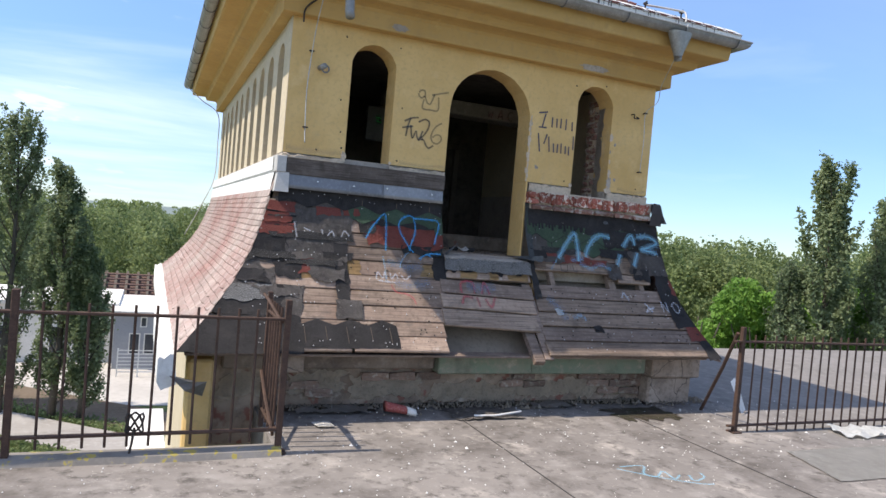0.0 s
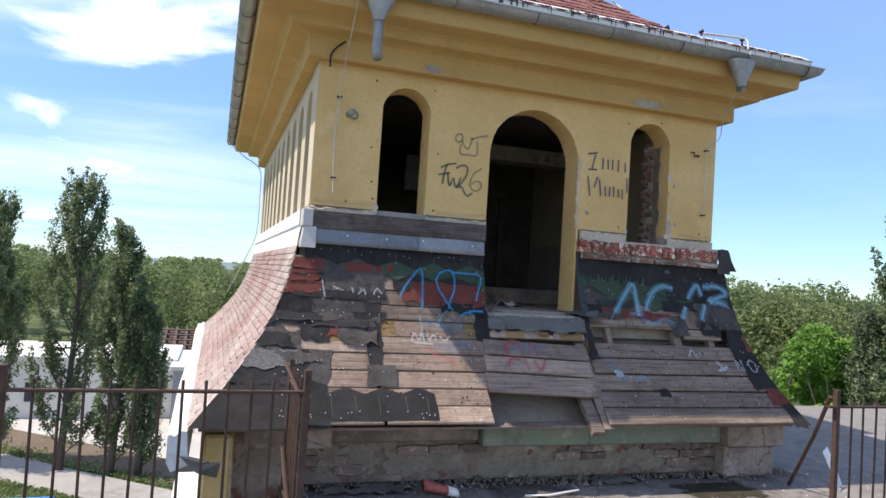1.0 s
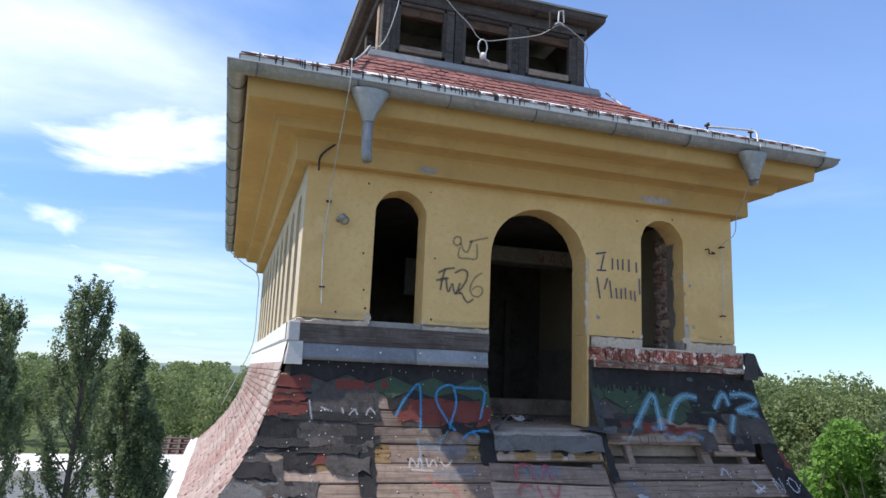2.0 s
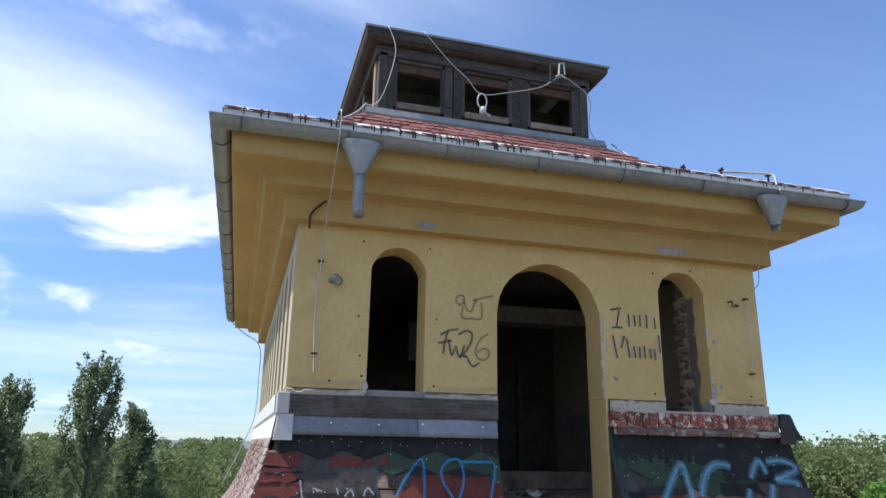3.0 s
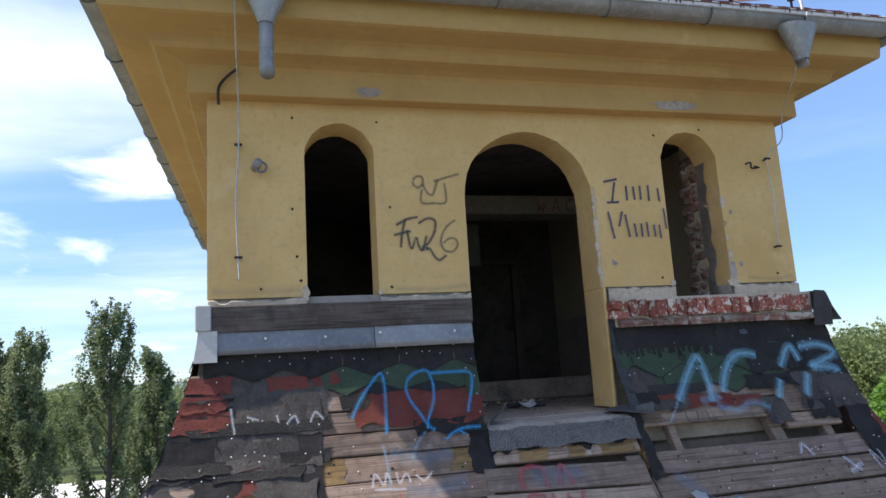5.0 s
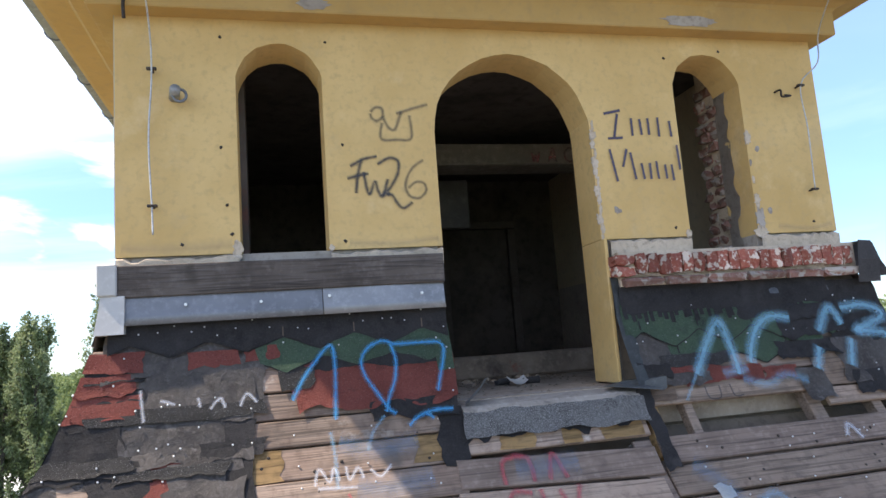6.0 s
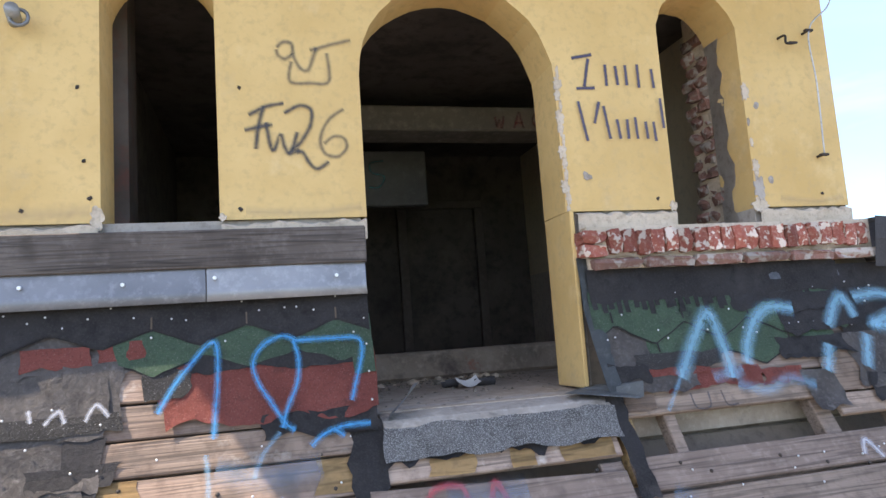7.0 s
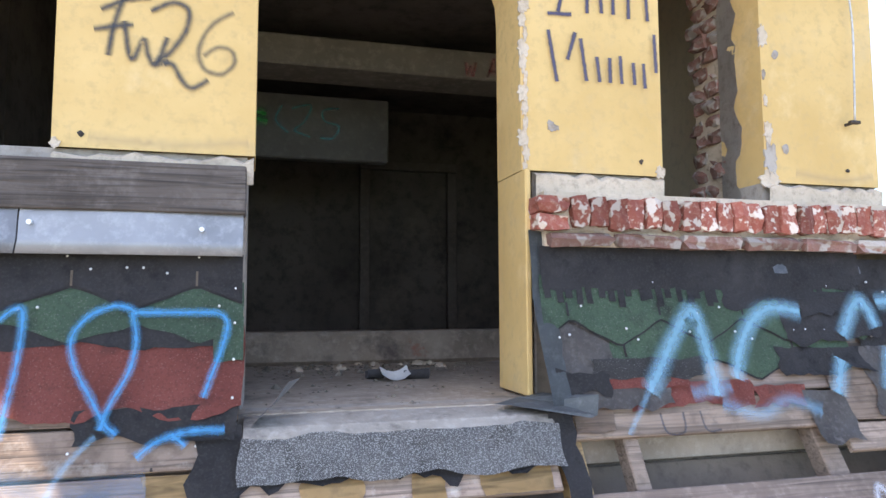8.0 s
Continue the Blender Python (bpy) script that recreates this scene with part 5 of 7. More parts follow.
inner_frame = thing("door_frame", "dark wooden frame on the dark inner wall", "door frame", kind="structure")
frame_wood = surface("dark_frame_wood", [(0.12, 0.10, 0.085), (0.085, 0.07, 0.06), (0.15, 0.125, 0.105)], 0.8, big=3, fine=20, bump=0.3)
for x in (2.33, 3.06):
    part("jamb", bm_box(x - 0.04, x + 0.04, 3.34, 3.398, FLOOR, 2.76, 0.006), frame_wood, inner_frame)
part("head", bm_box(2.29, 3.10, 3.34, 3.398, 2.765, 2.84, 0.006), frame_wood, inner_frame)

# ---- graffiti on the wall ----
paint("graffiti", on_wall, [[(1.119, 2.558), (1.096, 2.467), (1.085, 2.384)], [(1.062, 2.519), (1.127, 2.554), (1.196, 2.569)], [(1.045, 2.458), (1.103, 2.472), (1.15, 2.481)],
                            [(1.125, 2.49), (1.137, 2.413), (1.152, 2.378), (1.18, 2.441), (1.194, 2.391), (1.216, 2.368), (1.244, 2.452)],
                            [(1.197, 2.527), (1.257, 2.56), (1.3, 2.543), (1.297, 2.483), (1.255, 2.409), (1.214, 2.371), (1.258, 2.373), (1.286, 2.327), (1.316, 2.304), (1.361, 2.332)],
                            [(1.236, 2.372), (1.250, 2.378)]], 0.031, black_spray, wall_south, "black sprayed tag", 0.004)
paint("graffiti", on_wall, [[(1.43, 2.549), (1.369, 2.504), (1.333, 2.43), (1.347, 2.368), (1.398, 2.354), (1.435, 2.391), (1.424, 2.43), (1.384, 2.435), (1.347, 2.405)]], 0.028, thin_black_spray, wall_south, "thin black sprayed numeral", 0.004)
paint("graffiti", on_wall, [[(1.179, 2.797), (1.202, 2.821), (1.235, 2.816), (1.237, 2.776), (1.21, 2.752), (1.182, 2.767), (1.177, 2.79)], [(1.237, 2.776), (1.264, 2.718), (1.296, 2.708), (1.321, 2.767), (1.334, 2.803)],
                            [(1.232, 2.741), (1.224, 2.659), (1.301, 2.654), (1.377, 2.663), (1.373, 2.781)], [(1.307, 2.79), (1.391, 2.817), (1.472, 2.84)]], 0.030, thin_black_spray, wall_south, "black sprayed squiggle", 0.004)
# two illegible lines of thin strokes
bars = [[(2.45, 2.80), (2.55, 2.82)], [(2.53, 2.80), (2.50, 2.67)], [(2.46, 2.66), (2.55, 2.665)], [(2.61, 2.775), (2.61, 2.675)], [(2.66, 2.77), (2.665, 2.68)], [(2.71, 2.775), (2.71, 2.68)], [(2.77, 2.78), (2.77, 2.67)], [(2.84, 2.76), (2.845, 2.67)],
        [(2.46, 2.60), (2.49, 2.42)], [(2.53, 2.50), (2.56, 2.60)], [(2.58, 2.58), (2.60, 2.43)], [(2.64, 2.52), (2.65, 2.43)], [(2.69, 2.52), (2.69, 2.43)], [(2.73, 2.53), (2.735, 2.43)], [(2.78, 2.51), (2.785, 2.43)], [(2.82, 2.51), (2.825, 2.42)], [(2.865, 2.62), (2.87, 2.48)]]
paint("graffiti", on_wall, bars, 0.023, navy_spray, wall_south, "rows of dark blue sprayed strokes", 0.004)
# graffiti on the skirt
g = lambda x, z, o: on_skirt(x, z, o + 0.038)
paint("graffiti", g, [[(0.738, 1.413), (0.792, 1.507), (0.855, 1.587), (0.901, 1.636), (0.926, 1.626), (0.929, 1.514), (0.922, 1.405), (0.915, 1.318)],
                      [(1.203, 1.626), (1.154, 1.646), (1.084, 1.618), (1.049, 1.562), (1.061, 1.494), (1.106, 1.415), (1.15, 1.347), (1.18, 1.318)],
                      [(1.189, 1.627), (1.205, 1.56), (1.195, 1.473), (1.158, 1.392), (1.14, 1.331)],
                      [(1.197, 1.626), (1.315, 1.626), (1.408, 1.623), (1.436, 1.593), (1.419, 1.513), (1.381, 1.4)],
                      [(1.439, 1.319), (1.35, 1.319), (1.28, 1.299), (1.23, 1.26)], [(1.31, 1.314), (1.346, 1.283)]], 0.038, blue_spray, skirt, "blue sprayed number", 0.012)
paint("graffiti", g, [[(1.13, 1.32), (1.07, 1.25), (1.04, 1.18)], [(0.89, 1.27), (0.90, 1.18), (0.90, 1.05)], [(2.60, 1.25), (2.68, 1.35), (2.72, 1.40)]], 0.032, faint_blue_spray, skirt, "faded blue spray run")
paint("graffiti", g, [[(2.70, 1.37), (2.80, 1.50), (2.875, 1.59), (2.923, 1.62), (2.94, 1.514), (2.942, 1.423), (2.932, 1.35)], [(3.35, 1.616), (3.235, 1.631), (3.136, 1.58), (3.065, 1.488), (3.024, 1.40)],
                      [(3.50, 1.53), (3.62, 1.66), (3.66, 1.56)], [(3.69, 1.65), (3.85, 1.66), (3.95, 1.60), (3.80, 1.54), (3.74, 1.52), (3.90, 1.50), (3.92, 1.47)], [(3.46, 1.45), (3.40, 1.34)], [(3.68, 1.48), (3.61, 1.34)]], 0.10, pale_blue_spray, skirt, "pale blue sprayed letters", 0.012)
paint("graffiti", g, [[(2.95, 1.33), (3.08, 1.29), (3.20, 1.33), (3.32, 1.29)], [(2.85, 1.36), (3.0, 1.38)]], 0.08, faint_blue_spray, skirt, "faded blue spray haze")
paint("graffiti", g, [[(2.72, 1.31), (2.73, 1.25), (2.79, 1.25), (2.80, 1.31)], [(2.86, 1.31), (2.87, 1.25), (2.92, 1.25)]], 0.014, black_spray, skirt, "thin black strokes")
paint("graffiti", g, [[(0.12, 1.51), (0.13, 1.44), (0.14, 1.38)], [(0.20, 1.46), (0.26, 1.44)], [(0.35, 1.46), (0.36, 1.42)], [(0.40, 1.41), (0.44, 1.45), (0.46, 1.41)], [(0.52, 1.41), (0.55, 1.46), (0.59, 1.42)]], 0.026, white_spray, skirt, "white sprayed scrawl")
paint("graffiti", g, [[(0.81, 1.07), (0.83, 1.13), (0.87, 1.08), (0.89, 1.13), (0.91, 1.08)], [(0.94, 1.13), (0.95, 1.08), (0.99, 1.12), (1.01, 1.08)], [(1.04, 1.11), (1.08, 1.08), (1.13, 1.12)], [(0.82, 1.06), (0.98, 1.05)]], 0.024, white_spray, skirt, "white sprayed scrawl")
paint("graffiti", g, [[(1.60, 0.99), (1.61, 1.08), (1.72, 1.085), (1.73, 0.99)], [(1.80, 0.99), (1.84, 1.09), (1.88, 0.99)], [(1.58, 0.90), (1.62, 0.96), (1.70, 0.95)], [(1.74, 0.96), (1.75, 0.88)], [(1.82, 0.95), (1.86, 0.88), (1.92, 0.96)]], 0.040, red_spray, skirt, "faded red sprayed strokes")
paint("graffiti", g, letters("NO", 3.83, 0.90, 0.11, 0.10, 0.13), 0.026, white_spray, skirt, "white sprayed word")
paint("graffiti", g, [[(3.36, 1.02), (3.40, 1.07), (3.44, 1.0)], [(3.60, 0.90), (3.72, 0.94)], [(3.62, 0.98), (3.68, 0.9)]], 0.045, white_spray, skirt, "white sprayed blots")
paint("graffiti", g, [[(2.70, 0.82), (2.80, 0.84), (2.84, 0.80)]], 0.06, faint_blue_spray, skirt, "faint blue spray")
paint("graffiti", g, [[(0.92, 1.22), (1.08, 1.18), (1.26, 1.20)], [(0.98, 1.05), (1.12, 1.03), (1.30, 1.06)], [(1.66, 1.05), (1.80, 1.04), (1.95, 1.05)], [(2.48, 0.98), (2.58, 0.90), (2.62, 0.80)]], 0.14, haze_blue_spray, skirt, "dim blue spray haze")
paint("graffiti", g, [[(0.94, 1.03), (0.98, 0.97), (1.06, 0.96), (1.12, 0.93), (1.14, 0.88)]], 0.022, red_spray, skirt, "thin red sprayed line")

# ---- gutter with brackets and hoppers ----
gutter = thing("gutter", "dull zinc half-round gutter round the eaves", "gutter")
prof = []
for k in range(9):
    a = math.pi * k / 8
    prof.append((0.572 + 0.062 * math.cos(a), 3.722 - 0.066 * math.sin(a)))
inner = [(0.572 + (o - 0.572) * 0.92, 3.722 + (z - 3.722) * 0.92) for o, z in prof[::-1]]
part("trough", ring_sweep(prof + inner, 0, W, 0, D, True), zinc, gutter, "", True)
bead = [(0.634 + 0.009 * math.cos(a * math.pi / 3), 3.726 + 0.009 * math.sin(a * math.pi / 3)) for a in range(6)]
part("rolled_rim", ring_sweep(bead, 0, W, 0, D, True), zinc, gutter)
for i in range(8):
    x = -0.45 + i * 0.68
    part("bracket", bm_tube([(x, -0.572 - 0.067 * math.cos(a), 3.722 - 0.070 * math.sin(a)) for a in [math.pi * k / 8 for k in range(9)]], 0.006, 5), dull_zinc, gutter)
for i in range(10):
    y = -0.3 + i * 0.72
    part("bracket", bm_tube([(-0.572 - 0.067 * math.cos(a), y, 3.722 - 0.070 * math.sin(a)) for a in [math.pi * k / 8 for k in range(9)]], 0.006, 5), dull_zinc, gutter)


def hopper(x, bottom, bend):
    pts = [((0.135, 0.075), 3.665), ((0.13, 0.072), 3.64), ((0.085, 0.062), 3.55), ((0.045, 0.045), 3.46), ((0.04, 0.04), 3.44)]
    rings_ = []
    for (rx, ry), z in pts:
        rings_.append([(x + rx * math.copysign(abs(math.cos(a)) ** 0.8, math.cos(a)), -0.60 + ry * math.sin(a), z) for a in [2 * math.pi * k / 16 for k in range(16)]])
    part("hopper", bm_loft(rings_, True, False), zinc, gutter, "funnel-shaped hopper", True)
    part("spout", bm_tube([(x, -0.60, 3.45), (x, -0.60, (3.45 + bottom) / 2), (x, -0.60 - bend * 0.4, bottom + 0.05), (x + 0.004, -0.60 - bend, bottom)], 0.037, 14), surface("spout_zinc", [(0.30, 0.30, 0.295), (0.22, 0.22, 0.215), (0.38, 0.38, 0.37)], 0.5, 0.2, big=6, fine=30, bump=0.1), gutter, "short open spout", True)
    part("collar", bm_tube([(x, -0.60, 3.462), (x, -0.60, 3.438)], 0.043, 14), zinc, gutter)


hopper(0.325, 3.155, 0.03)
hopper(3.585, 3.395, 0.0)
# pale drip edge with tar runs
drip = thing("drip_edge", "whitish metal drip edge with black tar runs", "drip edge", kind="structure")
part("strip", ring_sweep([(0.558, 3.735), (0.562, 3.812), (0.49, 3.862), (0.49, 3.85)], 0, W, 0, D), white_tin, drip)
rnd = random.Random(8)
for i in range(110):
    x = rnd.gauss(1.4, 1.0) if i % 3 else rnd.uniform(-0.5, W + 0.5)
    if -0.5 < x < W + 0.5:
        w, h = rnd.uniform(0.002, 0.007), rnd.uniform(0.015, 0.08)
        part("tar_run", bm_loft([[(x - w, -0.50, 3.862), (x + w, -0.50, 3.862)], [(x - w, -0.566, 3.815), (x + w, -0.566, 3.815)], [(x - w * 0.6, -0.565, 3.815 - h), (x + w * 0.6, -0.565, 3.815 - h)]], False, False), black_felt, drip)

# ---- lantern on the roof ----
lan = thing("lantern", "dark weathered timber roof lantern with three openings", "lantern", kind="structure")
bx0, bx1, by0, by1 = 0.75, 3.10, 1.40, 5.1
part("base_flashing", ring_sweep([(0.13, 4.84), (0.14, 4.86), (0.12, 4.93), (0.0, 4.97), (-0.05, 4.97)], bx0, bx1, by0, by1), zinc, lan, "lead-grey base flashing")
# dark-coloured box stands in for the shade behind the openings
part("back_box", bm_box(bx0 + 0.1, bx1 - 0.1, by0 + 0.5, by1 - 0.1, 4.7, 5.5), dim_wall, lan, "dark box standing for the shaded lantern inside")
for x in (0.80, 0.875, 1.50, 1.60, 2.25, 2.34, 2.99, 3.05):
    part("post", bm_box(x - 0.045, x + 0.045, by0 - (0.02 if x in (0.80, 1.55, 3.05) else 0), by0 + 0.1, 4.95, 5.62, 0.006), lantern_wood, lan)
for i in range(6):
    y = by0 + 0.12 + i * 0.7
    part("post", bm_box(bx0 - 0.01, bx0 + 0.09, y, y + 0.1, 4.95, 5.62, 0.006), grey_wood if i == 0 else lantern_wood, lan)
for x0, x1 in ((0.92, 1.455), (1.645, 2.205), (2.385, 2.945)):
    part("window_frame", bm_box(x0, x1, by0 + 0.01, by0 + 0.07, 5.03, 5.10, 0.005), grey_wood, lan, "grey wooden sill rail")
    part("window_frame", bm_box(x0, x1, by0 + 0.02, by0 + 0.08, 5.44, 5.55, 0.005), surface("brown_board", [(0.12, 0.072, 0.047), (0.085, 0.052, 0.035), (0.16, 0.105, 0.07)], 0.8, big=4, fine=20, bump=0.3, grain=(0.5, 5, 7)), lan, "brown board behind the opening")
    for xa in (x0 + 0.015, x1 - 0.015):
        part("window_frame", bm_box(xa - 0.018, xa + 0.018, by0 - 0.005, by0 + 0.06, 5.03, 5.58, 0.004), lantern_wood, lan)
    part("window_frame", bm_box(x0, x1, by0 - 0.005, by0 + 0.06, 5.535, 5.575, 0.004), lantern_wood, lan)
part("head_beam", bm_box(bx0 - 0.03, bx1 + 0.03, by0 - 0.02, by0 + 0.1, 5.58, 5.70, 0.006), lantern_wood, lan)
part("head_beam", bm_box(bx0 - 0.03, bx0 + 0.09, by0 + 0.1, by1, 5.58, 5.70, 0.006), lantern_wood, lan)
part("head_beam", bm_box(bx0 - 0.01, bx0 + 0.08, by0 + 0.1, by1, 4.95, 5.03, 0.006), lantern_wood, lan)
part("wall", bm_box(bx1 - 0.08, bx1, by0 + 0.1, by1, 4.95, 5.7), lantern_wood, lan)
part("soffit", ring_sweep([(-0.02, 5.70), (0.05, 5.70), (0.10, 5.73), (0.115, 5.76), (0.115, 5.815)], bx0 - 0.04, bx1 + 0.085, by0 - 0.02, by1), lantern_wood, lan)
rr = []
for o, z in ((0.13, 5.81), (0.135, 5.83), (0.12, 5.84), (-0.35, 5.94), (-1.15, 6.08)):
    rr.append([(bx0 - 0.04 - o, by0 - 0.02 - o, z), (bx1 + 0.085 + o, by0 - 0.02 - o, z), (bx1 + 0.085 + o, by1 + o, z), (bx0 - 0.04 - o, by1 + o, z)])
part("roof", bm_loft(rr, True, True), zinc, lan, "grey metal roof with thin edge")

# ---- wires and fittings ----
def cable(name, pts, r, mat, label, category="wire", clamps=()):
    t = thing(name, label, category)
    fine = []
    P = [Vector(p) for p in pts]
    for i in range(len(P) - 1):
        a, b, c, d = P[max(i - 1, 0)], P[i], P[i + 1], P[min(i + 2, len(P) - 1)]
        for k in range(5):
            s = k / 5
            fine.append(0.5 * ((2 * b) + (c - a) * s + (2 * a - 5 * b + 4 * c - d) * s * s + (3 * b - a - 3 * c + d) * s ** 3))
    fine.append(P[-1])
    part("strand", bm_tube(fine, r, 6), mat, t, "", True)
    for c in clamps:
        bm = bm_box(c[0] - 0.022, c[0] + 0.022, c[1] - 0.008, c[1] + 0.012, c[2] - 0.006, c[2] + 0.006, 0.002)
        bm_tube([(c[0], c[1], c[2]), (c[0], 0.02 if abs(c[1]) < 0.2 else c[1], c[2])], 0.006, 6, bm)
        part("clamp", bm, dark_wire, t, "rusty clamp")
    return t


cable("lightning_wire", [(0.175, -0.66, 3.86), (0.175, -0.655, 3.70), (0.17, -0.45, 3.45), (0.172, -0.16, 3.2), (0.168, -0.05, 2.97), (0.150, -0.045, 2.65), (0.160, -0.045, 2.33), (0.165, -0.06, 2.20)], 0.0045, wire_mat, "pale lightning wire running down the yellow wall", clamps=((0.166, -0.045, 2.983), (0.162, -0.045, 2.334)))
cable("lightning_wire", [(3.63, -0.655, 3.74), (3.66, -0.45, 3.42), (3.80, -0.14, 3.26), (3.82, -0.08, 3.10), (3.71, -0.045, 2.971), (3.715, -0.045, 2.7), (3.702, -0.045, 2.35)], 0.0042, wire_mat, "pale lightning wire on the yellow wall", clamps=((3.71, -0.045, 2.971), (3.702, -0.045, 2.349)))
cable("lightning_wire", [(-0.60, 6.8, 3.66), (-0.35, 6.6, 3.42), (-0.08, 6.45, 3.20), (-0.05, 6.44, 2.7), (-0.06, 6.45, 2.12), (-0.2, 6.6, 1.7), (-0.45, 6.9, 1.1)], 0.008, wire_mat, "thin wire hanging from the side gutter")
cable("iron_hook", [(0.17, -0.14, 3.40), (0.10, -0.13, 3.34), (0.065, -0.125, 3.28), (0.065, -0.12, 3.19)], 0.008, dark_wire, "bent rusty iron hook under the cornice", "hook")
cable("hip_wire", [(3.62, -0.63, 3.76), (3.63, -0.60, 3.86), (3.57, -0.55, 3.89), (3.3, -0.40, 3.93)], 0.010, wire_mat, "thick white wire along the roof edge")
cable("hip_wire", [(4.36, -0.50, 3.83), (4.05, 0.10, 4.05), (3.75, 0.55, 4.30), (3.45, 1.0, 4.62), (3.30, 1.27, 4.90)], 0.010, wire_mat, "thick white wire on the roof hip")
cable("hip_wire", [(0.175, -0.64, 3.86), (0.28, 0.2, 4.22), (0.5, 0.95, 4.68), (0.62, 1.24, 4.93)], 0.012, wire_mat, "thick white wire on the roof hip")
cable("lantern_wire", [(0.803, 1.220, 5.825), (0.885, 1.200, 5.548), (0.823, 1.260, 5.188), (0.741, 1.340, 5.004), (0.618, 1.360, 4.983)], 0.0055, wire_mat, "white wire hanging from the lantern roof")
cable("lantern_wire", [(1.172, 1.210, 5.825), (1.460, 1.210, 5.517), (1.644, 1.220, 5.373), (1.798, 1.220, 5.219), (2.106, 1.220, 5.291), (2.465, 1.220, 5.414), (2.691, 1.210, 5.568), (2.855, 1.210, 5.517), (3.050, 1.240, 5.373), (3.081, 1.340, 5.106), (3.204, 1.390, 4.942)], 0.0055, wire_mat, "white wire slung across the lantern front")
bulb = thing("lamp_socket", "white lamp socket hanging from a wire loop", "lamp socket")
part("loop", bm_tube([(1.80 + 0.05 * math.sin(a), 1.20, 5.13 + 0.085 * math.cos(a)) for a in [2 * math.pi * k / 16 for k in range(16)]], 0.008, 6, closed=True), white_tin, bulb, "", True)
part("socket", bm_tube([(1.812, 1.20, 5.055), (1.808, 1.20, 5.03), (1.808, 1.20, 4.99)], 0.034, 10), white_tin, bulb, "", True)
part("stem", bm_tube([(1.825, 1.20, 5.0), (1.885, 1.20, 4.975)], 0.014, 8), wire_mat, bulb)
knot = thing("insulator", "knotted white wire and rusty pin on the lantern", "insulator")
part("pin", bm_box(2.57, 2.60, 1.20, 1.23, 5.50, 5.70, 0.004), dark_wire, knot)
part("coil", bm_tube([(2.69 + 0.06 * math.sin(a), 1.20, 5.57 + 0.02 * math.cos(2 * a)) for a in [2 * math.pi * k / 12 for k in range(12)]], 0.010, 6, closed=True), white_tin, knot)
part("loop", bm_tube([(2.67, 1.20, 5.59), (2.68, 1.20, 5.72), (2.73, 1.20, 5.74), (2.74, 1.20, 5.60)], 0.009, 6), white_tin, knot)
for x, y, z in ((3.30, -0.40, 3.90), (3.62, -0.55, 3.84), (2.9, -0.45, 3.85), (0.175, -0.64, 3.80), (3.72, 0.58, 4.28)):
    h = thing("wire_holder", "small dark wire holder on the roof edge", "wire holder", at=(x, y, z))
    part("stem", bm_tube([(0, 0, -0.06), (0, 0, 0.05), (0.015, 0, 0.065)], 0.009, 6), dark_wire, h)
    part("head", bm_box(-0.02, 0.02, -0.015, 0.015, 0.03, 0.05, 0.003), dark_wire, h)
fit_ = thing("pipe_stub", "short shiny pipe bracket on the yellow wall", "bracket")
part("pipe", bm_tube([(0.255, 0.01, 2.86), (0.275, -0.10, 2.865)], 0.024, 12), zinc, fit_, "", True)
part("clamp", bm_tube([(0.29 + 0.03 * math.cos(a), -0.07, 2.845 + 0.03 * math.sin(a)) for a in [2 * math.pi * k / 12 for k in range(12)]], 0.007, 6, closed=True), dull_zinc, fit_, "", True)
cable("bracket_iron", [(3.56, 0.01, 2.94), (3.57, -0.04, 2.94), (3.57, -0.045, 2.90), (3.63, -0.045, 2.905), (3.63, 0.01, 2.93)], 0.006, dark_wire, "small rusty iron bracket on the wall", "bracket")
# pits and nail holes in the render
rnd = random.Random(5)
for x, z in ((0.50, 2.20), (0.46, 2.62), (0.48, 2.34), (1.03, 2.63), (1.02, 2.15), (0.28, 2.16), (2.47, 2.27), (3.70, 2.17), (3.39, 2.60), (3.42, 2.24), (2.81, 2.16), (0.97, 3.16), (0.47, 3.17), (2.86, 3.13), (3.22, 3.18)):
    bm = bmesh.new()
    n = 9
    big = 0.017 if (x, z) in ((2.47, 2.27), (3.39, 2.60), (3.42, 2.24)) else 0.009
    c = bm.verts.new((x, -0.007, z))
    r0 = [bm.verts.new((x + big * rnd.uniform(0.6, 1.3) * math.cos(2 * math.pi * k / n), -0.002, z + big * rnd.uniform(0.6, 1.3) * math.sin(2 * math.pi * k / n))) for k in range(n)]
    for k in range(n):
        bm.faces.new((c, r0[k], r0[(k + 1) % n]))
    part("chip", bm, raw_plaster if big > 0.01 else dark_wire, wall_south)
rnd = random.Random(15)
for x0, x1, z0, z1 in ((0.83, 1.0, 3.287, 3.325), (2.80, 3.18, 3.285, 3.325)):
    ring_ = []
    for k in range(24):
        a = 2 * math.pi * k / 24
        q = rnd.uniform(0.75, 1.1)
        ring_.append(((x0 + x1) / 2 + (x1 - x0) / 2 * q * math.cos(a), -0.1085, min((z0 + z1) / 2 + (z1 - z0) * 0.8 * q * math.sin(a), 3.40)))
    bm = bm_loft([[(x, y + 0.002, z) for x, y, z in ring_], ring_], True, True)
    part("bare_patch", bm, raw_plaster, cornice, "grey patch of missing paint")

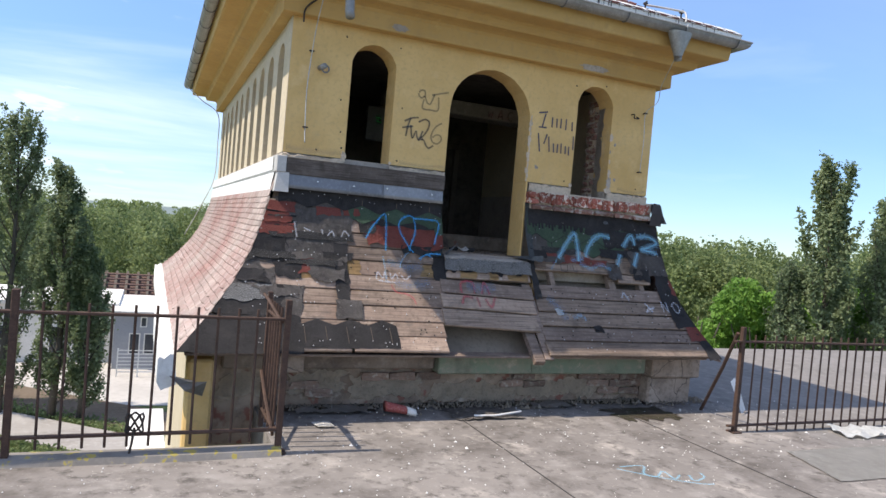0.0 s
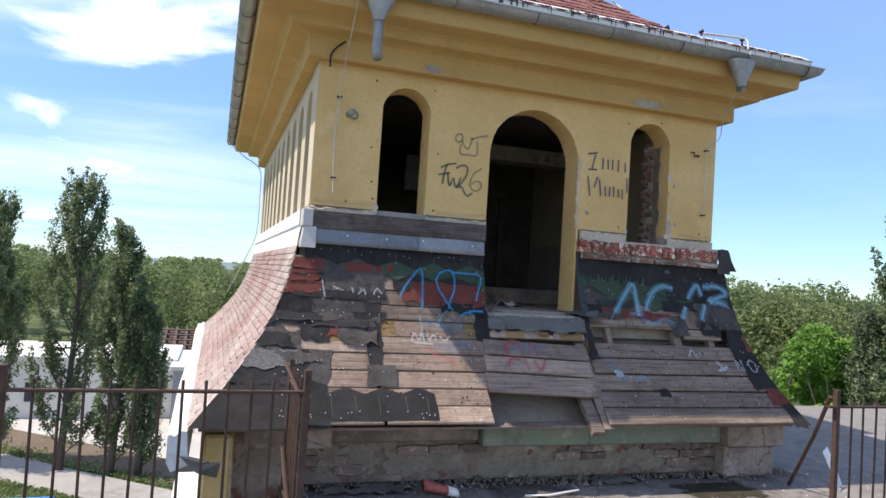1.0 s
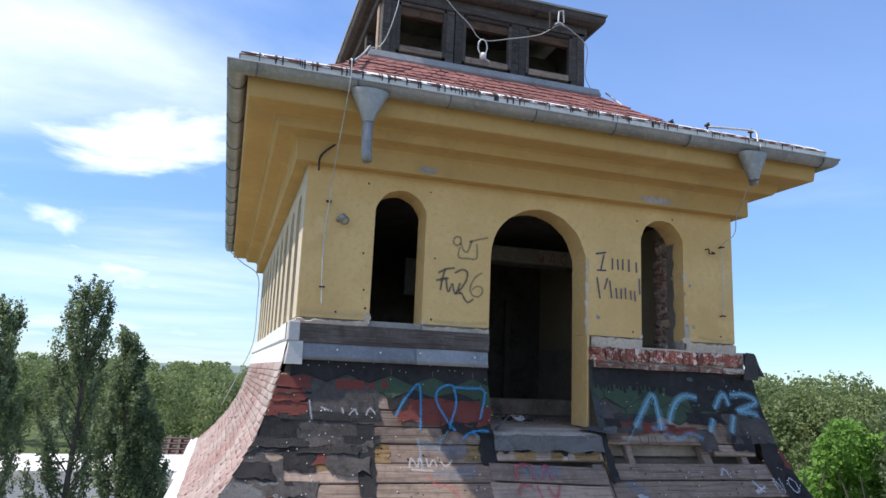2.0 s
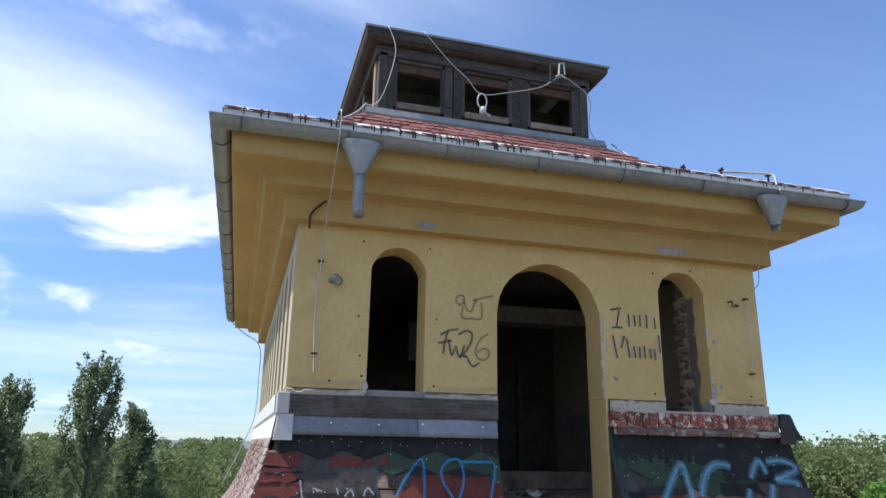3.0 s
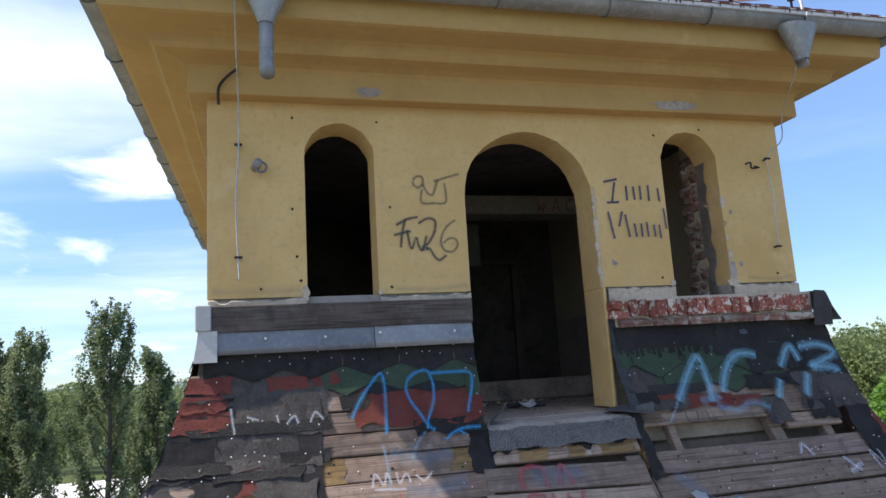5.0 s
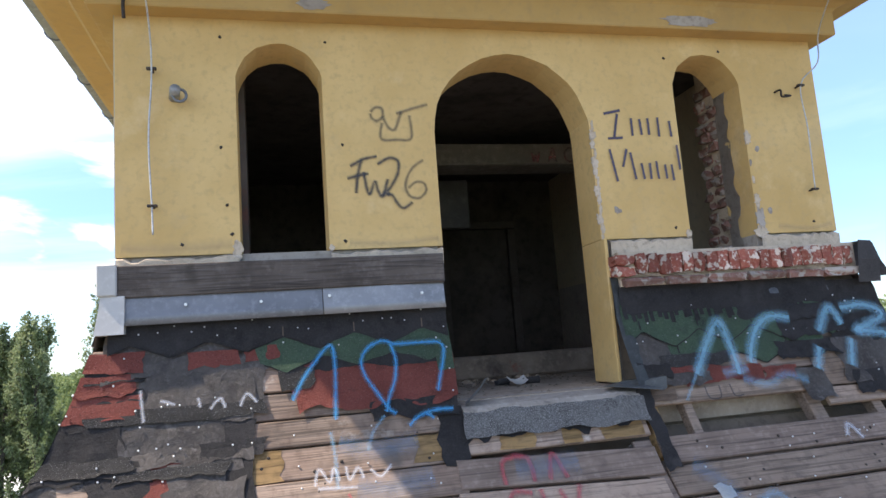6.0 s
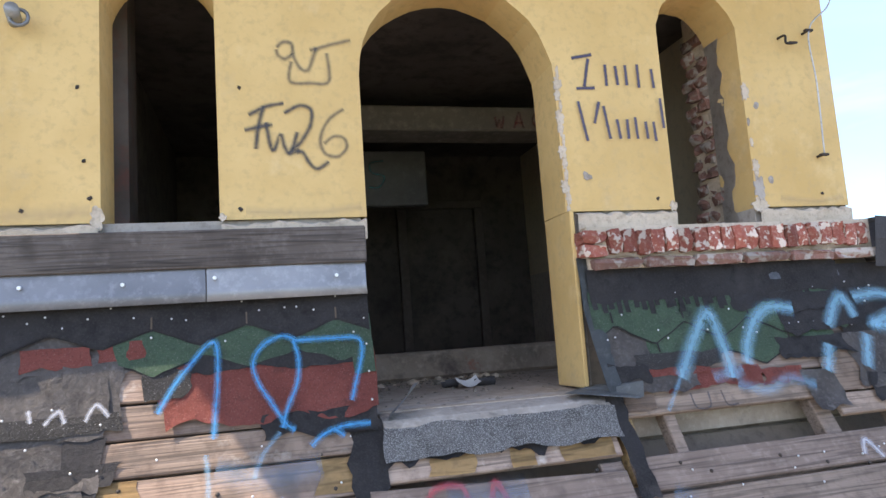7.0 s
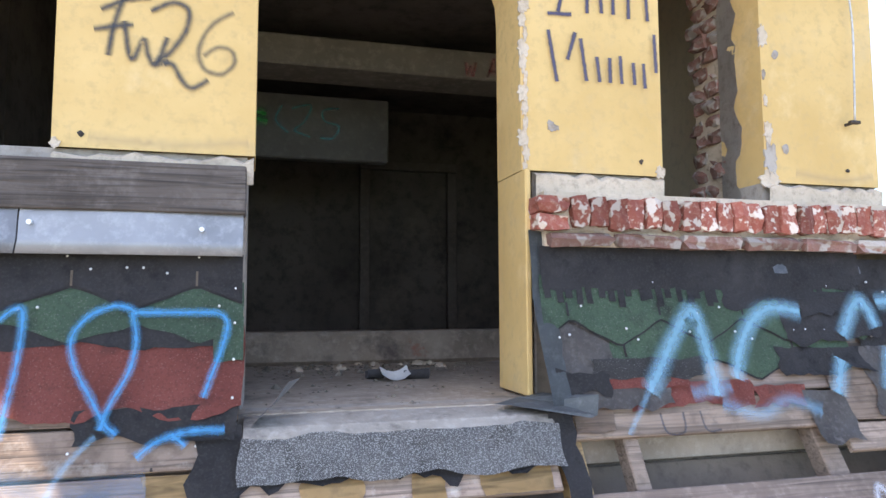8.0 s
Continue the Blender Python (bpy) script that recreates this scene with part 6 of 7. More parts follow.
# broken render along the openings
def chipped(x, z, w, h, seed, material=mortar, off=0.004):
    """A ragged flat scar in the render, its middle sunk behind a crumbled rim."""
    r_ = random.Random(seed)
    n_ = 22
    ang = [2 * math.pi * k / n_ for k in range(n_)]
    rad = [r_.uniform(0.62, 1.12) for k in range(n_)]
    rim = [(x + w / 2 * q * math.cos(a), -off * r_.uniform(0.6, 1.3), z + h / 2 * q * math.sin(a)) for a, q in zip(ang, rad)]
    mid = [(x + w / 2 * q * 0.6 * math.cos(a), -off * r_.uniform(0.25, 0.5), z + h / 2 * q * 0.6 * math.sin(a)) for a, q in zip(ang, rad)]
    low = [(px, 0.004, pz) for px, py, pz in rim]
    return part("broken_edge", bm_loft([low, rim, mid], True, True), material, wall_south, "broken render baring grey plaster")


for k, (x, z, w, h) in enumerate(((3.335, 2.665, 0.045, 0.10), (3.345, 2.30, 0.045, 0.09), (3.35, 2.20, 0.07, 0.13), (3.345, 2.125, 0.10, 0.07), (3.338, 2.42, 0.02, 0.05), (3.335, 2.52, 0.016, 0.04),
                                  (0.525, 2.13, 0.05, 0.10), (2.885, 2.125, 0.04, 0.05), (2.476, 2.262, 0.045, 0.03), (0.955, 2.12, 0.03, 0.04))):
    chipped(x, z, w, h, 500 + k, raw_plaster if k % 3 == 2 else mortar)
for k in range(13):
    chipped(2.372 + 0.006 * math.sin(k * 2.3), 2.12 + k * 0.051, 0.018 + 0.012 * (k % 3), 0.07, 540 + k)
# old water stains on the render
for k, (pts_, w) in enumerate((([(0.02, 2.15), (0.22, 2.14), (0.50, 2.15)], 0.10), ([(1.04, 2.14), (1.28, 2.13), (1.48, 2.15)], 0.06), ([(3.46, 2.15), (3.66, 2.13), (3.82, 2.15)], 0.06))):
    paint("water_stain", on_wall, [pts_], w, stain_wash, wall_south, "greyish water stain", 0.0025)
# red-brown wall stains in the left room; dark plaster colour stands for shade
structure("wall_inner_bay", bm_box(0.302, 0.42, 0.62, 1.24, FLOOR, 3.27), dim_wall, "stained plaster wall inside the window, coloured dark for room shade", "wall")
scrap = thing("metal_scrap", "bent pale sheet metal scrap beside the tower", "scrap")
part("sheet", bm_loft([[(4.36, -0.9, 0.32), (4.52, -0.80, 0.34)], [(4.40, -0.96, 0.16), (4.56, -0.86, 0.18)], [(4.46, -0.98, 0.02), (4.66, -0.84, 0.02)]], False, False), white_tin, scrap)

# ---- things on the roof deck ----
curb_west = structure("roof_curb", bm_loft([[(x, y + 0.015 * math.sin(x * 3), z) for x in (-9.0, -5.0, -3.0, -1.6, -0.8, -0.1)] for y, z in ((-1.51, 0.0), (-1.49, 0.035), (-1.44, 0.05), (-1.37, 0.045), (-1.35, -0.3))], False, False), surface("mossy_felt", [(0.24, 0.22, 0.20), (0.16, 0.145, 0.13), (0.30, 0.27, 0.22)], 0.95, big=2.0, fine=14, bump=0.5, specks=((0.36, 0.29, 0.08), 14, 0.40)), "low felted roof edge with yellow lichen", "roof edge")


def fence(name, x0, x1, y, top, low, step, posts, label, zig=0.0):
    f = thing(name, label, "fence")
    rnd = random.Random(int(x0 * 10) + 50)
    for z in (top, low):
        part("rail", bm_box(x0, x1, y - 0.018, y + 0.018, z - 0.009, z + 0.009, 0.003), rust, f)
    n = int((x1 - x0) / step)
    for i in range(1, n):
        x = x0 + i * step
        if min(abs(x - p) for p in posts) < 0.045:
            continue
        lean = rnd.uniform(-0.012, 0.012)
        part("bar", bm_tube([(x, y, low - 0.075), (x + lean * 0.5, y, low + 0.3), (x + lean, y, top + 0.06)], 0.0085, 6), rust, f)
    for x in posts:
        part("post", bm_box(x - 0.02, x + 0.02, y - 0.02, y + 0.02, -0.05, top + 0.13, 0.004), rust, f)
        part("foot", bm_box(x - 0.05, x + 0.05, y - 0.05, y + 0.05, 0.0, 0.012, 0.003), rust, f)
    return f


fence_l = fence("fence", -4.9, -0.115, -1.43, 0.885, 0.155, 0.121, (-4.7, -3.17, -1.66, -0.115), "rusty iron bar fence along the roof edge")
fence_r = fence("fence", 3.80, 12.5, -1.44, 0.81, 0.06, 0.121, (3.885, 6.3, 8.7, 11.1), "rusty iron bar fence on the flat roof")
gate = thing("fence_gate", "narrow rusty fence panel folded back from the railing", "fence panel")
for z in (0.86, 0.14):
    part("rail", bm_box(-0.155, -0.12, -1.39, -0.84, z - 0.009, z + 0.009, 0.003), rust, gate)
for i in range(5):
    y = -1.32 + i * 0.105
    part("bar", bm_tube([(-0.137, y, 0.08), (-0.137, y, 0.95)], 0.0095, 6), rust, gate)
part("brace", bm_tube([(-0.16, -1.40, 0.88), (-0.19, -1.12, 0.96), (-0.20, -0.92, 0.99)], 0.011, 6), rust, gate)
part("brace", bm_tube([(-0.15, -1.39, 0.12), (-0.17, -1.13, 0.28), (-0.17, -0.86, 0.42)], 0.012, 6), rust, gate)
part("post", bm_box(-0.16, -0.125, -0.855, -0.82, 0.0, 1.0, 0.004), rust, gate)
rod = thing("leaning_rod", "rusty iron rod leaning on the fence post", "rod")
part("shaft", bm_tube([(4.17, -0.74, 0.0), (3.96, -1.17, 0.52), (3.86, -1.405, 0.88)], 0.016, 8), rust, rod)
tie = thing("wire_tie", "dark twisted wire tied to the lower fence rail", "wire tie")
part("loops", bm_tube([(-0.99 + 0.05 * math.sin(a * 1.0), -1.45 + 0.02 * math.cos(a * 2), 0.23 + 0.06 * math.cos(a * 1.5)) for a in [4 * math.pi * k / 24 for k in range(25)]], 0.007, 6), dark_wire, tie)
part("tail", bm_tube([(-0.99, -1.45, 0.2), (-1.0, -1.455, 0.1), (-1.01, -1.455, 0.045)], 0.008, 6), dark_wire, tie)

# litter
deck_patch_felt = surface("loose_felt", [(0.36, 0.32, 0.28), (0.26, 0.23, 0.20), (0.44, 0.40, 0.36)], 0.92, big=3, fine=20, bump=0.4)
pk = thing("paper_sheet", "crumpled white paper sheet on the roof felt", "paper")
part("sheet", sheet_patch(on_deck, 0.23, 0.37, -0.84, -0.96, off=0.02, tear=(0.01, 0.01, 0.01, 0.01), wrinkle=0.02, seed=5, slant=0.03), paper_mat, pk)
cup = thing("paper_cup", "crushed red and white paper cup on the roof", "cup")
rr_ = [[(0.90 + 0.25 * t, -0.60 - 0.16 * t + r * math.cos(a), 0.045 + 0.02 * (1 - t) + r * 0.8 * math.sin(a)) for a in [2 * math.pi * k / 12 for k in range(12)]] for t, r in ((0.0, 0.056), (0.02, 0.053), (0.6, 0.043))]
part("cup_body", bm_loft(rr_, True, True), red_carton, cup, "", True)
part("cup_lining", bm_loft([[(1.052 + 0.065 * t, -0.70 - 0.04 * t + r * math.cos(a), 0.052 - 0.01 * t + r * 0.8 * math.sin(a)) for a in [2 * math.pi * k / 12 for k in range(12)]] for t, r in ((0.0, 0.044), (1.0, 0.038))], True, True), paper_mat, cup, "", True)
st = thing("stick", "thin pale stick lying on the roof", "stick")
part("shaft", bm_tube([(1.62, -0.82, 0.03), (1.80, -0.85, 0.035), (2.08, -0.80, 0.05)], 0.009, 6), paper_mat, st)
flap = thing("felt_flap", "curled grey roofing felt flap at the wall foot", "felt flap")
part("flap", sheet_patch(lambda x, y, o: Vector((x, y, 0.012 + o + 0.14 * max(0, 0.28 - abs(x - 1.75)) * max(0, 1 - abs(y + 0.72) * 4))), 1.45, 2.1, -0.55, -0.88, off=0.0, tear=(0.05, 0.05, 0.04, 0.04), wrinkle=0.01, seed=8), deck_felt, flap)
for fx0, fx1, fy0, fy1, sd in ((0.42, 0.78, -0.44, -0.62, 3), (0.15, 0.50, -0.52, -0.60, 4), (2.35, 2.75, -0.42, -0.58, 5)):
    scrap_ = thing("felt_scrap", "torn grey roofing felt scrap at the wall foot", "felt scrap")
    part("sheet", sheet_patch(lambda x, y, o: Vector((x, y, 0.018 + o + 0.05 * abs(noise.noise(Vector((x * 4, y * 4, 1.5)))))), fx0, fx1, fy0, fy1, off=0.0, tear=(0.06, 0.06, 0.04, 0.04), wrinkle=0.012, seed=sd + 80), deck_patch_felt, scrap_)
cloth = thing("white_cloth", "dirty white cloth crumpled under the fence", "cloth")
part("cloth", sheet_patch(lambda x, y, o: Vector((x, y, 0.02 + 0.05 * abs(noise.noise(Vector((x * 5, y * 5, 2)))) + o)), 4.95, 5.75, -1.50, -1.78, off=0.0, tear=(0.05, 0.05, 0.05, 0.05), wrinkle=0.03, seed=9), white_tin, cloth)
sheet = thing("felt_sheet", "pale flat roofing sheet lying on the deck", "roofing sheet")
part("sheet", sheet_patch(on_deck, 3.9, 5.6, -1.98, -2.62, off=0.008, tear=(0.01, 0.01, 0.01, 0.01), wrinkle=0.003, seed=10, slant=-0.2), surface("pale_felt", [(0.40, 0.385, 0.36), (0.33, 0.315, 0.29), (0.46, 0.44, 0.41)], 0.9, big=2, fine=14, bump=0.2), sheet)
# felt seams and patches on the deck
for x0, y0, y1 in ((1.50, -0.75, -9.0), (3.2, -0.9, -9.0)):
    part("felt_seam", bm_loft([[(x0, y0, 0.0), (x0 + 0.006, y0, 0.0), (x0 + 0.006, y1, 0.0), (x0, y1, 0.0)], [(x0, y0, 0.006), (x0 + 0.005, y0, 0.006), (x0 + 0.005, y1, 0.006), (x0, y1, 0.006)]], True, True), black_felt, deck, "tarred felt seam")
part("dirt_strip", sheet_patch(on_deck, -0.1, 4.25, -0.30, -0.47, off=0.006, tear=(0.02, 0.03, 0.0, 0.09), wrinkle=0.003, seed=41, thick=0.003), dirt, deck, "dark soil and moss along the wall foot")
part("dirt_strip", sheet_patch(on_deck, 3.05, 3.75, -0.62, -1.0, off=0.005, tear=(0.16, 0.14, 0.05, 0.14), wrinkle=0.002, seed=42, thick=0.002), dirt, deck, "dark soil and moss along the wall foot")
paint("graffiti", on_deck, [[(2.15, -2.09), (2.34, -2.10), (2.24, -2.24), (2.30, -2.30), (2.42, -2.22), (2.40, -2.36), (2.50, -2.30)], [(2.10, -2.12), (2.28, -2.30), (2.50, -2.46), (2.62, -2.50)], [(2.56, -2.32), (2.52, -2.42), (2.64, -2.38), (2.68, -2.30)]], 0.038, pale_blue_spray, deck, "pale blue sprayed scrawl on the felt", 0.014)
rnd = random.Random(77)
verts, faces = [], []
for i in range(900):
    x, y = rnd.uniform(-2.0, 5.6), -0.45 - abs(rnd.gauss(0, 1.7))
    if x < -0.15 and y > -1.4:
        continue
    s = rnd.uniform(0.002, 0.008) * (2.4 if rnd.random() < 0.05 else 1)
    k = len(verts)
    a0 = rnd.uniform(0, 6.28)
    for j in range(4):
        verts.append((x + s * math.cos(a0 + j * 1.57) * rnd.uniform(0.6, 1.2), y + s * math.sin(a0 + j * 1.57) * rnd.uniform(0.6, 1.2), 0.002))
    verts.append((x, y, 0.004 + s * rnd.uniform(0.3, 0.9)))
    faces += [(k + j, k + (j + 1) % 4, k + 4) for j in range(4)]
me = bpy.data.meshes.new("rubble")
me.from_pydata(verts, [], faces)
me.materials.append(paper_mat)
tagged(new("rubble", me), "scattered pale plaster crumbs on the roof felt", "rubble", kind="stuff")
debris_mat = surface("debris", [(0.22, 0.18, 0.14), (0.12, 0.105, 0.075), (0.33, 0.28, 0.23)], 0.95, big=5, fine=30, bump=0.4)
verts, faces = [], []
for i in range(900):
    x, y = rnd.uniform(-0.1, 4.5), -0.33 - abs(rnd.gauss(0, 0.11))
    s = rnd.uniform(0.005, 0.02) * (2.2 if rnd.random() < 0.06 else 1)
    k = len(verts)
    a0 = rnd.uniform(0, 6.28)
    for j in range(4):
        verts.append((x + s * math.cos(a0 + j * 1.57) * rnd.uniform(0.6, 1.2), y + s * math.sin(a0 + j * 1.57) * rnd.uniform(0.6, 1.2), 0.01))
    verts.append((x, y, 0.02 + s * rnd.uniform(0.4, 0.9)))
    faces += [(k + j, k + (j + 1) % 4, k + 4) for j in range(4)]
me = bpy.data.meshes.new("debris")
me.from_pydata(verts, [], faces)
me.materials.append(debris_mat)
tagged(new("debris", me), "crumbled plaster and stones at the wall foot", "debris", kind="stuff")
# litter inside the doorway
lit = thing("torn_paper", "curled black and white paper scrap on the tower floor", "paper")
part("curl", bm_loft([[(1.955 + 0.07 * t, 0.75 + 0.05 * math.cos(a), FLOOR + 0.026 + 0.026 * math.sin(a)) for a in (2.4, 3.2, 4.2, 5.2, 6.4)] for t in (0.0, 0.5, 1.0)], False, False), black_felt, lit, "", True)
part("curl", bm_loft([[(2.10 + 0.11 * t, 0.72 + 0.045 * math.cos(a), FLOOR + 0.022 + (0.022 + 0.012 * t) * math.sin(a)) for a in (2.4, 3.2, 4.2, 5.2, 6.4)] for t in (0.0, 0.5, 1.0)], False, False), black_felt, lit, "", True)
part("sheet", bm_loft([[(2.0 + 0.12 * t, 0.60 + 0.09 * u + 0.03 * t, FLOOR + 0.004 + 0.028 * u * u + 0.10 * (t - 0.5) ** 2) for u in (0.0, 0.35, 0.7, 1.0)] for t in (0.0, 0.25, 0.5, 0.75, 1.0)], False, False), paper_mat, lit, "white paper face", True)
for i in range(14):
    b = thing("rubble_piece", "small broken lump of mortar on the tower floor", "rubble", at=(rnd.uniform(1.5, 2.6), rnd.uniform(1.1, 1.44), FLOOR))
    bm = bmesh.new()
    bmesh.ops.create_icosphere(bm, subdivisions=1, radius=rnd.uniform(0.012, 0.04))
    for v in bm.verts:
        v.co = v.co * rnd.uniform(0.7, 1.2)
        v.co.z = max(v.co.z * 0.6, -0.004) + 0.004
    part("lump", bm, mortar, b)

verts, faces = [], []
for i in range(300):
    x = rnd.uniform(1.5, 2.6)
    y = 1.46 - abs(rnd.gauss(0, 0.35)) if i % 3 else rnd.uniform(-0.05, 1.4)
    if y < -0.05 or (y < 0.3 and x > 2.34):
        continue
    q = rnd.uniform(0.004, 0.014) * (2.2 if rnd.random() < 0.07 else 1)
    k, a0 = len(verts), rnd.uniform(0, 6.28)
    for j in range(4):
        verts.append((x + q * math.cos(a0 + j * 1.57) * rnd.uniform(0.6, 1.2), y + q * math.sin(a0 + j * 1.57) * rnd.uniform(0.6, 1.2), FLOOR + 0.001))
    verts.append((x, y, FLOOR + q * rnd.uniform(0.4, 1.0)))
    faces += [(k + j, k + (j + 1) % 4, k + 4) for j in range(4)]
me = bpy.data.meshes.new("crumbs")
me.from_pydata(verts, [], faces)
me.materials.append(debris_mat)
tagged(new("crumbs", me), "crumbled mortar and dust on the tower floor", "rubble", kind="stuff")

# ---- trees ----
def leaf_mesh(centres, size, seed, flat=0.5):
    """One small bent leaf clump at each centre, turned at random."""
    r = np.random.RandomState(seed)
    c = np.asarray(centres, float)
    n = len(c)
    a = r.normal(size=(n, 3)); a /= np.linalg.norm(a, axis=1)[:, None]
    b = r.normal(size=(n, 3)); b -= a * (a * b).sum(1)[:, None]; b /= np.linalg.norm(b, axis=1)[:, None]
    s = size * r.uniform(0.55, 1.3, size=(n, 1))
    nrm = np.cross(a, b)
    pts = np.stack([c - a * s, c - b * s * 0.6 + nrm * s * 0.25, c + a * s, c + b * s * 0.6 + nrm * s * 0.25], axis=1).reshape(-1, 3)
    idx = np.arange(n * 4).reshape(n, 4)
    faces = np.concatenate([idx[:, [0, 1, 2]], idx[:, [0, 2, 3]]])
    me = bpy.data.meshes.new("crown")
    me.from_pydata(pts.tolist(), [], faces.tolist())
    me.update()
    return me


def poplar(x, y, top, radius, seed, leaf=poplar_leaf, base=GROUND, count=17000, size=0.10):
    """A poplar: steep limbs that fork into upright plumes of leaves, with gaps between them."""
    r = random.Random(seed)
    t = thing("poplar_tree", "tall slender poplar with dark green leaves", "tree", "row of poplars", at=(x, y, base))
    h = top - base
    trunk = [(0.12 * math.sin(5 * k + seed), 0.12 * math.cos(4 * k + seed), h * 0.93 * k) for k in (0, 0.25, 0.5, 0.75, 1.0)]
    part("trunk", bm_tube(trunk, 0.22, 8, taper=0.12), bark, t, "", True)
    limbs = bmesh.new()
    pts = []
    n = 34
    for i in range(n):
        s = 0.045 + 0.885 * (i / (n - 1)) ** 0.95
        az_ = i * 2.4 + r.uniform(-0.6, 0.6)
        spread = min(1.0, 0.55 + 2.2 * s) * (1.0 - s) ** 0.62 + 0.10
        reach = radius * spread * r.uniform(0.65, 1.15)
        p0 = Vector((0.12 * math.sin(5 * s + seed), 0.12 * math.cos(4 * s + seed), h * s * 0.93))
        rise = reach * r.uniform(1.3, 2.3) * min(1.0, 0.45 + 2.2 * s) + 0.3
        p1 = p0 + Vector((math.cos(az_) * reach, math.sin(az_) * reach, min(rise, h - p0.z)))
        pm = p0.lerp(p1, 0.5) + Vector((math.cos(az_), math.sin(az_), -0.4)) * reach * 0.14
        bm_tube([p0, pm, p1], 0.045, 5, limbs, taper=0.3)
        twigs = 9
        for k in range(twigs):
            u = 0.25 + 0.75 * (k + r.random()) / twigs
            q = p0.lerp(pm, u * 2) if u < 0.5 else pm.lerp(p1, u * 2 - 1)
            long = r.uniform(0.5, 1.25) * (0.55 + 0.45 * radius / 2)
            tip = q + Vector((r.gauss(0, 0.22), r.gauss(0, 0.22), 1.0)) * long
            tip.z = min(tip.z, h * r.uniform(0.975, 1.0))
            bm_tube([q, tip], 0.016, 3, limbs, taper=0.4)
            for m in range(count // (n * twigs)):
                v = r.random()
                g = 0.19 * (1 - 0.62 * v)
                p = q.lerp(tip, v * 1.04)
                pts.append((p.x + r.gauss(0, g), p.y + r.gauss(0, g), min(p.z + r.gauss(0, g), h * 1.005)))
    part("branchwork", limbs, bark, t)
    me = leaf_mesh(pts, size, seed)
    me.materials.append(leaf)
    crown = new("crown", me)
    crown.parent = t
    return t


for i, (x, y, top, rad) in enumerate(((-7.95, 37.6, 6.45, 2.3), (-5.3, 36.4, 3.65, 1.75), (-3.95, 36.0, -0.9, 1.3), (-12.2, 39.0, 5.1, 2.1), (-13.9, 39.4, 4.8, 1.6), (-16.5, 40.0, 5.5, 2.0))):
    poplar(x, y, top, rad, 11 + i)
poplar(29.4, 17.6, 6.95, 2.0, 31, count=20000, size=0.115)
poplar(33.0, 17.0, 5.6, 1.9, 32, count=15000, size=0.11)
poplar(28.3, 18.6, 1.6, 1.2, 33, leaf=dark_poplar, count=8000, size=0.10)
poplar(38.5, 15.5, 6.0, 2.2, 34, leaf=dark_poplar, count=12000)


def broad_points(r, x, y, base, top, rad, n):
    """Clump centres of one broad crown: lobes on a rising shape with gaps between."""
    lobes = []
    for k in range(13):
        a, u = r.uniform(0, 6.28), r.uniform(0.18, 1.0)
        rr = rad * math.sqrt(max(0.05, 1 - (u - 0.42) ** 2 / 0.42)) * r.uniform(0.35, 0.85)
        lobes.append((x + rr * math.cos(a), y + rr * math.sin(a), base + (top - base) * (0.25 + 0.70 * u), rad * r.uniform(0.26, 0.46)))
    out = []
    for k in range(n):
        lx, ly, lz, lr = lobes[r.randrange(len(lobes))]
        d = Vector((r.gauss(0, 1), r.gauss(0, 1), r.gauss(0, 1))).normalized() * lr * r.uniform(0.7, 1.08)
        out.append((lx + d.x, ly + d.y, min(lz + d.z * 1.05, top + 0.2)))
    return out


def wood(name, spots, leaf, size, seed, label, per=300):
    r = random.Random(seed)
    pts = []
    for x, y, top, rad in spots:
        pts += broad_points(r, x, y, GROUND, top, rad, per)
    me = leaf_mesh(pts, size, seed)
    me.materials.append(leaf)
    return tagged(new(name, me), label, "woodland", kind="stuff")


r = random.Random(21)
spots = []
for i in range(230):
    x, y = r.uniform(-75, 62), r.uniform(66, 135)
    spots.append((x, y, r.uniform(-1.9, 1.5) + (y - 66) * 0.024, r.uniform(2.4, 4.0)))
wood("woodland", spots, wood_leaf, 0.22, 22, "mixed green woodland behind the halls", 1100)
spots = []
for i in range(150):
    a, d = r.uniform(0.10, 0.92), r.uniform(58, 105)
    spots.append((math.cos(a) * d, math.sin(a) * d - 2, r.uniform(-0.2, 3.3) + (d - 58) * 0.02, r.uniform(2.6, 4.6)))
wood("woodland", spots, wood_leaf, 0.20, 23, "mixed green woodland beyond the flat roof", 1500)
spots = [(r.uniform(-600, 700), r.uniform(240, 620), r.uniform(-1, 3.5), r.uniform(7, 12)) for i in range(220)]
wood("far_woodland", spots, wood_leaf, 1.5, 24, "distant woodland towards the horizon", 110)


def broad_tree(x, y, top, rad, seed):
    t = thing("leafy_tree", "bushy broad tree with bright fresh green leaves", "tree", at=(x, y, GROUND))
    rnd_ = random.Random(seed)
    part("trunk", bm_tube([(0, 0, 0), (0.2, 0.1, 3), (0.1, 0.3, 6)], 0.3, 8, taper=0.4), bark, t, "", True)
    limbs = bmesh.new()
    for k in range(9):
        a = k * 0.7
        bm_tube([(0.1, 0.2, 4.0), (math.cos(a) * rad * 0.4, math.sin(a) * rad * 0.4, 6.5), (math.cos(a) * rad * 0.7, math.sin(a) * rad * 0.7, 8.5)], 0.1, 5, limbs, taper=0.3)
    part("branchwork", limbs, bark, t)
    me = leaf_mesh(broad_points(rnd_, 0, 0, 0, top - GROUND, rad, 9000), 0.15, seed)
    me.materials.append(fresh_leaf)
    c = new("crown", me)
    c.parent = t


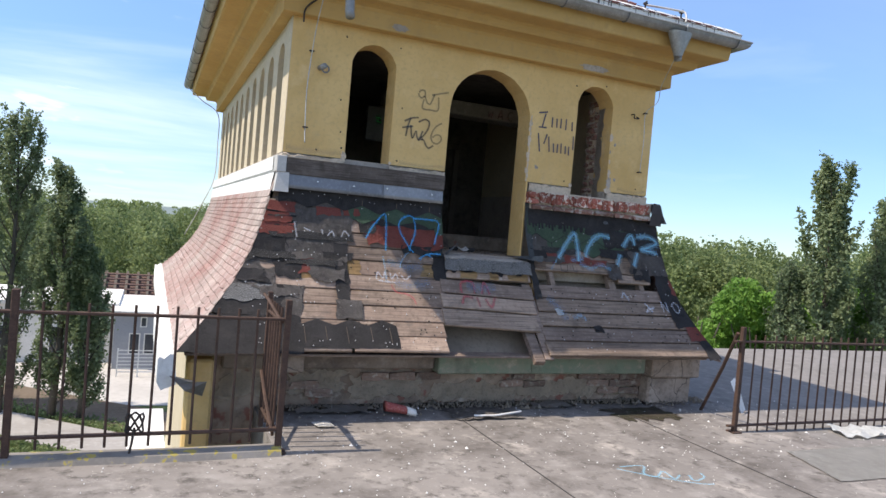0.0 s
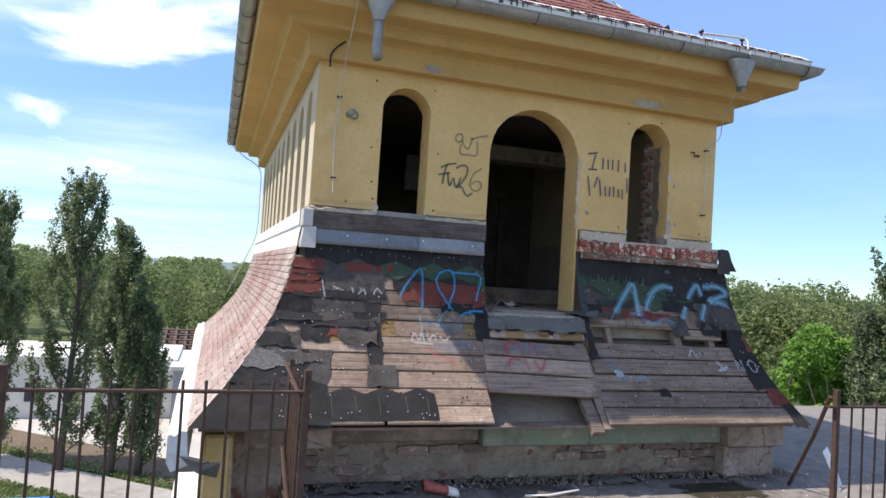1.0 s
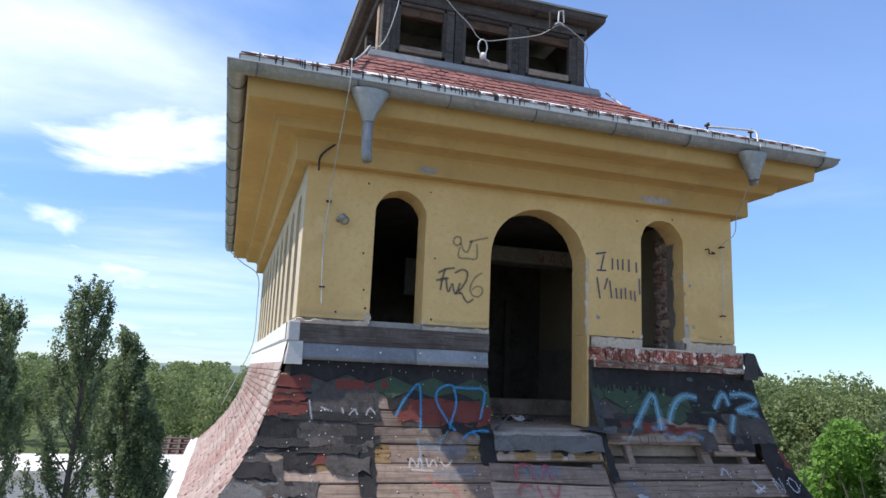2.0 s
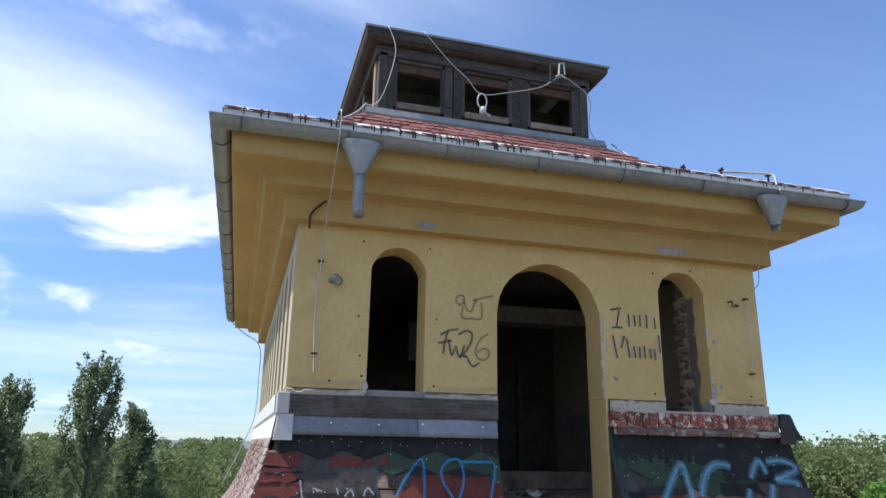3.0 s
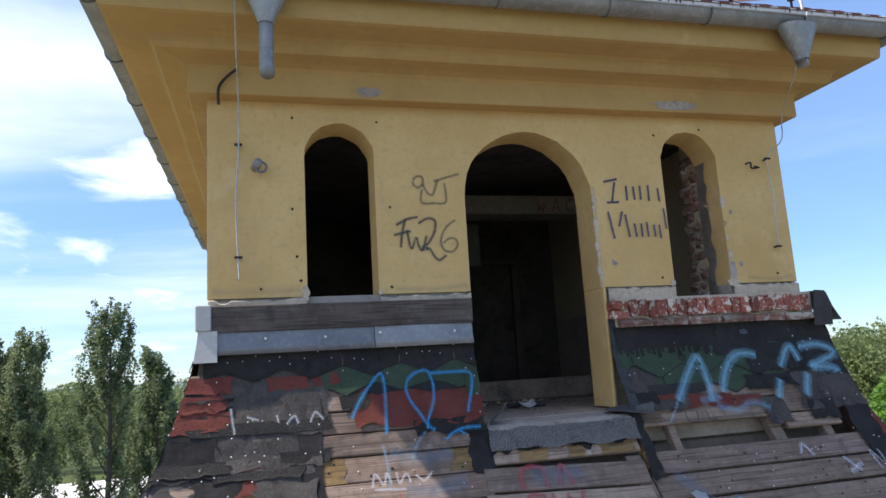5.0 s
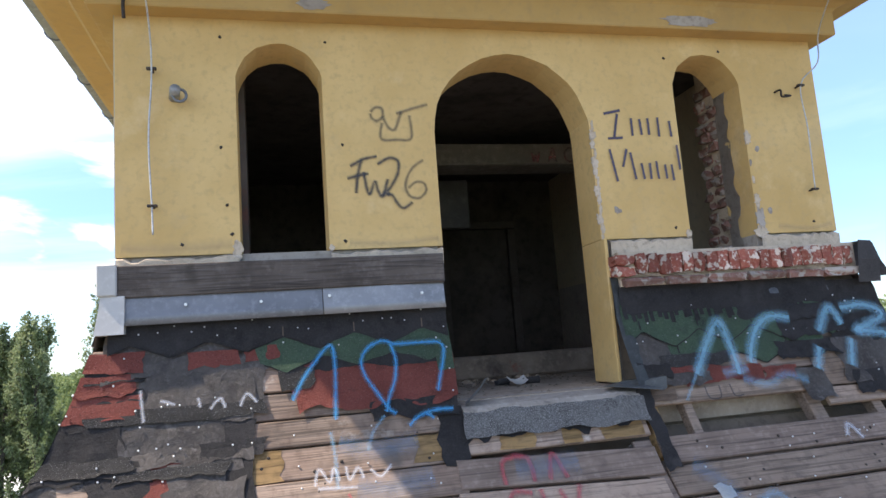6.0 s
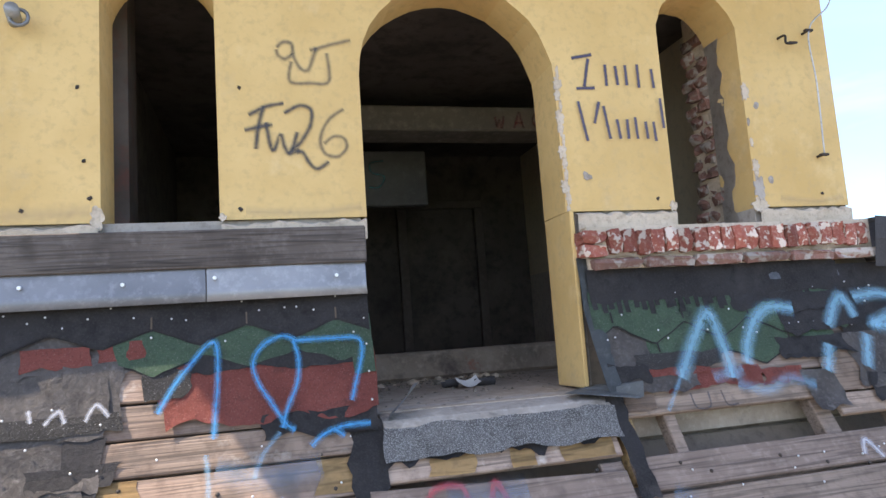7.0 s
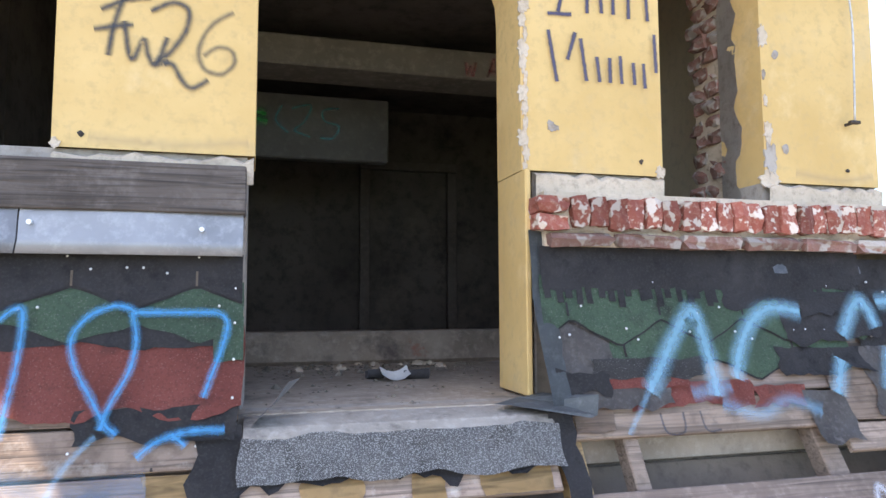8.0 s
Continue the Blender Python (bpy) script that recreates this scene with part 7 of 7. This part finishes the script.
broad_tree(29.0, 20.6, 0.5, 2.5, 51)
broad_tree(26.6, 23.0, -2.2, 2.2, 52)
broad_tree(31.2, 20.5, -0.8, 2.3, 53)
broad_tree(34.0, 18.5, 0.2, 2.6, 54)

# ---- low halls beside the yard ----
def hall(name, x0, x1, y0, y1, top, wallmat, label, roofmat, openings=(), ridge=0.0):
    t = thing(name, label, "building")
    part("wall", bm_box(x0, x1, y0, y1, GROUND, top), wallmat, t)
    if ridge:
        bm = bm_loft([[(x0 - 0.4, y0 - 0.4, top + 0.01), (x0 - 0.4, (y0 + y1) / 2, top + ridge), (x0 - 0.4, y1 + 0.4, top + 0.01)], [(x1 + 0.4, y0 - 0.4, top + 0.01), (x1 + 0.4, (y0 + y1) / 2, top + ridge), (x1 + 0.4, y1 + 0.4, top + 0.01)]], True, True)
    else:
        bm = bm_box(x0 - 0.25, x1 + 0.25, y0 - 0.25, y1 + 0.25, top, top + 0.3, 0.03)
    part("roof", bm, roofmat, t)
    for xa, xb, za, zb in openings:
        w = part("window", bm_box(xa, xb, y0 - 0.02, y0 + 0.1, GROUND + za, GROUND + zb, 0.01), window_dark, t)
        part("frame", bm_loft([[(xa - 0.08, y0 - 0.04, GROUND + za - 0.08), (xb + 0.08, y0 - 0.04, GROUND + za - 0.08), (xb + 0.08, y0 - 0.04, GROUND + zb + 0.08), (xa - 0.08, y0 - 0.04, GROUND + zb + 0.08)],
                               [(xa, y0 - 0.03, GROUND + za), (xb, y0 - 0.03, GROUND + za), (xb, y0 - 0.03, GROUND + zb), (xa, y0 - 0.03, GROUND + zb)]], True, False), white_wall, w)
    return t


hall("hall", -30.0, -3.1, 51.0, 60.0, -6.3, white_wall, "low white hall with a flat roof beside the yard", white_wall, ((-7.3, -6.6, 0.3, 2.6), (-10.5, -9.5, 1.2, 2.6), (-13, -12, 1.2, 2.6), (-4.6, -3.7, 0.2, 2.6)))
hall("shed", -3.0, 3.5, 48.5, 58.0, -6.5, grey_wall, "grey rendered shed with dark windows", white_wall, ((-1.9, -1.3, 1.2, 2.6), (-0.9, -0.3, 1.2, 2.6), (-1.2, -0.9, 3.2, 3.8)))
hall("tiled_house", -6.0, 8.0, 60.5, 70.0, -7.0, white_wall, "old house with a broken dark tiled roof", roof_tile, (), 1.9)
house = bpy.data.objects["tiled_house"]
for k in range(16):
    x = -5.6 + k * 0.9
    part("rafter", bm_loft([[(x, 60.0 + o, -6.86 + h_), (x + 0.22, 60.0 + o, -6.86 + h_), (x + 0.22, 65.2 + o, -4.98 + h_), (x, 65.2 + o, -4.98 + h_)] for o, h_ in ((0, 0.0), (0, 0.16))], True, True), bark, house, "bare rafter on the broken roof")
for k in range(5):
    part("batten", bm_loft([[(-6.3, 60.4 + k, -6.62 + 0.362 * k + h_), (8.3, 60.4 + k, -6.62 + 0.362 * k + h_), (8.3, 60.6 + k, -6.55 + 0.362 * k + h_), (-6.3, 60.6 + k, -6.55 + 0.362 * k + h_)] for h_ in (0.0, 0.12)], True, True), roof_tile, house, "roof batten")
rail = thing("yard_railing", "white metal railing beside the shed", "railing")
for k in range(7):
    part("rail", bm_box(-2.6, 1.5, 45.98, 46.02, GROUND + 0.35 + 0.25 * k, GROUND + 0.41 + 0.25 * k), white_tin, rail)
for k in range(4):
    part("post", bm_box(-2.6 + k * 1.33, -2.52 + k * 1.33, 45.97, 46.03, GROUND, GROUND + 2.0), white_tin, rail)
blue_lid = surface("blue_plastic", [(0.05, 0.22, 0.60), (0.045, 0.19, 0.52), (0.07, 0.26, 0.65)], 0.4, big=2, fine=12, bump=0.0)
green_body = surface("green_steel", [(0.05, 0.16, 0.11), (0.04, 0.13, 0.09), (0.07, 0.19, 0.13)], 0.6, big=2, fine=12, bump=0.1)
bin_ = thing("waste_container", "green waste container with a blue lid", "container", at=(-7.7, 28.4, GROUND))
part("body", bm_box(-1.2, 1.0, -0.6, 0.6, 0.15, 1.15, 0.05), green_body, bin_)
part("lid", bm_box(-1.25, 1.05, -0.65, 0.65, 1.16, 1.28, 0.05), blue_lid, bin_, "blue plastic lid")
for k in (-1.0, 0.8):
    part("wheel", bm_tube([(k, -0.55, 0.1), (k, -0.45, 0.1)], 0.1, 10), black_felt, bin_)
# grass tufts near the drive
pts = []
for i in range(8500):
    gx = r.uniform(-16, 3)
    gy = (27.5 - abs(r.gauss(0, 2.6)) if i < 5500 else 31.8 + abs(r.gauss(0, 0.8))) - 0.8 * gx
    pts.append((gx, gy, GROUND + r.uniform(0.02, 0.2)))
me = leaf_mesh(pts, 0.11, 61)
me.materials.append(wood_leaf)
tagged(new("grass_tufts", me), "rough grass beside the concrete drive", "grass", kind="stuff")
